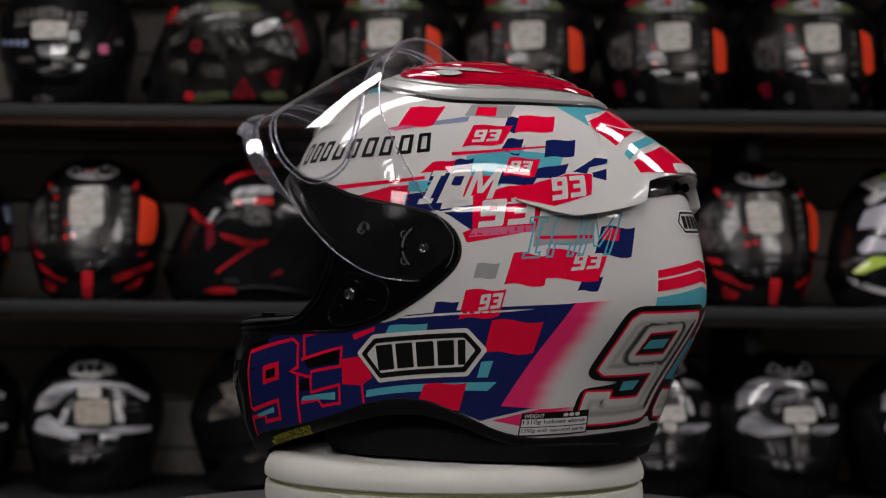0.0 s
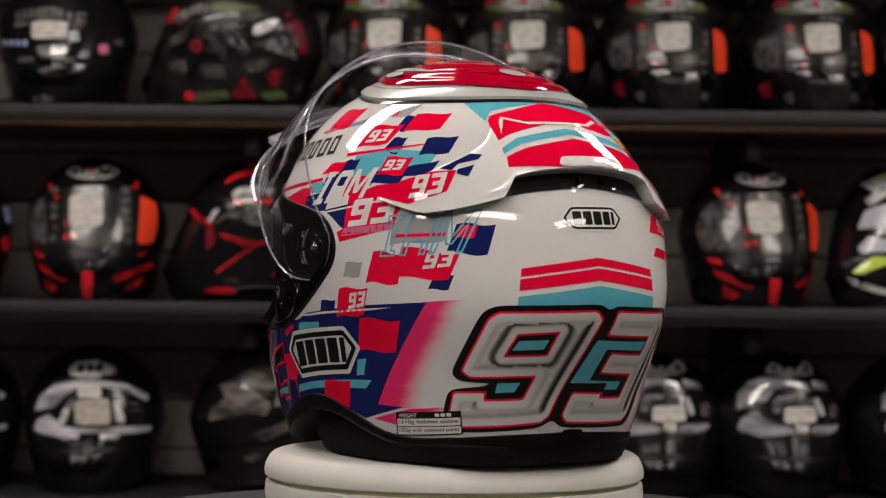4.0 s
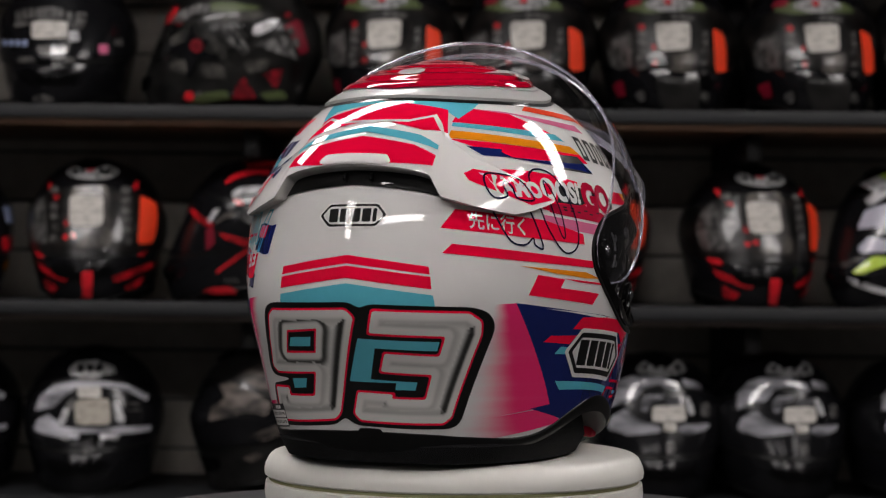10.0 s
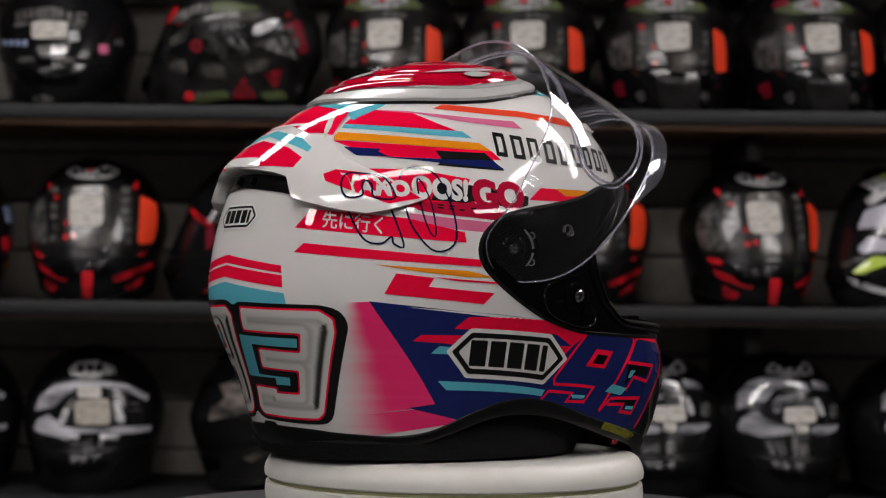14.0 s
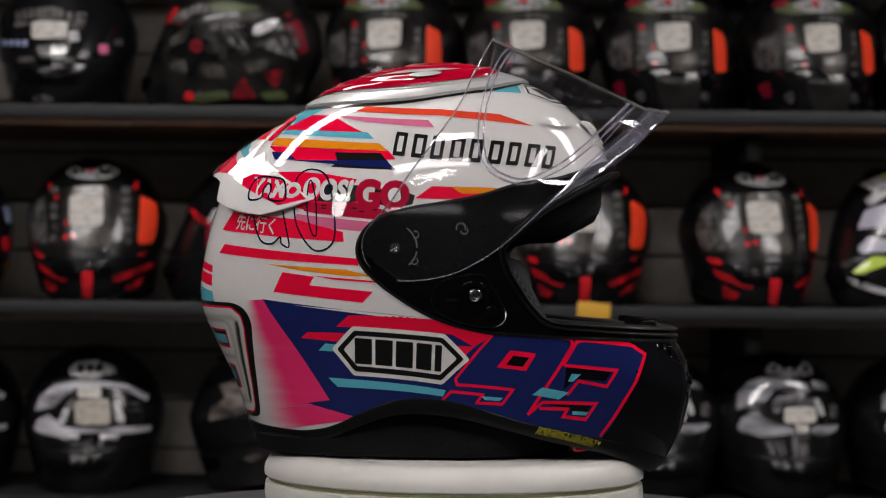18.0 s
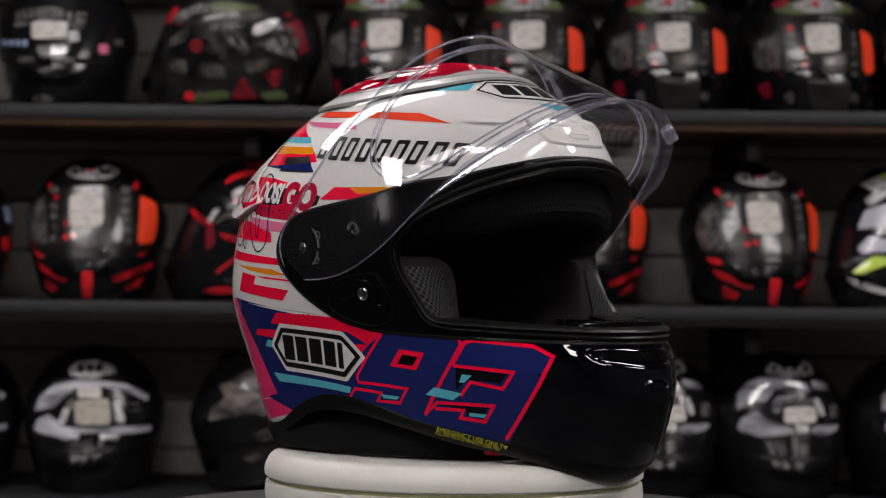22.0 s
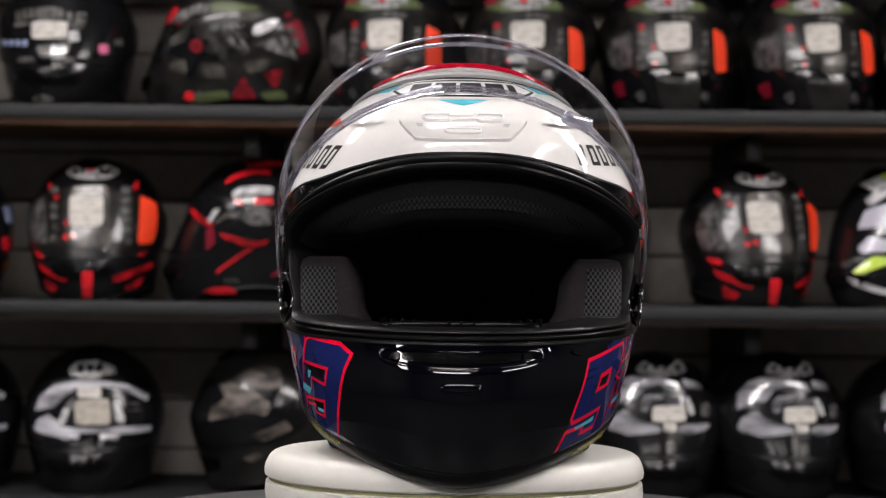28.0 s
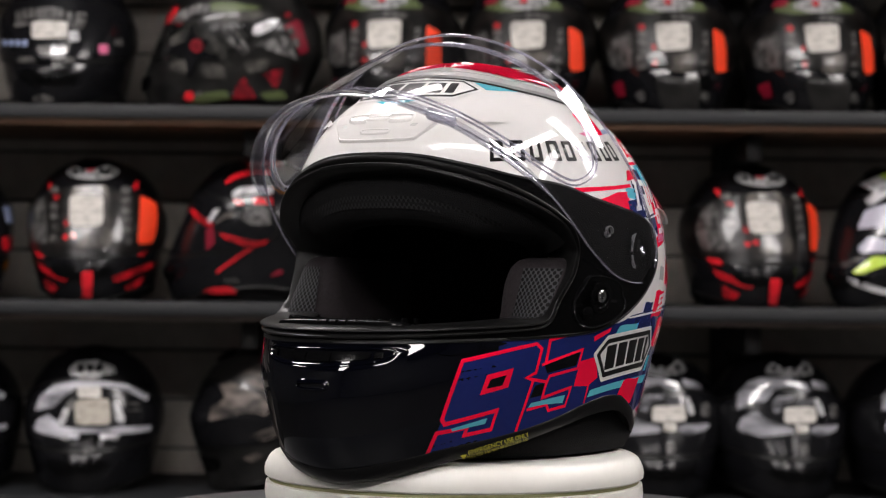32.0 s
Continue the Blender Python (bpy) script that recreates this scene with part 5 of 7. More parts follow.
lip_line = [(p, float(np.interp(abs(p), (0, 18, 35, 60), (-10.0, -10.6, -11.0, -11.2)))) for p in np.arange(-62, 63, 3.1)]
lip_rows = []
for shift, out in ((0.0, 0.0), (-1.2, 0.0012), (-2.2, 0.004), (-2.4, 0.0065), (-1.7, 0.0066), (-0.6, 0.0035), (1.2, 0.0016)):
    pts = np.array(lip_line)
    fall = np.clip((62 - np.abs(pts[:, 0])) / 14, 0.05, 1)
    lip_rows.append([tuple(p) for p in shell(pts[:, 0], pts[:, 1] + shift * fall, hinge_lift(pts[:, 0], pts[:, 1]) + out * fall)])
lip = part("lower_lip", loft(lip_rows, closed=False), visor_lip, visor, "thick clear lower rim")
lip.data.transform(Matrix.Translation(-PIVOT))
tab = part("lift_tab", moved(pillow((0.0045, 0.010, 0.0028), 7), Matrix.Translation(Vector(shell(26, -12.0, 0.0145)) - PIVOT) @ pose(0, 0, 0, 0, 15, 26)), visor_edge, visor)


# ---- hinges and screws ----
def stud(name, phi, theta, outline, mat, parent, out=0.0, label="", steps=32):
    """A turned knob standing on the shell."""
    n = Vector(shell_normals(np.array([phi]), np.array([theta]))[0])
    m = Matrix.Translation(Vector(shell(phi, theta, out))) @ n.to_track_quat("Z", "Y").to_matrix().to_4x4()
    return part(name, moved(lathe(outline, steps), m), mat, parent, label)


def hoop(name, s, phi, theta, size, turn, span, width, mat, parent, rise=0.0012, base=-0.0030):
    """A raised bent rib: an arc of that size (degrees of bearing), from turn over span degrees of its circle."""
    steps = max(int(abs(span) / 10), 4)
    ang = np.radians(np.linspace(turn, turn + span, steps + 1))
    rows_ = []
    for k, out in ((1 + width / size, base - 0.001), (1 + 0.5 * width / size, base + rise), (1 - 0.5 * width / size, base + rise), (1 - width / size, base - 0.001)):
        rows_.append([tuple(p) for p in shell(s * (phi + size * k * np.cos(ang)), theta + size * k * np.sin(ang) * 0.98, out)])
    return part(name, loft(rows_, closed=False), mat, parent)


# the pale grey colour stands in for glints on moulded hooks and arcs
pale_boss = material("pale_glint_boss", (0.15, 0.15, 0.155), 0.06, spec=1.0, coat=1.0, vary=0.05)
for s in (-1, 1):
    hinge = stud("hinge_plate", s * 101.4, 8.2, ((0.0215, 0.0), (0.0215, 0.0007), (0.0205, 0.0012), (0.0180, 0.0012), (0.0175, 0.0004), (0.0, 0.0004)), black_plastic, helmet, -0.0038, "round black visor hinge")
    stud("hinge_hub", s * 101.4, 8.2, ((0.0085, 0.0004), (0.0085, 0.0014), (0.0078, 0.0019), (0.0050, 0.0015), (0.0, 0.0015)), black_plastic, hinge, -0.0038)
    stud("hinge_screw", s * 101.4, 8.2, ((0.0036, 0.0010), (0.0036, 0.0022), (0.0029, 0.0029), (0.0016, 0.0024), (0.0014, 0.0014), (0.0, 0.0014)), dark_steel, hinge, -0.0038, label="small steel screw")
    for k in range(5):
        a = radians(36 + 72 * k)
        stud("screw_lobe", s * (101.4 + 0.62 * math.cos(a)), 8.2 + 0.62 * math.sin(a), ((0.0007, 0.0), (0.0007, 0.0028), (0.0003, 0.0032), (0.0, 0.0032)), steel, hinge, -0.0036, steps=8)
    hoop("hinge_arc", s, 101.4, 8.2, 6.6, 120, 60, 0.35, pale_boss, hinge)
    hoop("hinge_arc", s, 101.4, 8.2, 6.6, 190, 40, 0.35, pale_boss, hinge)
    hoop("hinge_arc", s, 101.4, 8.2, 4.4, 250, 130, 0.22, black_plastic, hinge, 0.0008)
    hoop("hook_loop", s, 103.7, 14.4, 1.2, 0, 360, 0.30, pale_boss, hinge, 0.0016)
    hoop("catch_loop", s, 95.3, 11.9, 0.95, 60, 250, 0.26, pale_boss, hinge, 0.0015)
    hoop("catch_loop", s, 95.5, 4.4, 1.0, 120, 200, 0.26, pale_boss, hinge, 0.0015)
    hoop("catch_heart", s, 82.1, 13.9, 1.35, -30, 250, 0.28, pale_boss, helmet, 0.0020)
    hoop("catch_heart", s, 81.1, 13.1, 1.0, 150, 210, 0.24, pale_boss, helmet, 0.0018)
    stud("hook", s * 108.6, 12.8, ((0.0046, 0.0), (0.0046, 0.0020), (0.0038, 0.0025), (0.0, 0.0025)), black_plastic, helmet, -0.0034)
    stud("catch_knob", s * 89.4, 15.6, ((0.0060, 0.0), (0.0060, 0.0016), (0.0052, 0.0021), (0.0030, 0.0021), (0.0026, 0.0014), (0.0, 0.0014)), black_plastic, helmet, -0.0034)
    plate_loop = smooth_loop([(s * a, b) for a, b in ((88.4, -1.8), (76.4, 0.8), (72.6, -2.6), (69.0, -8.0), (68.4, -11.4), (70.4, -13.6), (76, -14.3), (85, -12.2), (90.2, -8.4))], 4)
    wrapped("latch_plate", flat_sheet([plate_loop], 2.0), black_plastic, helmet, out=lambda p, t: 0.0021 - np.maximum(dent(p, t), jamb_sink(p, t)), label="raised black plate round the latch screw")
    plate_rings = []
    for shift, out in ((0.25, 0.0006), (0.22, 0.0020), (0.05, 0.0026), (-0.2, 0.0025), (-0.3, 0.0018)):
        pts = grown(plate_loop, shift)
        plate_rings.append([tuple(p) for p in shell(pts[:, 0], pts[:, 1], out - np.maximum(dent(pts[:, 0], pts[:, 1]), jamb_sink(pts[:, 0], pts[:, 1])))])
    part("plate_edge", loft(plate_rings), gloss_plastic, helmet)
    latch = stud("latch_base", s * 78.3, -5.8, ((0.0105, 0.0), (0.0105, 0.0014), (0.0096, 0.0019), (0.0070, 0.0019), (0.0064, 0.0009), (0.0, 0.0009)), black_plastic, helmet, -0.0022, "black latch plate")
    stud("latch_screw", s * 77.7, -5.2, ((0.0042, 0.0008), (0.0042, 0.0030), (0.0033, 0.0038), (0.0020, 0.0033), (0.0017, 0.0022), (0.0, 0.0022)), dark_steel, latch, -0.0022, label="steel button screw")
    hoop("latch_arc", s, 78.3, -5.8, 3.2, 200, 150, 0.30, gloss_plastic, latch, 0.0016)
    wrapped("latch_rail", flat_sheet([[(s * a, b) for a, b in ((86.5, -7.4), (81.0, -7.0), (81.0, -6.2), (86.5, -6.6))]], 1.2), gloss_plastic, latch, out=-0.0007)
    wrapped("panel_rib", flat_sheet([[(s * a, b) for a, b in ((98.5, -4.6), (88.0, -10.4), (88.4, -11.0), (99.0, -5.2))]], 1.5), gloss_plastic, helmet, out=-0.0008)
    wrapped("panel_rib", flat_sheet([[(s * a, b) for a, b in ((91.0, 16.8), (86.0, 18.4), (85.8, 17.7), (90.8, 16.1))]], 1.2), gloss_plastic, helmet, out=-0.0018)
    wrapped("panel_step", flat_sheet([[(s * a, b) for a, b in ((85.5, 19.0), (74.0, 20.6), (73.3, 6.5), (73.2, 6.3), (75.2, 19.2), (85.4, 17.8))]], 1.5), black_plastic, helmet, out=-0.0005)
    stud("small_stud", s * 72.8, -10.5, ((0.005, 0.0), (0.005, 0.0022), (0.004, 0.0028), (0.0, 0.0028)), black_plastic, helmet, -0.0026)
    hoop("stud_arc", s, 73.3, -10.8, 2.0, 200, 140, 0.22, gloss_plastic, helmet, 0.0014)

# ---- crown vent ----
GREY = ((0, 66.5), (18, 66.2), (33, 65.2), (49, 63.4), (62, 61.6), (70, 61), (86, 58.8), (106, 55.4), (115, 54.4), (132, 52.9), (153, 51), (180, 50.5))
RED = ((0, 78), (40, 71.5), (60, 67.8), (85, 65.6), (104, 62.5), (120, 60.6), (135, 59.2), (150, 57.8), (163, 56), (180, 54.2))


def crown(name, profile, mat, label, table):
    """Rings that step from the table's outline up over the crown."""
    rings = []
    for f, out in profile:
        edge = along(table, ring)
        theta = edge + f * (90 - edge)
        rings.append([tuple(p) for p in shell(ring, np.minimum(theta, 89.7), out)])
    return part(name, loft(rings), mat, helmet, label)


crown("vent_shadow_gap", ((-0.045, 0.0004), (-0.02, 0.0009), (0.02, 0.0009)), ink, "thin black joint round the crown vent", GREY)
crown("vent_surround", ((-0.012, 0.0006), (0.0, 0.0026), (0.05, 0.0032), (0.12, 0.0032), (0.125, 0.0026), (0.14, 0.0026), (0.145, 0.0034), (0.3, 0.0040), (0.5, 0.0042)), grey_trim, "pale grey vent surround", GREY)
crown("vent_cover", ((-0.02, 0.0040), (0.0, 0.0052), (0.05, 0.0060), (0.07, 0.0052), (0.12, 0.0054), (0.15, 0.0066), (0.22, 0.0064), (0.25, 0.0056), (0.30, 0.0062), (0.33, 0.0070), (0.36, 0.0063), (0.44, 0.0064), (0.47, 0.0072), (0.50, 0.0065), (0.66, 0.0068), (0.70, 0.0076), (0.74, 0.0069), (0.99, 0.0069)), red_lens, "glossy red crown vent cover", RED)
wrapped("vent_switch", flat_sheet([smooth_loop(oval(180.5, 64.5, 8, 3.4, 12))], 3), grey_trim, helmet, out=0.0069, normals=False, label="pale grey oval vent switch")

for s in (-1, 1):
    wrapped("vent_blade", flat_sheet([[(s * a, b) for a, b in ((136, 64.8), (117, 70.0), (90, 72.6), (74, 71.4), (91, 69.6), (118, 67.0))]], 3), grey_trim, helmet, out=0.0074, normals=False, label="pale grey vent blade")
    wrapped("vent_button", flat_sheet([smooth_loop([(s * a, b) for a, b in ((110, 65.4), (105, 67.6), (96, 68.4), (89, 67.6), (94, 65.4), (104, 64.0))], 3)], 3), grey_trim, helmet, out=0.0076, normals=False)

# ---- rear spoiler ----
SPOIL_TOP = ((0, 40.2), (10, 41.0), (18.4, 42.5), (20.4, 41.0), (21.8, 37.6), (23.8, 33.8), (29.5, 29.4), (36.3, 27.2), (43.5, 24.6), (48.8, 21.9), (52, 20.9), (53.4, 20.5))
SPOIL_LOW = ((0, 23.4), (8, 23.1), (14.5, 22.6), (18.2, 21.8), (19.6, 19.2), (20.8, 17.1), (26, 16.0), (32.5, 15.1), (39, 14.7), (44, 16.0), (49, 17.9), (52, 19.2), (53.4, 20.3))
SPOIL_OUT = ((0, 0.0125), (12, 0.0115), (20, 0.0095), (32, 0.0068), (40, 0.0055), (48, 0.0042), (52, 0.0030), (53.4, 0.0008))

SPOIL_MID = ((-0.02, 0), (0, 0), (0.02, 0.05), (0.06, 0.12), (0.25, 0.34), (0.5, 0.58), (0.75, 0.82), (0.93, 0.97), (1.1, 0.97))
SPOIL_WING = ((-0.02, 0), (0, 0), (0.03, 0.07), (0.5, 0.52), (1.0, 0.98), (1.1, 0.98))


def spoiler_rise(f, a):
    """The spoiler's height from its top edge (0) to its lower edge (1): a curved ramp in the middle, a flat one on the wings."""
    wing = np.clip((np.abs(a) - 22) / 7, 0, 1)
    wing = wing * wing * (3 - 2 * wing)
    return np.interp(f, *np.array(SPOIL_MID).T) * (1 - wing) + np.interp(f, *np.array(SPOIL_WING).T) * wing


back = np.concatenate([np.arange(-53.4, -21.5, 1.1), np.arange(-21.5, 21.6, 0.5), -np.arange(-53.4, -21.5, 1.1)[::-1]])


def tail(table, a):
    xs, ys = np.array(table).T
    return np.interp(np.abs(a), xs, ys)


spoiler_rows = []
for f in (0, 0.02, 0.06, 0.15, 0.25, 0.38, 0.5, 0.56, 0.6, 0.64, 0.7, 0.78, 0.86, 0.93, 0.97, 1.0):
    theta = tail(SPOIL_TOP, back) * (1 - f) + tail(SPOIL_LOW, back) * f
    spoiler_rows.append([tuple(p) for p in shell(180 + back, theta + (0.3 if f == 0 else 0), tail(SPOIL_OUT, back) * spoiler_rise(f, back) + (0.0006 if f else 0))])
edge = tail(SPOIL_OUT, back) * spoiler_rise(1.0, back)
for share, inset in ((0.72, 0.02), (0.68, 0.1), (-0.1, 0.6)):
    spoiler_rows.append([tuple(p) for p in shell(180 + back, tail(SPOIL_LOW, back) + inset, edge * share)])
part("spoiler", loft(spoiler_rows, closed=False), white_paint, helmet, "white rear spoiler with swept wing tips")
slot = []
for a in np.arange(-21.5, 21.6, 1.0):
    slot.append((180 + a, max(float(tail(SPOIL_LOW, a)) + 1.2, 20.6)))
for a in np.arange(21.5, -21.6, -1.0):
    slot.append((180 + a, float(np.interp(abs(a), (0, 9, 16, 21.5), (20.2, 19.6, 19.0, 18.0)))))
wrapped("exhaust_slot", flat_sheet([slot], 3.0), ink, helmet, out=0.0009, label="black exhaust slot under the spoiler")
for a in (-2, 4.5):
    part("slot_rib", moved(pillow((0.0025, 0.0012, 0.003), 3), Matrix.Translation(Vector(shell(180 + a, 21.6, 0.003))) @ pose(0, 0, 0, 0, -20, 180 + a)), black_plastic, helmet)
wrapped("spoiler_pad", flat_sheet([smooth_loop([(172.6, 23.5), (180, 23.6), (188.8, 23.5), (188.6, 25.4), (187.4, 26.0), (181, 26.1), (174.2, 26.0), (172.8, 25.4)], 3)], 2), white_paint, helmet, out=lambda p, t: 0.0018 + tail(SPOIL_OUT, p - 180) * spoiler_rise((tail(SPOIL_TOP, p - 180) - t) / (tail(SPOIL_TOP, p - 180) - tail(SPOIL_LOW, p - 180)), p - 180), normals=False, label="raised white pad on the spoiler")

# ---- front vents ----
wrapped("brow_vent", flat_sheet([smooth_loop(both(((0, 46.5), (14, 46.4), (22, 46.0), (23.5, 44.6), (17, 39.6), (14, 38.6), (0, 38.3))), 3)], 3), white_paint, helmet, out=lambda p, t: 0.0008 + 0.0026 * np.clip((t - 38.5) / 5, 0, 1), label="raised white brow vent", normals=False)
BROW = smooth_loop(both(((0, 46.5), (14, 46.4), (22, 46.0), (23.5, 44.6), (17, 39.6), (14, 38.6), (0, 38.3))), 3)
bead("brow_vent_edge", BROW, ((0.5, 0.0001), (0.25, 0.0011), (-0.05, 0.0015), (-0.35, 0.0010)), white_paint, helmet)
bead("vent_bar", smooth_loop(both(((0, 45.4), (4.5, 45.4), (5.2, 46.0), (13, 46.0), (14.5, 45.2), (13, 43.6), (5.6, 43.4), (4.8, 44.0), (0, 44.0))), 3), ((0.7, 0.0026), (0.2, 0.0038), (-0.4, 0.0041), (-0.9, 0.0033)), white_paint, helmet, "raised white bar on the brow vent")
wrapped("vent_notch", flat_sheet([rect(-3.2, 44.2, 3.2, 45.2)], 2), grey_trim, helmet, out=0.0038, normals=False)
bead("vent_step", smooth_loop(both(((0, 41.4), (5, 41.4), (6, 40.9), (5, 40.3), (0, 40.2))), 3), ((0.5, 0.0016), (0.1, 0.0024), (-0.2, 0.0024), (-0.4, 0.0018)), white_paint, helmet)
for s in (-1, 1):
    wrapped("vent_notch", flat_sheet([[(s * a, b) for a, b in ((16.0, 45.2), (19.0, 45.2), (15.5, 41.6), (13.6, 41.8))]], 1.5), grey_trim, helmet, out=0.0030, normals=False)
for s in (-1, 1):
    wrapped("brow_blister", flat_sheet([smooth_loop([(s * 30, 44.5), (s * 36, 46.5), (s * 46, 47), (s * 50, 45.5), (s * 42, 44)], 3)], 3), white_paint, helmet, out=lambda p, t: 0.0010 + 0.0014 * np.clip(1 - ((np.abs(p) - 40) / 11) ** 2, 0, 1), normals=False, label="small raised white blister")
VENT = smooth_loop(both(((0, -15.6), (14, -15.7), (17.0, -15.9), (18.2, -16.6), (16.4, -17.9), (8, -18.4), (0, -18.5))), 4)
chin_vent = bead("chin_vent", VENT, ((0.16, 0.0002), (0.10, 0.0014), (-0.12, 0.0015), (-0.30, 0.0004)), black_paint, helmet, "black chin vent with a glossy edge")
lip_rings = []
for shift, out in ((0.12, -0.0004), (0.16, 0.0012), (0.34, 0.0015), (1.2, 0.0011), (2.4, 0.0005), (3.4, 0.0), (3.8, -0.0006)):
    pts = grown(VENT, shift)
    lip_rings.append([tuple(p) for p in shell(pts[:, 0], np.minimum(pts[:, 1], -15.5 - 0.01 * shift), out)])
part("vent_lip", loft(lip_rings), black_paint, chin_vent, "glossy black lip under the vent")
wrapped("vent_slit", flat_sheet([smooth_loop(both(((0, -16.1), (11.5, -16.2), (13, -16.8), (11.5, -17.6), (0, -17.8))), 3)], 2.0), black_plastic, chin_vent, out=0.0008)
for s in (-1, 1):
    wrapped("vent_grille", flat_sheet([rect(s * 14.8 - 1.1, -17.4, s * 14.8 + 1.1, -16.2)], 1.2), black_plastic, chin_vent, out=0.0016)
    wrapped("vent_rib", flat_sheet([rect(s * 3.4 - 0.25, -17.7, s * 3.4 + 0.25, -16.2)], 1.2), black_plastic, chin_vent, out=0.0018)
fold = [(27.2, -16.8), (33, -15.8), (41, -15.9), (45, -16.6), (38, -17.6), (31, -18.0)]
wrapped("chin_crease", flat_sheet([smooth_loop(fold, 3)], 2.0), black_paint, helmet, out=0.0016, label="glossy crease beside the chin vent")
bead("chin_button", smooth_loop(both(((0, -21.1), (3.4, -21.2), (4.0, -21.8), (3.4, -22.4), (0, -22.5))), 3), ((0.35, 0.0002), (0.1, 0.0016), (-0.2, 0.0018), (-0.35, 0.0010)), black_paint, helmet, "glossy black chin button")
for ob in (visor, *visor.children_recursive):
    ob.visible_shadow = False


# ---- painted graphics on the helmet ----
laid = [0]


def spoiler_lift(phi, theta):
    """How far the spoiler's skin stands off the shell."""
    a = (np.asarray(phi) % 360) - 180
    top, low = tail(SPOIL_TOP, a), tail(SPOIL_LOW, a)
    f = (top - theta) / np.maximum(top - low, 0.01)
    out = tail(SPOIL_OUT, a) * spoiler_rise(f, a)
    return np.where(np.abs(a) <= 56, out, 0)


def lay(name, bm, mat, layer, on_spoiler=False, fade=None, label=""):
    """Lay flat paintwork on the helmet; higher layers cover lower ones."""
    laid[0] += 1
    out = 0.00008 + 0.00007 * layer + laid[0] * 0.6e-6 + (0.0012 if layer >= 9 else 0)
    lifted = lambda p, t: out + (0.0006 + spoiler_lift(p, t) if on_spoiler else 0.0) - (0.0 if layer >= 9 else 0.006 * np.clip((panel_depth(p, t) - 1.8) / 1.6, 0, 1))
    return wrapped(name, bm, mat, helmet, out=lifted, fade=fade, label=label)


def offset_loop(points, by):
    """The closed outline moved outwards (inwards below zero), its edges kept parallel."""
    pts = [np.array(p, float) for p in points]
    n = len(pts)
    area = sum(pts[i][0] * pts[(i + 1) % n][1] - pts[(i + 1) % n][0] * pts[i][1] for i in range(n))
    turn = 1 if area > 0 else -1
    moved_ = []
    for i in range(n):
        a, b, c = pts[i - 1], pts[i], pts[(i + 1) % n]
        d0, d1 = (b - a) / max(np.linalg.norm(b - a), 1e-6), (c - b) / max(np.linalg.norm(c - b), 1e-6)
        n0, n1 = turn * np.array((d0[1], -d0[0])), turn * np.array((d1[1], -d1[0]))
        m = n0 + n1
        m /= max(np.linalg.norm(m), 0.3)
        moved_.append(tuple(b + m * by / max(float(m @ n0), 0.45)))
    return moved_


def rounded(points, by, steps=3):
    """The outline with its corners cut round."""
    pts, out = [np.array(p, float) for p in points], []
    for i, b in enumerate(pts):
        a, c = pts[i - 1], pts[(i + 1) % len(pts)]
        la, lc = np.linalg.norm(a - b), np.linalg.norm(c - b)
        p, q = b + (a - b) * min(by / max(la, 1e-6), 0.45), b + (c - b) * min(by / max(lc, 1e-6), 0.45)
        for s in np.linspace(0, 1, steps + 1):
            out.append(tuple((1 - s) ** 2 * p + 2 * s * (1 - s) * b + s * s * q))
    return out


def patch(name, mat, layer, points, hole=None, on_spoiler=False):
    return lay(name, flat_sheet([points] + ([hole] if hole else []), 2.2), mat, layer, on_spoiler)


def flag(name, mat, layer, corners, on_spoiler=False, wave=0.05):
    """A waving flag between its corners: top left, top right, bottom right, bottom left."""
    if len(corners) != 4:
        return patch(name, mat, layer, corners, None, on_spoiler)
    tl, tr, br, bl = (np.array(c, float) for c in corners)
    up = (tl - bl + tr - br) / 2
    s = np.linspace(0, 1, 10)
    sway = np.sin(2 * math.pi * s) * wave
    line = [tuple(tl + (tr - tl) * k + up * w) for k, w in zip(s, sway)] + [tuple(br + (bl - br) * k + up * w) for k, w in zip(s, sway[::-1])]
    return lay(name, flat_sheet([line], 2.2), mat, layer, on_spoiler)


def fade(name, mat, layer, corners):
    """Airbrushed paint that thins out from the side between its first and last corner to the other side."""
    a, b, c, d = (np.array(p, float) for p in corners)
    n, bm = 18, bmesh.new()
    grid = [[bm.verts.new((*((a * (1 - x) + b * x) * (1 - y) + (d * (1 - x) + c * x) * y), 0)) for x in np.linspace(0, 1, n)] for y in np.linspace(0, 1, n)]
    for p, q in zip(grid, grid[1:]):
        for i in range(n - 1):
            bm.faces.new((p[i], p[i + 1], q[i + 1], q[i]))
    bm.normal_update()
    for f in bm.faces:
        if f.normal.z < 0:
            f.normal_flip()
    share = np.tile(np.linspace(-0.7, 1.12, n), n)
    return lay(name, bm, mat, layer, fade=lambda phi, theta: np.clip(share, 0, 1.3), label="pink airbrushed fade")


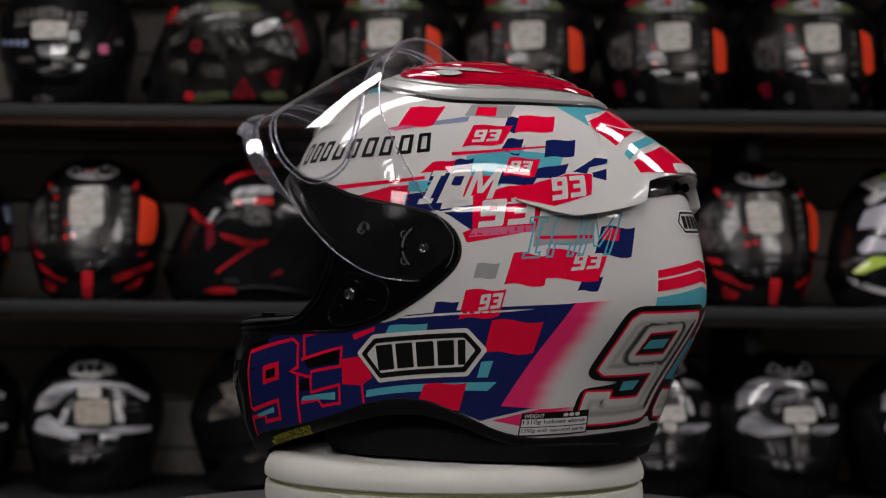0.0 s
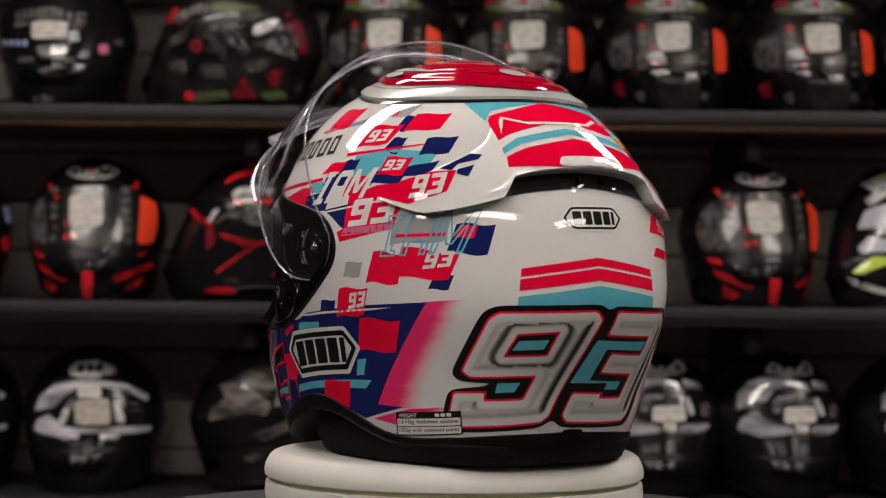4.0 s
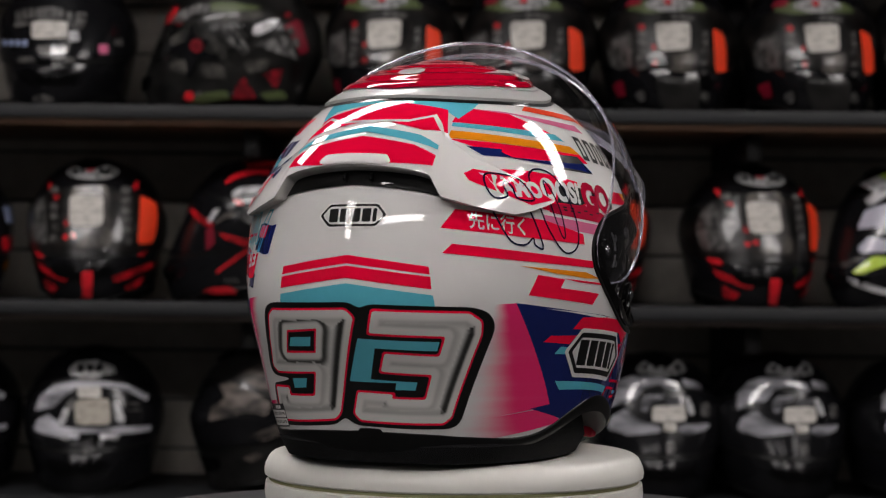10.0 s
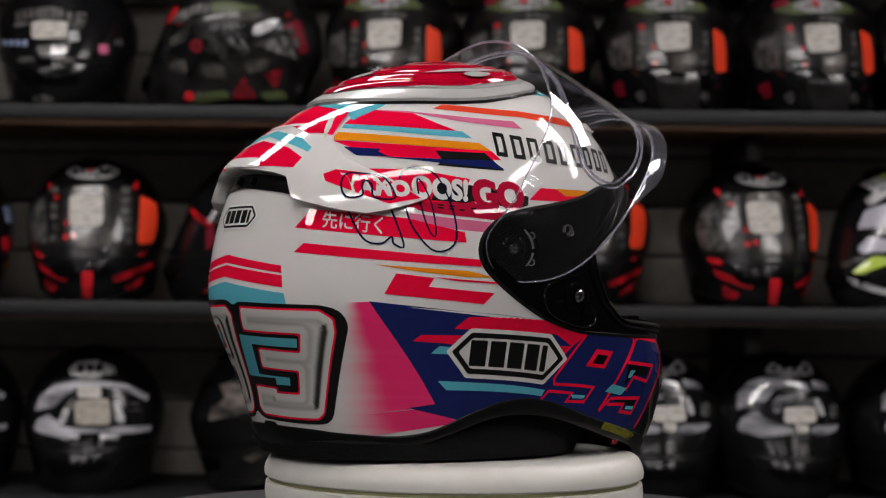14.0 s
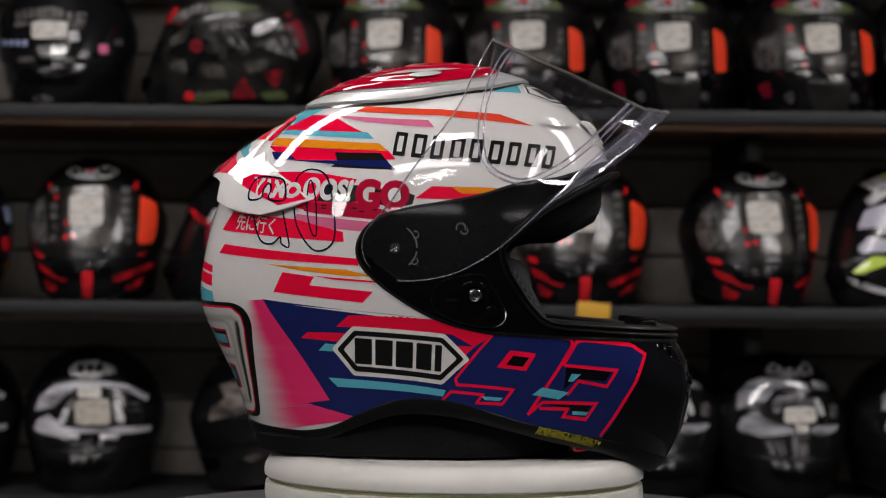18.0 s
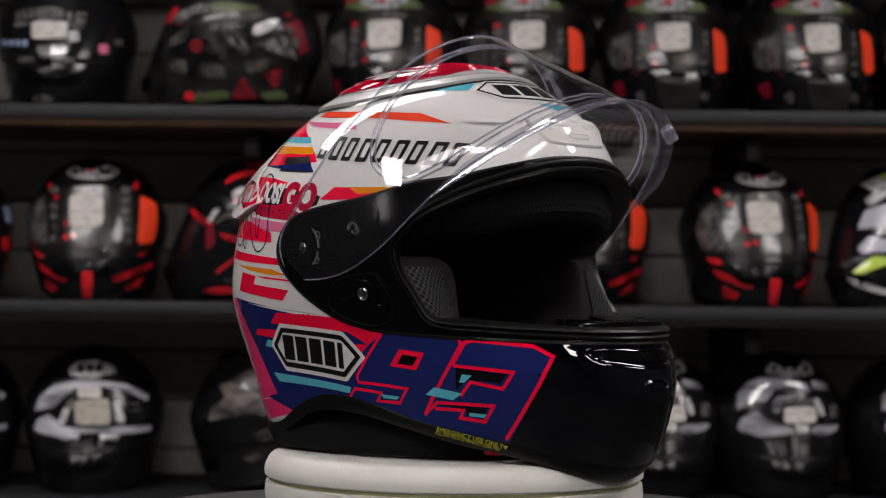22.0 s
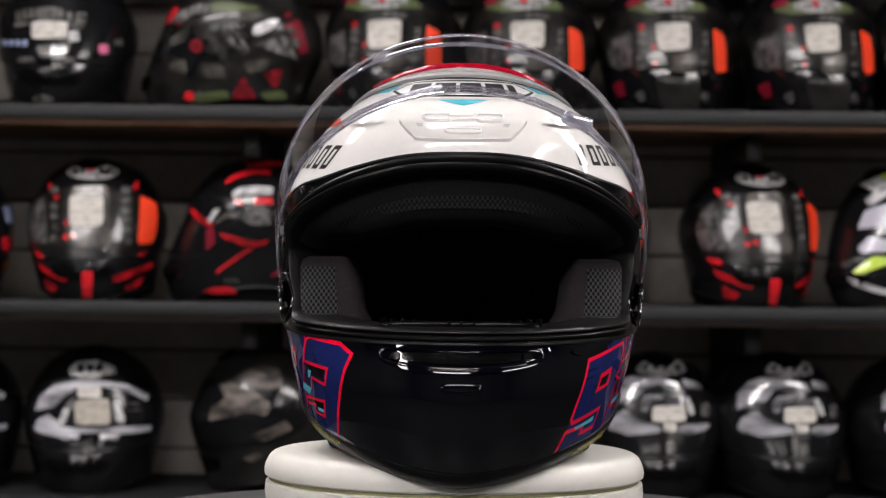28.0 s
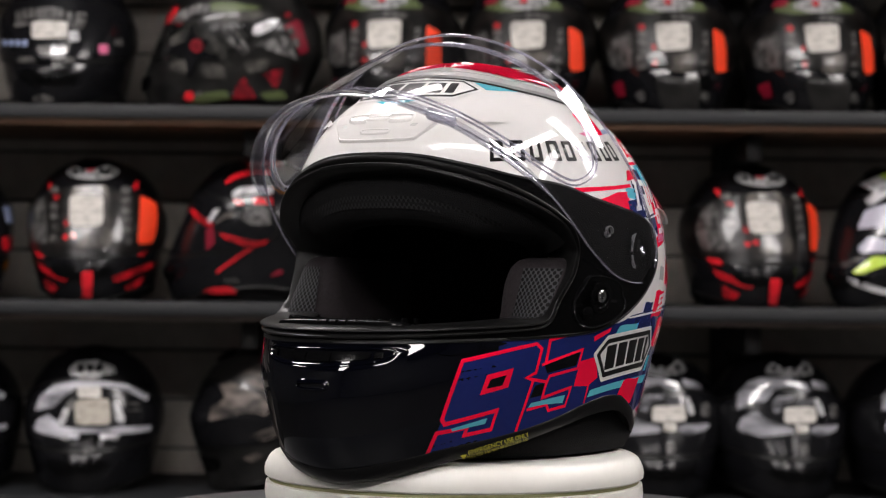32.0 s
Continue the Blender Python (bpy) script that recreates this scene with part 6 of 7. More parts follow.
def stroke(name, mat, layer, points, width=0.8, closed=False, on_spoiler=False):
    """A painted line of that width in degrees."""
    if closed:
        loop = smooth_loop(points, 4)
        return lay(name, flat_sheet([grown(loop, width / 2).tolist(), grown(loop, -width / 2).tolist()], 2.2), mat, layer, on_spoiler)
    pts = [np.array(p, float) for p in points]
    sides = []
    for i, p in enumerate(pts):
        d0 = pts[i] - pts[i - 1] if i else pts[1] - pts[0]
        d1 = pts[i + 1] - pts[i] if i + 1 < len(pts) else d0
        d0, d1 = d0 / np.linalg.norm(d0), d1 / np.linalg.norm(d1)
        n0, n1 = np.array((d0[1], -d0[0])), np.array((d1[1], -d1[0]))
        m = n0 + n1
        m /= max(np.linalg.norm(m), 0.3)
        sides.append((p + m * width / 2 / max(float(m @ n0), 0.5), p - m * width / 2 / max(float(m @ n0), 0.5)))
    bm = bmesh.new()
    vs = [(bm.verts.new((*a, 0)), bm.verts.new((*b, 0))) for a, b in sides]
    for (a, b), (c, d) in zip(vs, vs[1:]):
        bm.faces.new((a, c, d, b))
    for axis in (0, 1):
        lo, hi = min(v.co[axis] for v in bm.verts), max(v.co[axis] for v in bm.verts)
        for k in np.arange(lo + 3, hi, 2.2):
            co, no = [0, 0, 0], [0, 0, 0]
            co[axis], no[axis] = k, 1
            bmesh.ops.bisect_plane(bm, geom=bm.verts[:] + bm.edges[:] + bm.faces[:], dist=1e-5, plane_co=co, plane_no=no)
    bm.normal_update()
    for f in bm.faces:
        if f.normal.z < 0:
            f.normal_flip()
    return lay(name, bm, mat, layer)


def in_quad(points, corners):
    """Points of the unit square carried into the corners: top left, top right, bottom right, bottom left."""
    tl, tr, br, bl = (np.array(c, float) for c in corners)
    return [tuple(bl * (1 - x) * (1 - y) + br * x * (1 - y) + tr * x * y + tl * (1 - x) * y) for x, y in points]


NINE = ([(0.04, 0.40), (0.0, 0.46), (0.0, 0.94), (0.06, 1), (0.94, 1), (1, 0.94), (1, 0.06), (0.94, 0), (0, 0), (0, 0.22), (0.64, 0.22), (0.64, 0.40)], [(0.34, 0.60), (0.66, 0.60), (0.66, 0.80), (0.34, 0.80)])
THREE = ([(0, 1), (0.94, 1), (1, 0.94), (1, 0.06), (0.94, 0), (0, 0), (0, 0.22), (0.64, 0.22), (0.64, 0.40), (0.2, 0.40), (0.2, 0.60), (0.64, 0.60), (0.64, 0.78), (0, 0.78)], None)
BIG_I = ([(0, 0), (1, 0), (1, 0.16), (0.75, 0.16), (0.75, 0.84), (1, 0.84), (1, 1), (0, 1), (0, 0.84), (0.25, 0.84), (0.25, 0.16), (0, 0.16)], None)
BIG_A = ([(0, 0), (0.26, 0), (0.26, 0.3), (0.74, 0.3), (0.74, 0), (1, 0), (1, 0.86), (0.86, 1), (0.14, 1), (0, 0.86)], [(0.27, 0.5), (0.73, 0.5), (0.73, 0.8), (0.27, 0.8)])
BIG_M = ([(0, 0), (0.2, 0), (0.2, 0.68), (0.4, 0.2), (0.6, 0.2), (0.8, 0.68), (0.8, 0), (1, 0), (1, 1), (0.78, 1), (0.5, 0.42), (0.22, 1), (0, 1)], None)


def glyph(name, mat, layer, shape, x0, x1, corners, on_spoiler=False, outline=None, parent=None):
    loops = [[(x0 + (x1 - x0) * x, y) for x, y in loop] for loop in shape if loop]
    loops = [in_quad(loop, corners) for loop in loops]
    if outline:
        return lay(name, flat_sheet([loops[0], offset_loop(loops[0], -outline)], 4.0), mat, layer, on_spoiler)
    return lay(name, flat_sheet(loops, 2.2), mat, layer, on_spoiler)


def numbers(name, mat, layer, corners, on_spoiler=False):
    glyph("digit_nine", mat, layer, NINE, 0.0, 0.46, corners, on_spoiler)
    glyph("digit_three", mat, layer, THREE, 0.54, 1.0, corners, on_spoiler)


def slogan(name, mat, layer, corners, outline=None):
    for shape, x0, x1 in ((BIG_I, 0.0, 0.2), (BIG_A, 0.27, 0.58), (BIG_M, 0.62, 1.0)):
        glyph("letter", mat, layer, shape, x0, x1, corners, outline=outline)


def words(name, mat, layer, corners, body="", on_spoiler=False, heavy=0.012):
    """Lettering set between its corners."""
    font = bpy.data.curves.new(name, "FONT")
    font.body, font.resolution_u, font.offset = body, 4, heavy
    ob = new(name, font)
    me = bpy.data.meshes.new_from_object(ob.evaluated_get(bpy.context.evaluated_depsgraph_get()))
    bpy.data.objects.remove(ob)
    bm = bmesh.new()
    bm.from_mesh(me)
    bpy.data.meshes.remove(me)
    xs, ys = [v.co.x for v in bm.verts], [v.co.y for v in bm.verts]
    if not xs:
        bm.free()
        return None
    spots = in_quad([((v.co.x - min(xs)) / (max(xs) - min(xs)), (v.co.y - min(ys)) / (max(ys) - min(ys))) for v in bm.verts], corners)
    for v, (x, y) in zip(bm.verts, spots):
        v.co = (x, y, 0)
    bm.normal_update()
    for f in bm.faces:
        if f.normal.z < 0:
            f.normal_flip()
    return lay(name, bm, mat, layer, on_spoiler)


def bars(name, mat, layer, corners, widths=(1,), spread=0.22):
    """A row of plain upright bars."""
    gap = spread * sum(widths) / len(widths)
    total, x = sum(widths) + gap * (len(widths) - 1), 0.0
    for w in widths:
        q = [(x / total, 0), ((x + w) / total, 0), ((x + w) / total, 1), (x / total, 1)]
        lay("bar", flat_sheet([rounded(in_quad(q, corners), 0.35, 2)], 1.5), mat, layer)
        x += w + gap


def lettering(name, mat, layer, corners, count=9, stroke_=0.18):
    """A row of plain open boxes in place of lettering."""
    for k in range(count):
        x0, x1 = (k + 0.12) / count, (k + 0.78 + 0.06 * (k % 2)) / count
        sx, sy = (x1 - x0) * stroke_ * 1.6, stroke_
        outer, inner = rect(x0, 0, x1, 1), rect(x0 + sx, sy, x1 - sx, 1 - sy)
        lay("letter_box", flat_sheet([rounded(in_quad(outer, corners), 0.4, 2), in_quad(inner, corners)], 1.5), mat, layer)


def badge(name, mat, layer, points):
    """A six-sided white badge with a black line and five plain bars."""
    tall = max(p[1] for p in points) - min(p[1] for p in points)
    layer = max(layer + 1, 5)
    lay("badge_plate", flat_sheet([rounded(points, 0.8)], 1.5), sticker_white, layer, label="white six-sided badge")
    ring_ = offset_loop(points, -0.07 * tall)
    lay("badge_line", flat_sheet([rounded(ring_, 0.6), rounded(offset_loop(ring_, -0.085 * tall), 0.6)], 1.5), mat, layer + 2.5)
    quad = [points[1], points[2], points[4], points[5]]
    inner = in_quad([(0.02, 0.76), (0.98, 0.76), (0.98, 0.24), (0.02, 0.24)], quad)
    bars("bar", mat, layer + 2.5, inner, (10, 10, 10, 9, 4))


def speckle(name, mat, layer, corners, on_spoiler=False):
    """A loose row of small squares."""
    rng = random.Random(5)
    for k in range(12):
        x, y = (k % 6 + 0.2) / 6, (k // 6 + 0.15) / 2
        if rng.random() < 0.8:
            lay("speck", flat_sheet([in_quad(rect(x, y, x + 0.09, y + 0.3), corners)], 4.0), mat, layer, on_spoiler)


def weight_label(name, mat, layer, corners):
    lay("weight_label", flat_sheet([corners], 2.2), mat, layer, label="black and white weight label")
    for y0, y1, body in ((0.40, 0.72, "1310g helmet alone"), (0.06, 0.36, "1350g with optional parts")):
        cell = in_quad([(0.02, y1), (0.98, y1), (0.98, y0), (0.02, y0)], corners)
        lay("label_cell", flat_sheet([cell], 2.2), sticker_white, layer + 0.6)
        words("label_line", ink, layer + 1.2, in_quad([(0.04, y1 - 0.04), (0.95, y1 - 0.04), (0.95, y0 + 0.06), (0.04, y0 + 0.06)], corners), body)
    words("label_head", sticker_white, layer + 0.6, in_quad([(0.04, 0.94), (0.34, 0.94), (0.34, 0.77), (0.04, 0.77)], corners), "WEIGHT")
    bars("bar", sticker_white, layer + 0.6, in_quad([(0.62, 0.93), (0.86, 0.93), (0.86, 0.78), (0.62, 0.78)], corners), (2, 2, 2))


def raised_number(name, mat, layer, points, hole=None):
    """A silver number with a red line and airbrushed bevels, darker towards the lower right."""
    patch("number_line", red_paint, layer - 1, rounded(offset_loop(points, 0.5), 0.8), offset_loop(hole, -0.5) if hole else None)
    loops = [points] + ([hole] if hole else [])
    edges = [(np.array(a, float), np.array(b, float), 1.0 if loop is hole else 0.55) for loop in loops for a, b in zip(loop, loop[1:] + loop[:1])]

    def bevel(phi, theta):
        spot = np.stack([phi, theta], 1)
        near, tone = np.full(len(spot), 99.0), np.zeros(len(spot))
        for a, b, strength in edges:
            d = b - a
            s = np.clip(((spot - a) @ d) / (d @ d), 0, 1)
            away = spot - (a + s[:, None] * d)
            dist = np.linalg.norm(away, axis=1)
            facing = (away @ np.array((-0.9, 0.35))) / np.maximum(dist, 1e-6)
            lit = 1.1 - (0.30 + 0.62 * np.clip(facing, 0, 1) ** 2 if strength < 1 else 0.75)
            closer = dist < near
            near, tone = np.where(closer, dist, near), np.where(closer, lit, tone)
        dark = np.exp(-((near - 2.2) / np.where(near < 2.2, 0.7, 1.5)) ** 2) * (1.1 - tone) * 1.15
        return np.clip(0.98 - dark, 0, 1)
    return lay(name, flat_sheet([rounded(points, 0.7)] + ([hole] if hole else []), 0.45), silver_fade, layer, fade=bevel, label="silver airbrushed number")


lay("chin_black", flat_sheet([[(p, float(np.interp(abs(p), (0, 14, 36, 50), (-14.3, -14.6, -15.4, -16)))) for p in np.arange(50, -51, -4)] + [(p, float(along(PAINT, p)) - 0.6) for p in np.arange(-50, 51, 4)]], 1.5), black_paint, 1.5, label="glossy black chin front")

# left side: flags and numbers on white
flag("flag", red_paint, 2, [(87.6, 52.1), (104, 52.3), (100.3, 44.6), (86.1, 44.7)])
patch("stripe", rose_paint, 1.5, [(81.3, 43.9), (86.3, 44.9), (101.5, 47.1), (101, 45.2), (85.8, 43.1)])
patch("stripe", slate_paint, 1, [(99, 46.1), (114.4, 47.5), (113.5, 45.4), (99, 44.6)])
flag("flag", grey_paint, 1, [(115.3, 52.3), (133.4, 50.7), (129.2, 45.8), (112.2, 47.6)])
flag("flag", red_paint, 2, [(117.7, 50.9), (125.6, 50.6), (124.2, 46.9), (116.3, 47.4)])
flag("flag", navy_paint, 1, [(128.6, 46.1), (133.5, 45.7), (130.3, 40.1), (125.9, 41.2)])
flag("flag", red_paint, 2, [(132.9, 46.2), (146.3, 45.1), (142.5, 39.6), (129.5, 40.2)])
flag("flag", red_paint, 2, [(115.6, 43.8), (129.6, 42.8), (124.9, 36.9), (111.8, 36.7)])
numbers("number", white_paint, 3, [(116.6, 42.1), (125.6, 41.6), (123.6, 37.9), (115, 38)])
flag("flag", navy_paint, 1, [(126.9, 38.4), (132.1, 38), (129.5, 32.8), (123.9, 34.7)])
flag("flag", navy_paint, 2, [(138.9, 36.8), (148.8, 36.5), (146, 31.4), (136.9, 31.6)])
patch("field", cyan_paint, 1, [(113.3, 33.9), (131, 35.2), (132.2, 36.2), (131.1, 34.1), (142.9, 32), (140.4, 28.2), (125.6, 28), (113.5, 29.8)])
patch("line", red_paint, 2, [(108.5, 35.3), (138.3, 35.2), (138.2, 34.7), (108.6, 34.2)])
flag("flag", red_paint, 3, [(126.5, 32.4), (135.6, 31.3), (132.9, 26.2), (124.1, 27.1)])
numbers("number", white_paint, 4, [(127.1, 31.3), (133.4, 30.8), (131.9, 27.9), (125.6, 28.2)])
flag("flag", navy_paint, 2, [(133.3, 28.4), (143.6, 29.4), (140.9, 25.6), (132.1, 25.6)])
flag("flag", navy_paint, 1.5, [(123.2, 28.5), (134.1, 26.7), (132.1, 24), (122.1, 24.9)])
flag("flag", red_paint, 2, [(102.5, 32.4), (110.1, 32.7), (108.5, 29.3), (99, 29.2)])
flag("flag", navy_paint, 1.5, [(109.5, 32.6), (115.8, 33.1), (113.8, 24.8), (106.8, 25.1)])
flag("flag", navy_paint, 1, [(102.5, 29.2), (109, 29.3), (107.6, 22.6), (100.8, 22.8)])
flag("flag", cyan_paint, 1, [(95.5, 26.7), (104.8, 27.1), (103.2, 23.5), (95.6, 23.7)])
patch("flag", navy_paint, 1.2, [(94.6, 22.9), (107.5, 24.2), (106.1, 18.3), (98.6, 17.5), (94.5, 19.8)])
patch("flag", cyan_paint, 1.1, [(115.5, 32.8), (126.4, 28.9), (122.9, 24.2), (113.3, 24.8)])
flag("flag", red_paint, 1.3, [(113.8, 27.2), (123, 27.8), (120.7, 22), (112.5, 21.6)])
slogan("letters", white_paint, 4, [(103.2, 29.7), (124.4, 29.4), (120.7, 20.9), (99, 20)])
patch("line", red_paint, 1, [(62.3, 25.2), (100.5, 28.3), (100.6, 27.3), (70.6, 24.5)])
patch("field", red_paint, 1, [(80, 23), (89.5, 25.4), (96.2, 25.7), (96.1, 20.1), (92.2, 19.8), (76, 22.1)])
patch("field", red_paint, 1.6, [(115.4, 21.8), (125.2, 24.1), (134.4, 24.1), (141.5, 21.5), (133.5, 17.2), (131.7, 12), (113.8, 9.2), (112.5, 11.9), (115.2, 12.9)])
numbers("number", white_paint, 3, [(118.1, 20.5), (132.7, 20.8), (131.2, 13.8), (116.7, 13.1)])
patch("field", navy_paint, 1.1, [(105.3, 18.3), (116.1, 19.5), (115.2, 12.5), (113, 13.8), (109.5, 16.3)])
patch("field", rose_paint, 1.7, [(115.5, 12.9), (131.8, 13.4), (131.7, 11.7), (114.3, 10.7)])
patch("line", white_paint, 3.2, [(103.8, 17.7), (133.9, 20.4), (133.8, 20), (104, 17.2)])

# left side: outlined slogan and its fields
flag("field", grey_paint, 1, [(131.9, 15.3), (147.6, 15.4), (145.9, 8.5), (131, 7.7)])
patch("stripe", red_paint, 1.5, [(132.4, 10.5), (146.5, 10.4), (146, 9.6), (131.7, 9.7)])
flag("flag", navy_paint, 2, [(148.5, 12.3), (157.6, 11.9), (155.6, 5), (146.1, 5.5)])
flag("flag", red_paint, 3, [(149.2, 11.9), (153.5, 11.9), (152.6, 8.9), (148.1, 9)])
slogan("letters", cyan_paint, 5, [(130.5, 15.5), (154.8, 15.7), (149.9, 5.5), (128.1, 4.8)], outline=0.45)
flag("flag", red_paint, 2, [(126.1, 6.3), (135.1, 5.6), (133.8, -2), (123.7, -1.9)])
flag("flag", red_paint, 2.2, [(134.4, 7.3), (149.3, 5.2), (146.8, -0.7), (133, -0.3)])
numbers("number", white_paint, 3.2, [(141.6, 5.8), (148.2, 6), (147.1, 2.4), (140.2, 1.7)])
flag("flag", grey_paint, 2, [(116.6, 3.6), (122.6, 3.7), (121.5, -0.3), (115.6, -0.4)])
flag("flag", navy_paint, 1, [(143.2, 0.1), (148.1, 0.4), (146.8, -3.1), (141.8, -3.1)])
flag("flag", red_paint, 3, [(113.6, -3.7), (124.4, -3.1), (122.6, -10.4), (111.6, -11.9)])
numbers("number", white_paint, 4, [(117.9, -4.8), (123.7, -4), (122.8, -8.1), (117, -9.2)])
flag("flag", navy_paint, 1, [(105.1, -7.2), (111.8, -6.9), (110.8, -10.1), (104.1, -10.7)])

# left side: navy field, flags and airbrushed fade
patch("field", navy_paint, 2, [(92.3, -12.7), (96.1, -11.2), (123.5, -7.8), (141.4, -6.2), (124.5, -34), (133.4, -33.5), (118.5, -38.4), (112.2, -37.1), (98, -36.1), (85.6, -36.2), (76.8, -37), (86.5, -39.5), (65.5, -41.3), (47.8, -41.5), (33.6, -40.9), (23, -40), (27.2, -33.9), (28.6, -31.3), (33.5, -19.5), (54.2, -17.7), (64.4, -15.1), (89, -13.5)])
patch("line", white_paint, 3, [(92.5, -12), (103.1, -10.7), (124.9, -8.6), (131.8, -8), (124.9, -9.1), (96, -12.1)])
flag("flag", red_paint, 3.4, [(120.9, -11.6), (134.1, -11.2), (132.2, -19.6), (119, -20.7)])
flag("flag", red_paint, 3.7, [(100.5, -30.8), (114.2, -29.2), (111.8, -36.7), (98.5, -34.8)])
patch("field", red_paint, 3, [(72.1, -24.2), (79.8, -23.4), (82.6, -29.5), (78, -31.6), (70.8, -31)])
patch("field", red_paint, 3, [(77, -17.2), (85.5, -14.8), (85, -16.2), (77.6, -18.8)])
patch("stripe", cyan_paint, 3, [(79.8, -32.9), (122.9, -28.1), (120.4, -30.6), (79, -34.8)])
flag("flag", cyan_paint, 3, [(90.3, -14.4), (102.5, -13.5), (102, -16.4), (88.5, -17.1)])
patch("flag", cyan_paint, 3, [(118.3, -23.2), (121.7, -22.6), (120.3, -27.1), (117.2, -27.5)])
fade("fade_field", pink_fade, 1, [(140.3, -6.2), (152.2, -5), (140.2, -33), (123.4, -34.7)])
fade("fade_field", pink_fade, 1.2, [(135.6, -33.5), (149.5, -31.3), (151.5, -38.7), (122.1, -37.9)])

# left chin: navy number with red outline
stroke("outline", red_paint, 4, [(24.4, -38.6), (27.2, -33.9), (34.8, -34.4), (34, -36), (41.4, -36.5), (42.9, -32.3), (29.2, -32.4), (28.6, -31.3), (33.5, -19.5), (54.2, -17.7), (56, -19.2), (54.5, -25.2), (51.5, -26), (53.9, -26.9), (49.5, -39)], width=0.9)
patch("hole", red_paint, 4, [(37.9, -27.8), (39.7, -23.4), (47.2, -22.9), (45.8, -27.4)], hole=[(39.7, -26.6), (40.7, -24.6), (45.1, -24.3), (44.1, -26.6)])
patch("slot", black_paint, 4, [(39.7, -26.6), (40.7, -24.6), (45.1, -24.3), (44.1, -26.6)])
stroke("outline", red_paint, 4, [(56.4, -23.4), (72.6, -20.8), (71.2, -26.1), (59.6, -26.8), (58.4, -29.7)], width=0.8)
stroke("outline", red_paint, 4, [(53.9, -26.9), (58.8, -28.2), (57.8, -32.2), (69.5, -31.1), (68.3, -35.9), (61, -36), (59.9, -34.2), (52.5, -34.3)], width=0.8)
stroke("outline", red_paint, 4, [(78.3, -30.7), (77.8, -36.3)], width=0.8)
stroke("outline", red_paint, 4, [(57.8, -23.2), (58.8, -17.1), (67.7, -15.7)], width=1.0)
patch("slot", black_paint, 3.5, [(57.2, -23.3), (71.5, -21.4), (70.5, -25.2), (58.6, -25.9)])
patch("slot", black_paint, 3.5, [(54.7, -28.5), (58.2, -28.4), (57.4, -31.5), (53.3, -31.5)])
patch("dash", cyan_paint, 4.5, [(30.7, -33.7), (40.2, -33.5), (39.6, -34.7), (31, -34.3)])
patch("dash", cyan_paint, 4.5, [(52.9, -33.8), (53.9, -32.8), (67.4, -32.9), (66.8, -34.9), (59.2, -34.1)])

# back: chevrons
patch("chevron", red_paint, 2, [(162.9, 1.9), (180.6, 4.4), (198.4, 2.1), (198.7, 0.4), (180.6, 2.6), (162.7, 0.1)])
patch("chevron", red_paint, 2, [(162.6, -0.4), (180.6, 2.1), (198.8, -0.1), (199.1, -2.8), (180.6, -0.5), (162.4, -2.9)])
patch("chevron", cyan_paint, 2, [(162.3, -4.2), (180.7, -1.6), (199.4, -4.1), (199.9, -6.6), (161.9, -6.9)])

# back: large silver number
patch("number_edge", ink, 3, rounded([(153.7, -9.3), (155.2, -7.3), (158.1, -6.2), (181.3, -5.5), (183.6, -6.9), (185.6, -5.9), (208.8, -6.9), (212.8, -8.3), (214.6, -11.8), (206.7, -34.7), (204.1, -36), (177.7, -35), (175, -33.1), (171.9, -35), (144, -37.8), (146.6, -27.5), (155.7, -25.8), (157.6, -25), (149.3, -25.1), (147.3, -23.3)], 2.2))
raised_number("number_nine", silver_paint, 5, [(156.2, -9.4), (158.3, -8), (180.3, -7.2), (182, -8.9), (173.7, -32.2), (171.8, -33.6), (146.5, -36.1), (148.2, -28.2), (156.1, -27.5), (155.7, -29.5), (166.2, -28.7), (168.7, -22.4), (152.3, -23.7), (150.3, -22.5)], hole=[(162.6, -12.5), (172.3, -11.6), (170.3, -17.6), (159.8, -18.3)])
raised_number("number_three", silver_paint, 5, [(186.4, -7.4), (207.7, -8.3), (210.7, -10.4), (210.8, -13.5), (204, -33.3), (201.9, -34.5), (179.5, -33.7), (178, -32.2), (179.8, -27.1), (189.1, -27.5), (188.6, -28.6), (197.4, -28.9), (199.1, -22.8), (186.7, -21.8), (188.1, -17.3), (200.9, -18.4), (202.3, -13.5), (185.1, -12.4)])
patch("hole_fill", cyan_paint, 4, [(163.2, -14.2), (170, -13.7), (169.1, -16), (161.8, -16.5)])
patch("hole_fill", cyan_paint, 4, [(159.1, -24.9), (164.8, -24.4), (163.6, -26.8), (158.7, -27.3)])
patch("hole_fill", cyan_paint, 4, [(182.3, -13.7), (200.9, -14.8), (200.3, -17), (186, -16), (183.8, -23.8), (195.4, -24.6), (194.8, -26.6), (189.8, -26.4), (190.2, -24.7), (178.1, -24.4)])

# back: fades, badge and weight label
fade("fade_field", pink_fade, 1.6, [(220.3, -6.3), (213.1, -6.4), (203.8, -34.3), (236.7, -34.2)])
fade("fade_field", pink_fade, 1.5, [(233.2, -34.5), (204.7, -34.1), (201.7, -39.5), (244.1, -39.3)])
badge("badge", ink, 2, [(172.1, 13), (174.8, 16), (186.9, 16.2), (189.4, 13.3), (186.7, 10.3), (175.1, 10.1)])
weight_label("label", ink, 6, [(130.8, -34.9), (150.1, -32.1), (150.8, -37.5), (130.2, -40.7)])

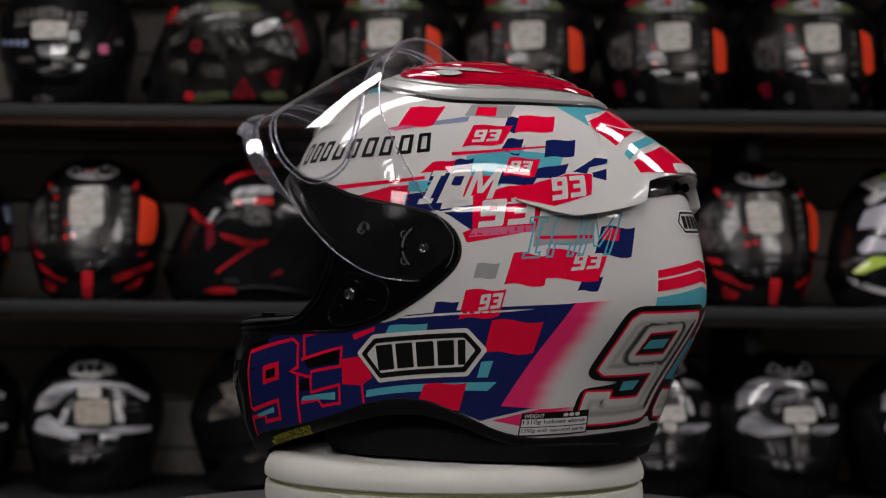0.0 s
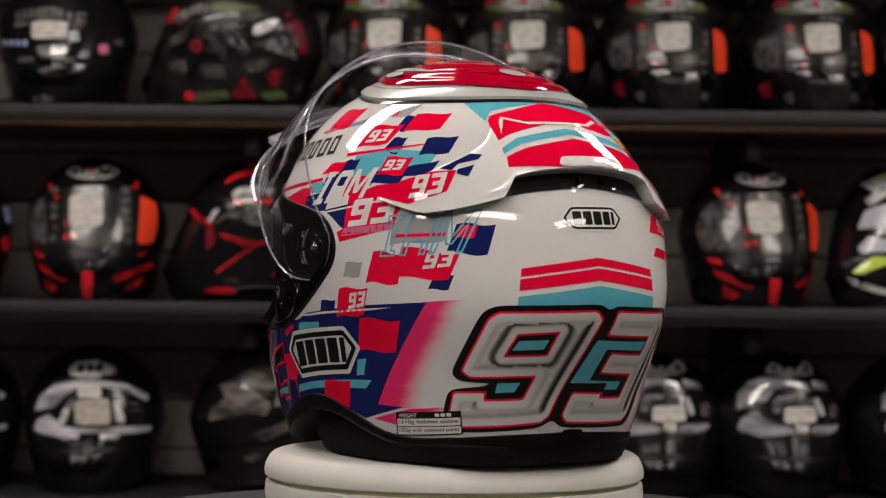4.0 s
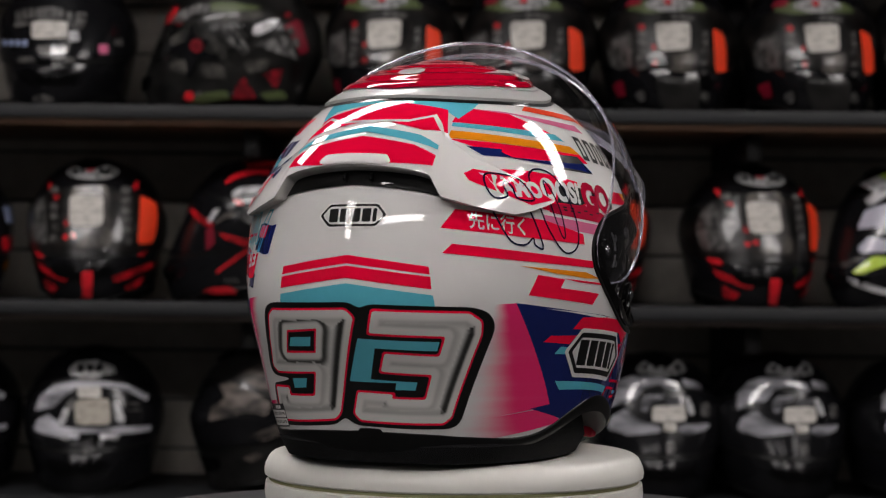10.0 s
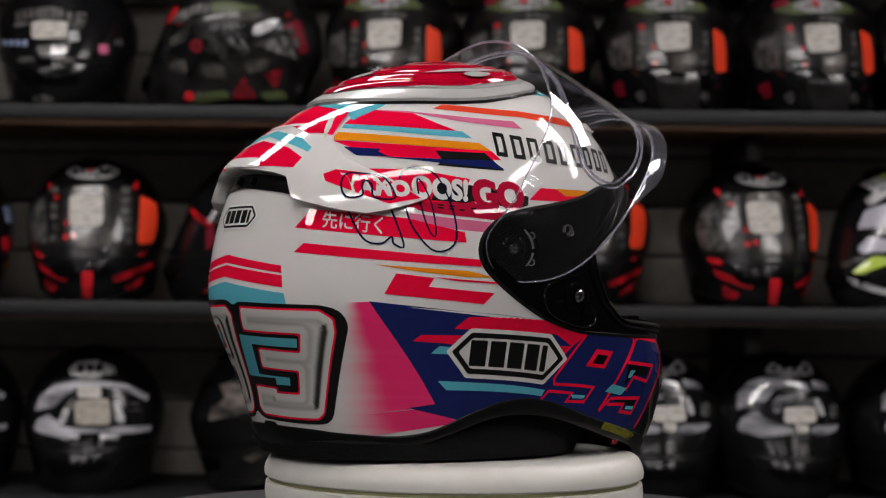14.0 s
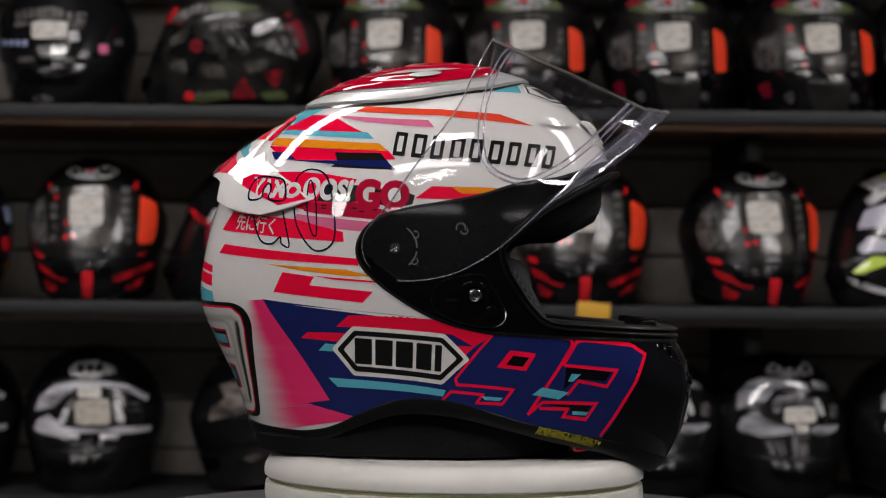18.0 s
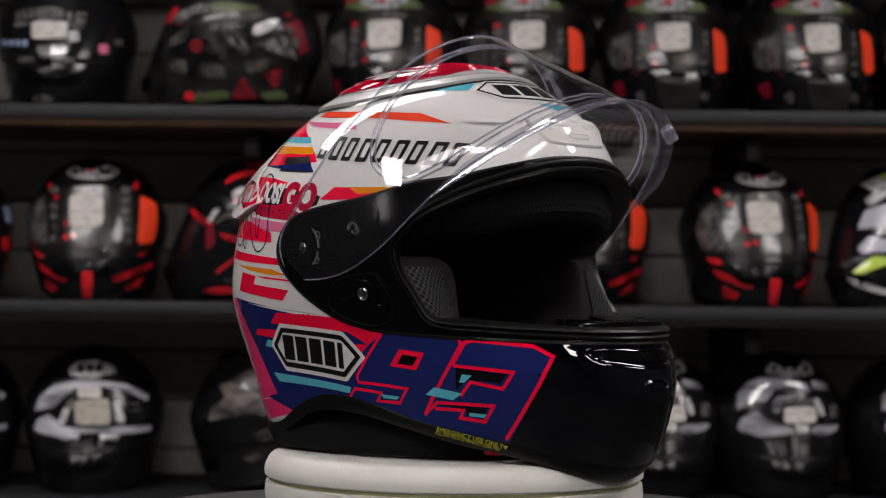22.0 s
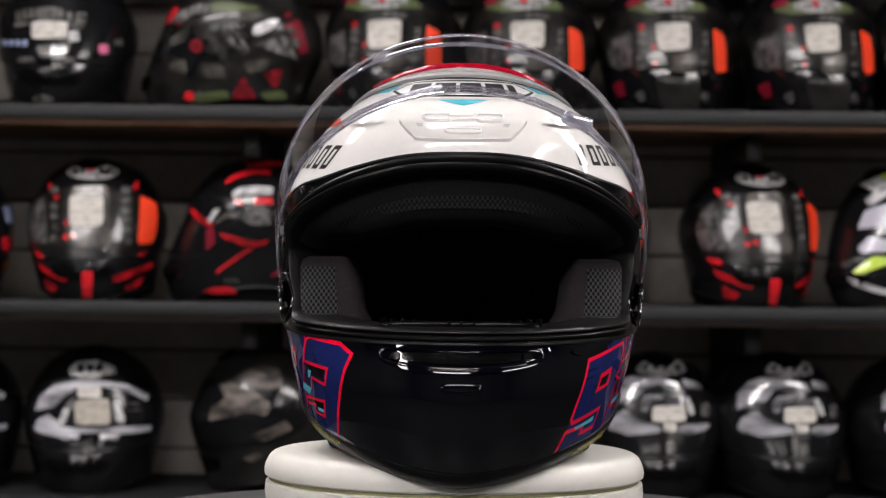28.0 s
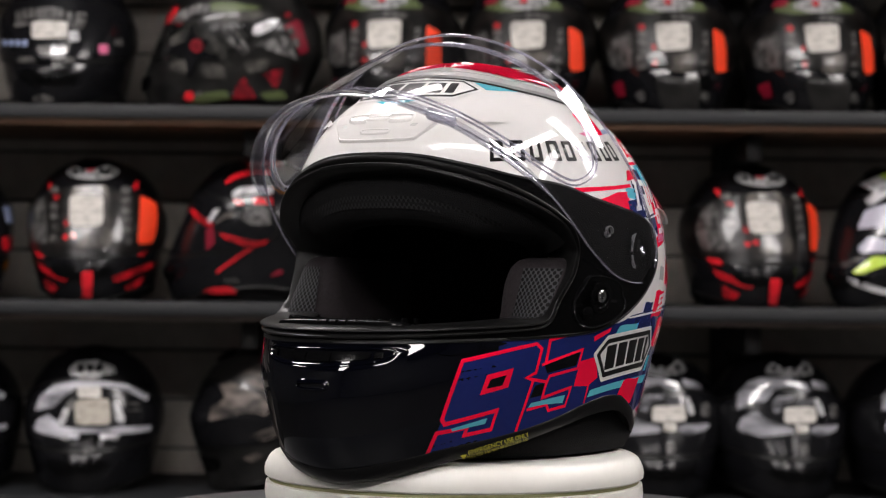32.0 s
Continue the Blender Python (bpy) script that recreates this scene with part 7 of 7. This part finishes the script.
# right side: stripes
patch("stripe", coral_paint, 2, [(-126.6, 49.6), (-122.8, 52), (-89.1, 51.6), (-64.3, 49.3), (-51.6, 44.6), (-89.2, 49)])
patch("stripe", rose_paint, 2, [(-150, 46.7), (-137.1, 47.5), (-93.6, 47.2), (-90.8, 44.4), (-117.7, 45.5), (-132.5, 46.8)])
patch("field", red_paint, 1, [(207.3, 47), (224.8, 47.2), (242.3, 41.8), (203.6, 40.6)])
patch("stripe", cyan_paint, 2, [(203.8, 40.4), (244.3, 41.8), (247.7, 39.7), (203.5, 39)])
patch("stripe", orange_paint, 2, [(203.2, 37.6), (249.9, 38.4), (253.9, 36.1), (202.4, 35)])
patch("field", red_paint, 1, [(202.5, 34.8), (253.9, 36.1), (256.9, 33.5), (217.3, 31), (209.6, 33.1)])
patch("field", navy_paint, 2, [(207.5, 33), (218.6, 33.4), (218.2, 32.5), (221.8, 31.3), (212.3, 30.7)])
patch("field", ink, 2, [(235.2, 34.6), (251.4, 35.3), (257.3, 30.2), (235.8, 30.1), (237.4, 31.8)])
patch("line", navy_paint, 3, [(218.9, 31), (253.4, 33.1), (257.4, 30.5), (252.8, 30.8), (227.2, 31)])
patch("stripe", red_paint, 2, [(-95.7, 21.9), (-90.8, 25.6), (-75.4, 25), (-66.5, 24.1), (-76.6, 21.9), (-90, 21.8)])
patch("stripe", orange_paint, 3, [(-85.2, 25.5), (-71.8, 25.2), (-66.5, 23.9), (-81.6, 23.3)])
patch("field", red_paint, 1, [(214.1, 27.0), (225.1, 27.9), (235.9, 27.8), (245.7, 26.9), (244.7, 24.5), (247, 20.4), (246, 17.6), (231.7, 17.2), (221.4, 19), (214.1, 19.2)])
patch("cheer_shadow", ink, 2, [(235.9, 25.6), (246.4, 25.1), (246.8, 20.6), (244, 19.9), (234.5, 19.9)])
words("cheer", white_paint, 4, [(-131.4, 26.6), (-114.9, 26.6), (-115.2, 20.2), (-130.6, 20.3)], body="OOS!", heavy=0.05)
patch("cheer_shadow", ink, 2.4, [(-108.1, 24.6), (-104.8, 24.3), (-105.0, 19.6), (-108.2, 20.4)])
patch("cheer_shadow", ink, 2.4, [(-100.4, 24.4), (-95.8, 22.8), (-96.3, 20.2), (-99.4, 19.4)])
words("go", crimson_paint, 3.6, [(-114.5, 27.3), (-97.3, 27.0), (-97.4, 18.5), (-113.3, 18.0)], body="GO", heavy=0.06)
patch("field", crimson_paint, 1.7, [(-129, 19.2), (-114.2, 20.3), (-104.6, 18.4), (-101.4, 16.6), (-107, 15.6), (-123.9, 16.5), (-129, 17.0)])
speckle("print", ink, 2.2, [(-124.4, 19.3), (-105.4, 18.6), (-106.9, 17.2), (-124.2, 17.8)])
patch("field", rose_paint, 1.2, [(-131.2, 16.1), (-101.6, 14.6), (-105, 11.9), (-131, 13.2)])
patch("stripe", red_paint, 2, [(200.8, 10.9), (204.2, 15.5), (228.9, 14.7), (243.8, 11.9), (244.2, 9.2), (222.1, 9.9)])
words("motto", white_paint, 3, [(-152.8, 15.3), (-137.5, 14.8), (-137.6, 10.2), (-152.4, 11.2)], body="\u5148\u306b\u884c\u304f")
stroke("ring", ring_ink, 5, [(-147.7, 26.3), (-143.8, 26.3), (-138.2, 21.3), (-132.2, 8.2), (-134.7, 8.1), (-135.3, 9.8), (-137.8, 8), (-141.9, 8.8), (-145.9, 14.8), (-149.5, 21.9)], width=0.5, closed=True)
stroke("ring", ring_ink, 5, [(-134.4, 26.1), (-130.9, 28.8), (-124.3, 27), (-119.7, 18.1), (-118.5, 10.6), (-120.7, 7.2), (-125.1, 7), (-130.3, 12.9), (-132.9, 20.2)], width=0.5, closed=True)
stroke("ring", ring_ink, 5, [(-129.6, 24.4), (-128.6, 25), (-125.5, 19.3), (-124, 11.5), (-125.2, 10.9), (-127.5, 16.1)], width=0.45, closed=True)
patch("stripe", red_paint, 2, [(201.3, 5.2), (203.5, 7.4), (229.2, 5.9), (248.5, 4.7), (248.6, 2.8), (221.1, 4)])
patch("stripe", orange_paint, 2, [(-139.4, 2.8), (-115.1, 1.6), (-107.2, -0.2), (-115.1, -0.1), (-127.7, 1.1)])
patch("stripe", red_paint, 2, [(-136.8, -4.4), (-133.9, 0.7), (-124.3, -0.4), (-125.8, -2.7), (-107.3, -4.5), (-110.5, -7.6)])
patch("stripe", red_paint, 2, [(-124.6, -0.2), (-105.6, -1.5), (-104.1, -2.1), (-118.3, -1.2)])

# right side: navy field
patch("field", navy_paint, 2, [(-140.4, -6.2), (-115.5, -9.6), (-102.7, -10.9), (-89.6, -12.5), (-81.2, -15.5), (-72, -16.4), (-56.3, -16.4), (-45.8, -16.2), (-31.1, -16.2), (-26.7, -17.9), (-28.7, -21.2), (-35.4, -39.4), (-41.6, -40.3), (-58.5, -40.4), (-70.1, -38.9), (-83.2, -37.9), (-92.6, -36.9), (-103.7, -37.3), (-116.4, -38.7), (-131.9, -33.9), (-124, -33.8)])
patch("line", white_paint, 3, [(-131.3, -7.9), (-113.9, -9.8), (-89.6, -12.5), (-105.9, -11.5)])
patch("stripe", red_paint, 3, [(-118.8, -14.2), (-114.8, -11.1), (-99.4, -11.6), (-88.7, -12.7), (-81.3, -15.3), (-72, -16.6), (-77.5, -20.3), (-84.5, -16.8)])
patch("stripe", red_paint, 3, [(-130.2, -16.9), (-127.8, -15.4), (-116, -16.2), (-119.2, -18.4)])
patch("stripe", cyan_paint, 3, [(-125.2, -20.6), (-122.9, -18.8), (-118.3, -19.4), (-119.9, -21.2)])
patch("stripe", cyan_paint, 3, [(-123.3, -28), (-85.8, -32.7), (-86.8, -34.4), (-120.7, -30.6)])
patch("stripe", red_paint, 3, [(-87.9, -20.8), (-84.9, -20.3), (-77.2, -20.2), (-80.3, -23), (-78.5, -24.8), (-84.1, -22.7)])

# right chin: navy number with red outline
stroke("outline", red_paint, 4, [(-72.2, -16.6), (-82.8, -29.5), (-82.3, -31.1), (-64.7, -31.1), (-67.5, -35.2), (-75.7, -35.6), (-73.9, -33.3), (-84.2, -33), (-86.8, -35.3)], width=0.8)
stroke("outline", red_paint, 4, [(-69.2, -16.1), (-49.5, -16.1), (-48.8, -17.5), (-59.1, -36.9)], width=0.9)
patch("hole", red_paint, 4, [(-70.3, -25.6), (-66.7, -20.6), (-59, -20.8), (-61.5, -25.7)], hole=[(-67.6, -24.7), (-65.7, -22), (-61, -22.1), (-62.6, -24.7)])
patch("slot", black_paint, 4, [(-67.6, -24.7), (-65.7, -22), (-61, -22.1), (-62.6, -24.7)])
stroke("outline", red_paint, 4, [(-51.1, -22.9), (-47.8, -16.9), (-45.8, -16.2), (-31.1, -16.2), (-26.7, -17.9), (-28.7, -21.2), (-35.9, -37.7)], width=0.9)
stroke("outline", red_paint, 4, [(-50.8, -23), (-35.9, -22.3), (-38, -26.4), (-46.1, -26.3), (-48.6, -30.2)], width=0.8)
stroke("outline", red_paint, 4, [(-59.1, -36.8), (-55.3, -33.1), (-39.9, -30.8), (-41.7, -34.9), (-48.4, -35.5), (-47.6, -33.5), (-55.9, -34.7)], width=0.8)
patch("slot", black_paint, 3.5, [(-50.2, -23.4), (-37.3, -22.9), (-38.8, -25.2), (-46.9, -25.9), (-49.8, -28.9)])
patch("slot", black_paint, 3.5, [(-54.4, -33.4), (-41.2, -31.5), (-42.4, -34.1), (-46.7, -34.5), (-46.3, -33.4)])
patch("dash", cyan_paint, 4.5, [(-49.1, -26.9), (-48.4, -24.8), (-45.8, -24.6), (-47.7, -26.7)])
patch("dash", cyan_paint, 4.5, [(-58.8, -31.7), (-56.2, -29.4), (-48.3, -29.5), (-50.7, -31.6)])
patch("dash", cyan_paint, 4.5, [(-74.2, -33.7), (-67.5, -33.5), (-68.4, -34.4), (-73.1, -34.6)])
patch("dash", cyan_paint, 4.5, [(-46.1, -33.7), (-41.5, -33.1), (-42, -34), (-46, -34.5)])

# badges on both sides and the brow, slogans, labels
badge("badge", ink, 5, [(78, -22.6), (84.2, -17.2), (114.2, -14.1), (120, -19.8), (114.4, -27.4), (84.8, -30.9)])
badge("badge", ink, 5, [(-121, -20.3), (-113.9, -14.2), (-86.5, -16.7), (-78.6, -23.9), (-87, -31.2), (-115.1, -27.9)])
lettering("name_bars", ink, 2, [(-105.5, 42.7), (-44.1, 37.7), (-49.3, 30.8), (-105.2, 34.8)])
lettering("name_bars", ink, 2, [(40.5, 38.6), (102, 42.2), (102.6, 35.8), (40.2, 32.2)])
words("notice", yellow_ink, 9, [(-55.2, -38.8), (-36.5, -38.5), (-36.5, -39.7), (-55.4, -39.9)], body="EMERGENCY USE ONLY", heavy=0.0)
words("notice_line", yellow_ink, 9, [(-55.6, -39.9), (-37.3, -39.6), (-37.3, -40.5), (-55.9, -40.7)], body="PULL RED TAB AND REMOVE CHEEK PAD", heavy=-0.008)
patch("notice_mark", yellow_ink, 9, [(-36.6, -38.9), (-35.4, -38.7), (-35.8, -39.7)])
words("notice", yellow_ink, 9, [(35.1, -39.6), (53.9, -39.7), (54.7, -41), (35.3, -40.7)], body="EMERGENCY USE ONLY", heavy=0.0)
words("notice_line", yellow_ink, 9, [(34.9, -40.9), (54.3, -41.2), (54.5, -41.9), (35.1, -41.8)], body="PULL RED TAB AND REMOVE CHEEK PAD", heavy=-0.008)
patch("notice_mark", yellow_ink, 9, [(32.9, -40.2), (34.8, -40.4), (34, -41.7)])

# spoiler graphics
patch("field", cyan_paint, 1, [(146.8, 53.7), (220.3, 56), (211, 46.4), (205.7, 42), (200, 45.9), (180.2, 48.6), (159.4, 45), (157.1, 40.9)])
patch("chevron", red_paint, 1, [(158, 42.5), (180.2, 48.2), (202, 45.4), (201.4, 37.3)])
patch("chevron", red_paint, 2, [(157.8, 40.8), (159.4, 42.8), (180.2, 48.2), (199.8, 45.5), (202.4, 44.9), (202.3, 36.1), (195.6, 35.2), (180.1, 39.5), (163.6, 34.6), (159.5, 32.7)], on_spoiler=True)
patch("chevron", cyan_paint, 2, [(159.9, 29.9), (164.2, 32.7), (180, 36.3), (195, 33.4), (200, 30.7), (199.8, 29.2), (194.2, 30.7), (180, 33.9), (164.8, 30.6), (160.2, 28)], on_spoiler=True)
patch("chevron", red_paint, 2, [(160.6, 24.1), (160.6, 27.1), (165.2, 29), (180, 32.6), (194, 29.9), (199.4, 27.3), (198.8, 24.2), (187.7, 23.8), (187.1, 25.3), (173.5, 25), (172.8, 23.3)], on_spoiler=True)
patch("line", white_paint, 4, [(160.5, 34.5), (160.8, 39.6), (161.9, 41.5), (169.1, 38.9), (180.1, 39.5), (190.9, 39.4), (198.7, 42.7), (200.7, 38.7), (201.6, 34), (199.8, 36.7), (197.8, 41), (190.6, 38.2), (180.1, 38.2), (169.4, 37.8), (162.4, 40.3)], on_spoiler=True)
patch("line", white_paint, 4, [(160.3, 27), (165.1, 29.8), (180, 33.1), (194.2, 30.5), (199.4, 27.3), (194, 29.7), (180, 32.2), (165.2, 29)], on_spoiler=True)
patch("field", red_paint, 2, [(127, 20.3), (129.1, 22.2), (132.9, 24.4), (141.5, 26.1), (148.3, 25.5), (146, 19.8), (136.1, 17.4)], on_spoiler=True)
numbers("number", white_paint, 4, [(137.3, 25.5), (146.1, 25.3), (144.7, 19.6), (136, 18.8)], on_spoiler=True)
patch("flag", navy_paint, 2, [(143.6, 26.7), (151.9, 30.4), (154.9, 29.3), (153.9, 28), (148.7, 27.5), (147, 25.7)], on_spoiler=True)
patch("flag", navy_paint, 2, [(148.6, 25.8), (152.9, 26.5), (151.2, 23.2), (148.3, 24.5)], on_spoiler=True)
patch("field", red_paint, 2, [(206.3, 23.7), (207.5, 22.0), (224.1, 17.6), (231.9, 19.9), (226.4, 23.2), (217.5, 25.6), (208.8, 25.6)], on_spoiler=True)
words("cheer", white_paint, 4, [(-149.8, 24.8), (-131.6, 24.6), (-130.9, 19.9), (-146.8, 18.9)], on_spoiler=True, body="VAMO", heavy=0.06)
stroke("ring", ring_ink, 5, [(-146.4, 18.4), (-148.4, 21.4), (-148.2, 24.4), (-145.2, 25.2), (-139.0, 25.0), (-135.7, 21.8), (-134.9, 19.0), (-139.8, 19.0), (-140.9, 22.0), (-142.5, 23.3), (-143.5, 22.1), (-142.7, 19.2)], width=0.5, closed=True, on_spoiler=True)
patch("field", navy_paint, 1.7, [(42.7, -15.6), (57.7, -15.8), (70.7, -15.9), (70.7, -19.5), (55.7, -19.5), (42.7, -18.8)])

# brow badge
badge("badge", ink, 2, [(-41, 58.5), (-31, 64.6), (31, 64.6), (41, 58.5), (27, 53.4), (-27, 53.4)])
for s in (-1, 1):
    patch("brow_flash", cyan_paint, 1, [(s * a, b) for a, b in ((43, 59), (37, 63.6), (50, 62.6), (66, 60.6))])
patch("brow_flash", cyan_paint, 1, [(-11, 53.0), (0, 50.4), (11, 53.0)])


# ---- what moves: the plate turns, and the helmet with it ----
TURN = -8.772  # degrees a second


def motions():
    plate, ride = [], []
    for k in range(65):
        t = k * 0.5
        plate.append((t, pose(0, 0, 0, 0, 0, TURN * t)))
        ride.append((t, pose(0, 0, 0.95, 0, 0, 155.75 + TURN * t) @ pose(0, 0.0034, 0)))
    walk(top_plate, plate)
    walk(helmet, ride)


motions()
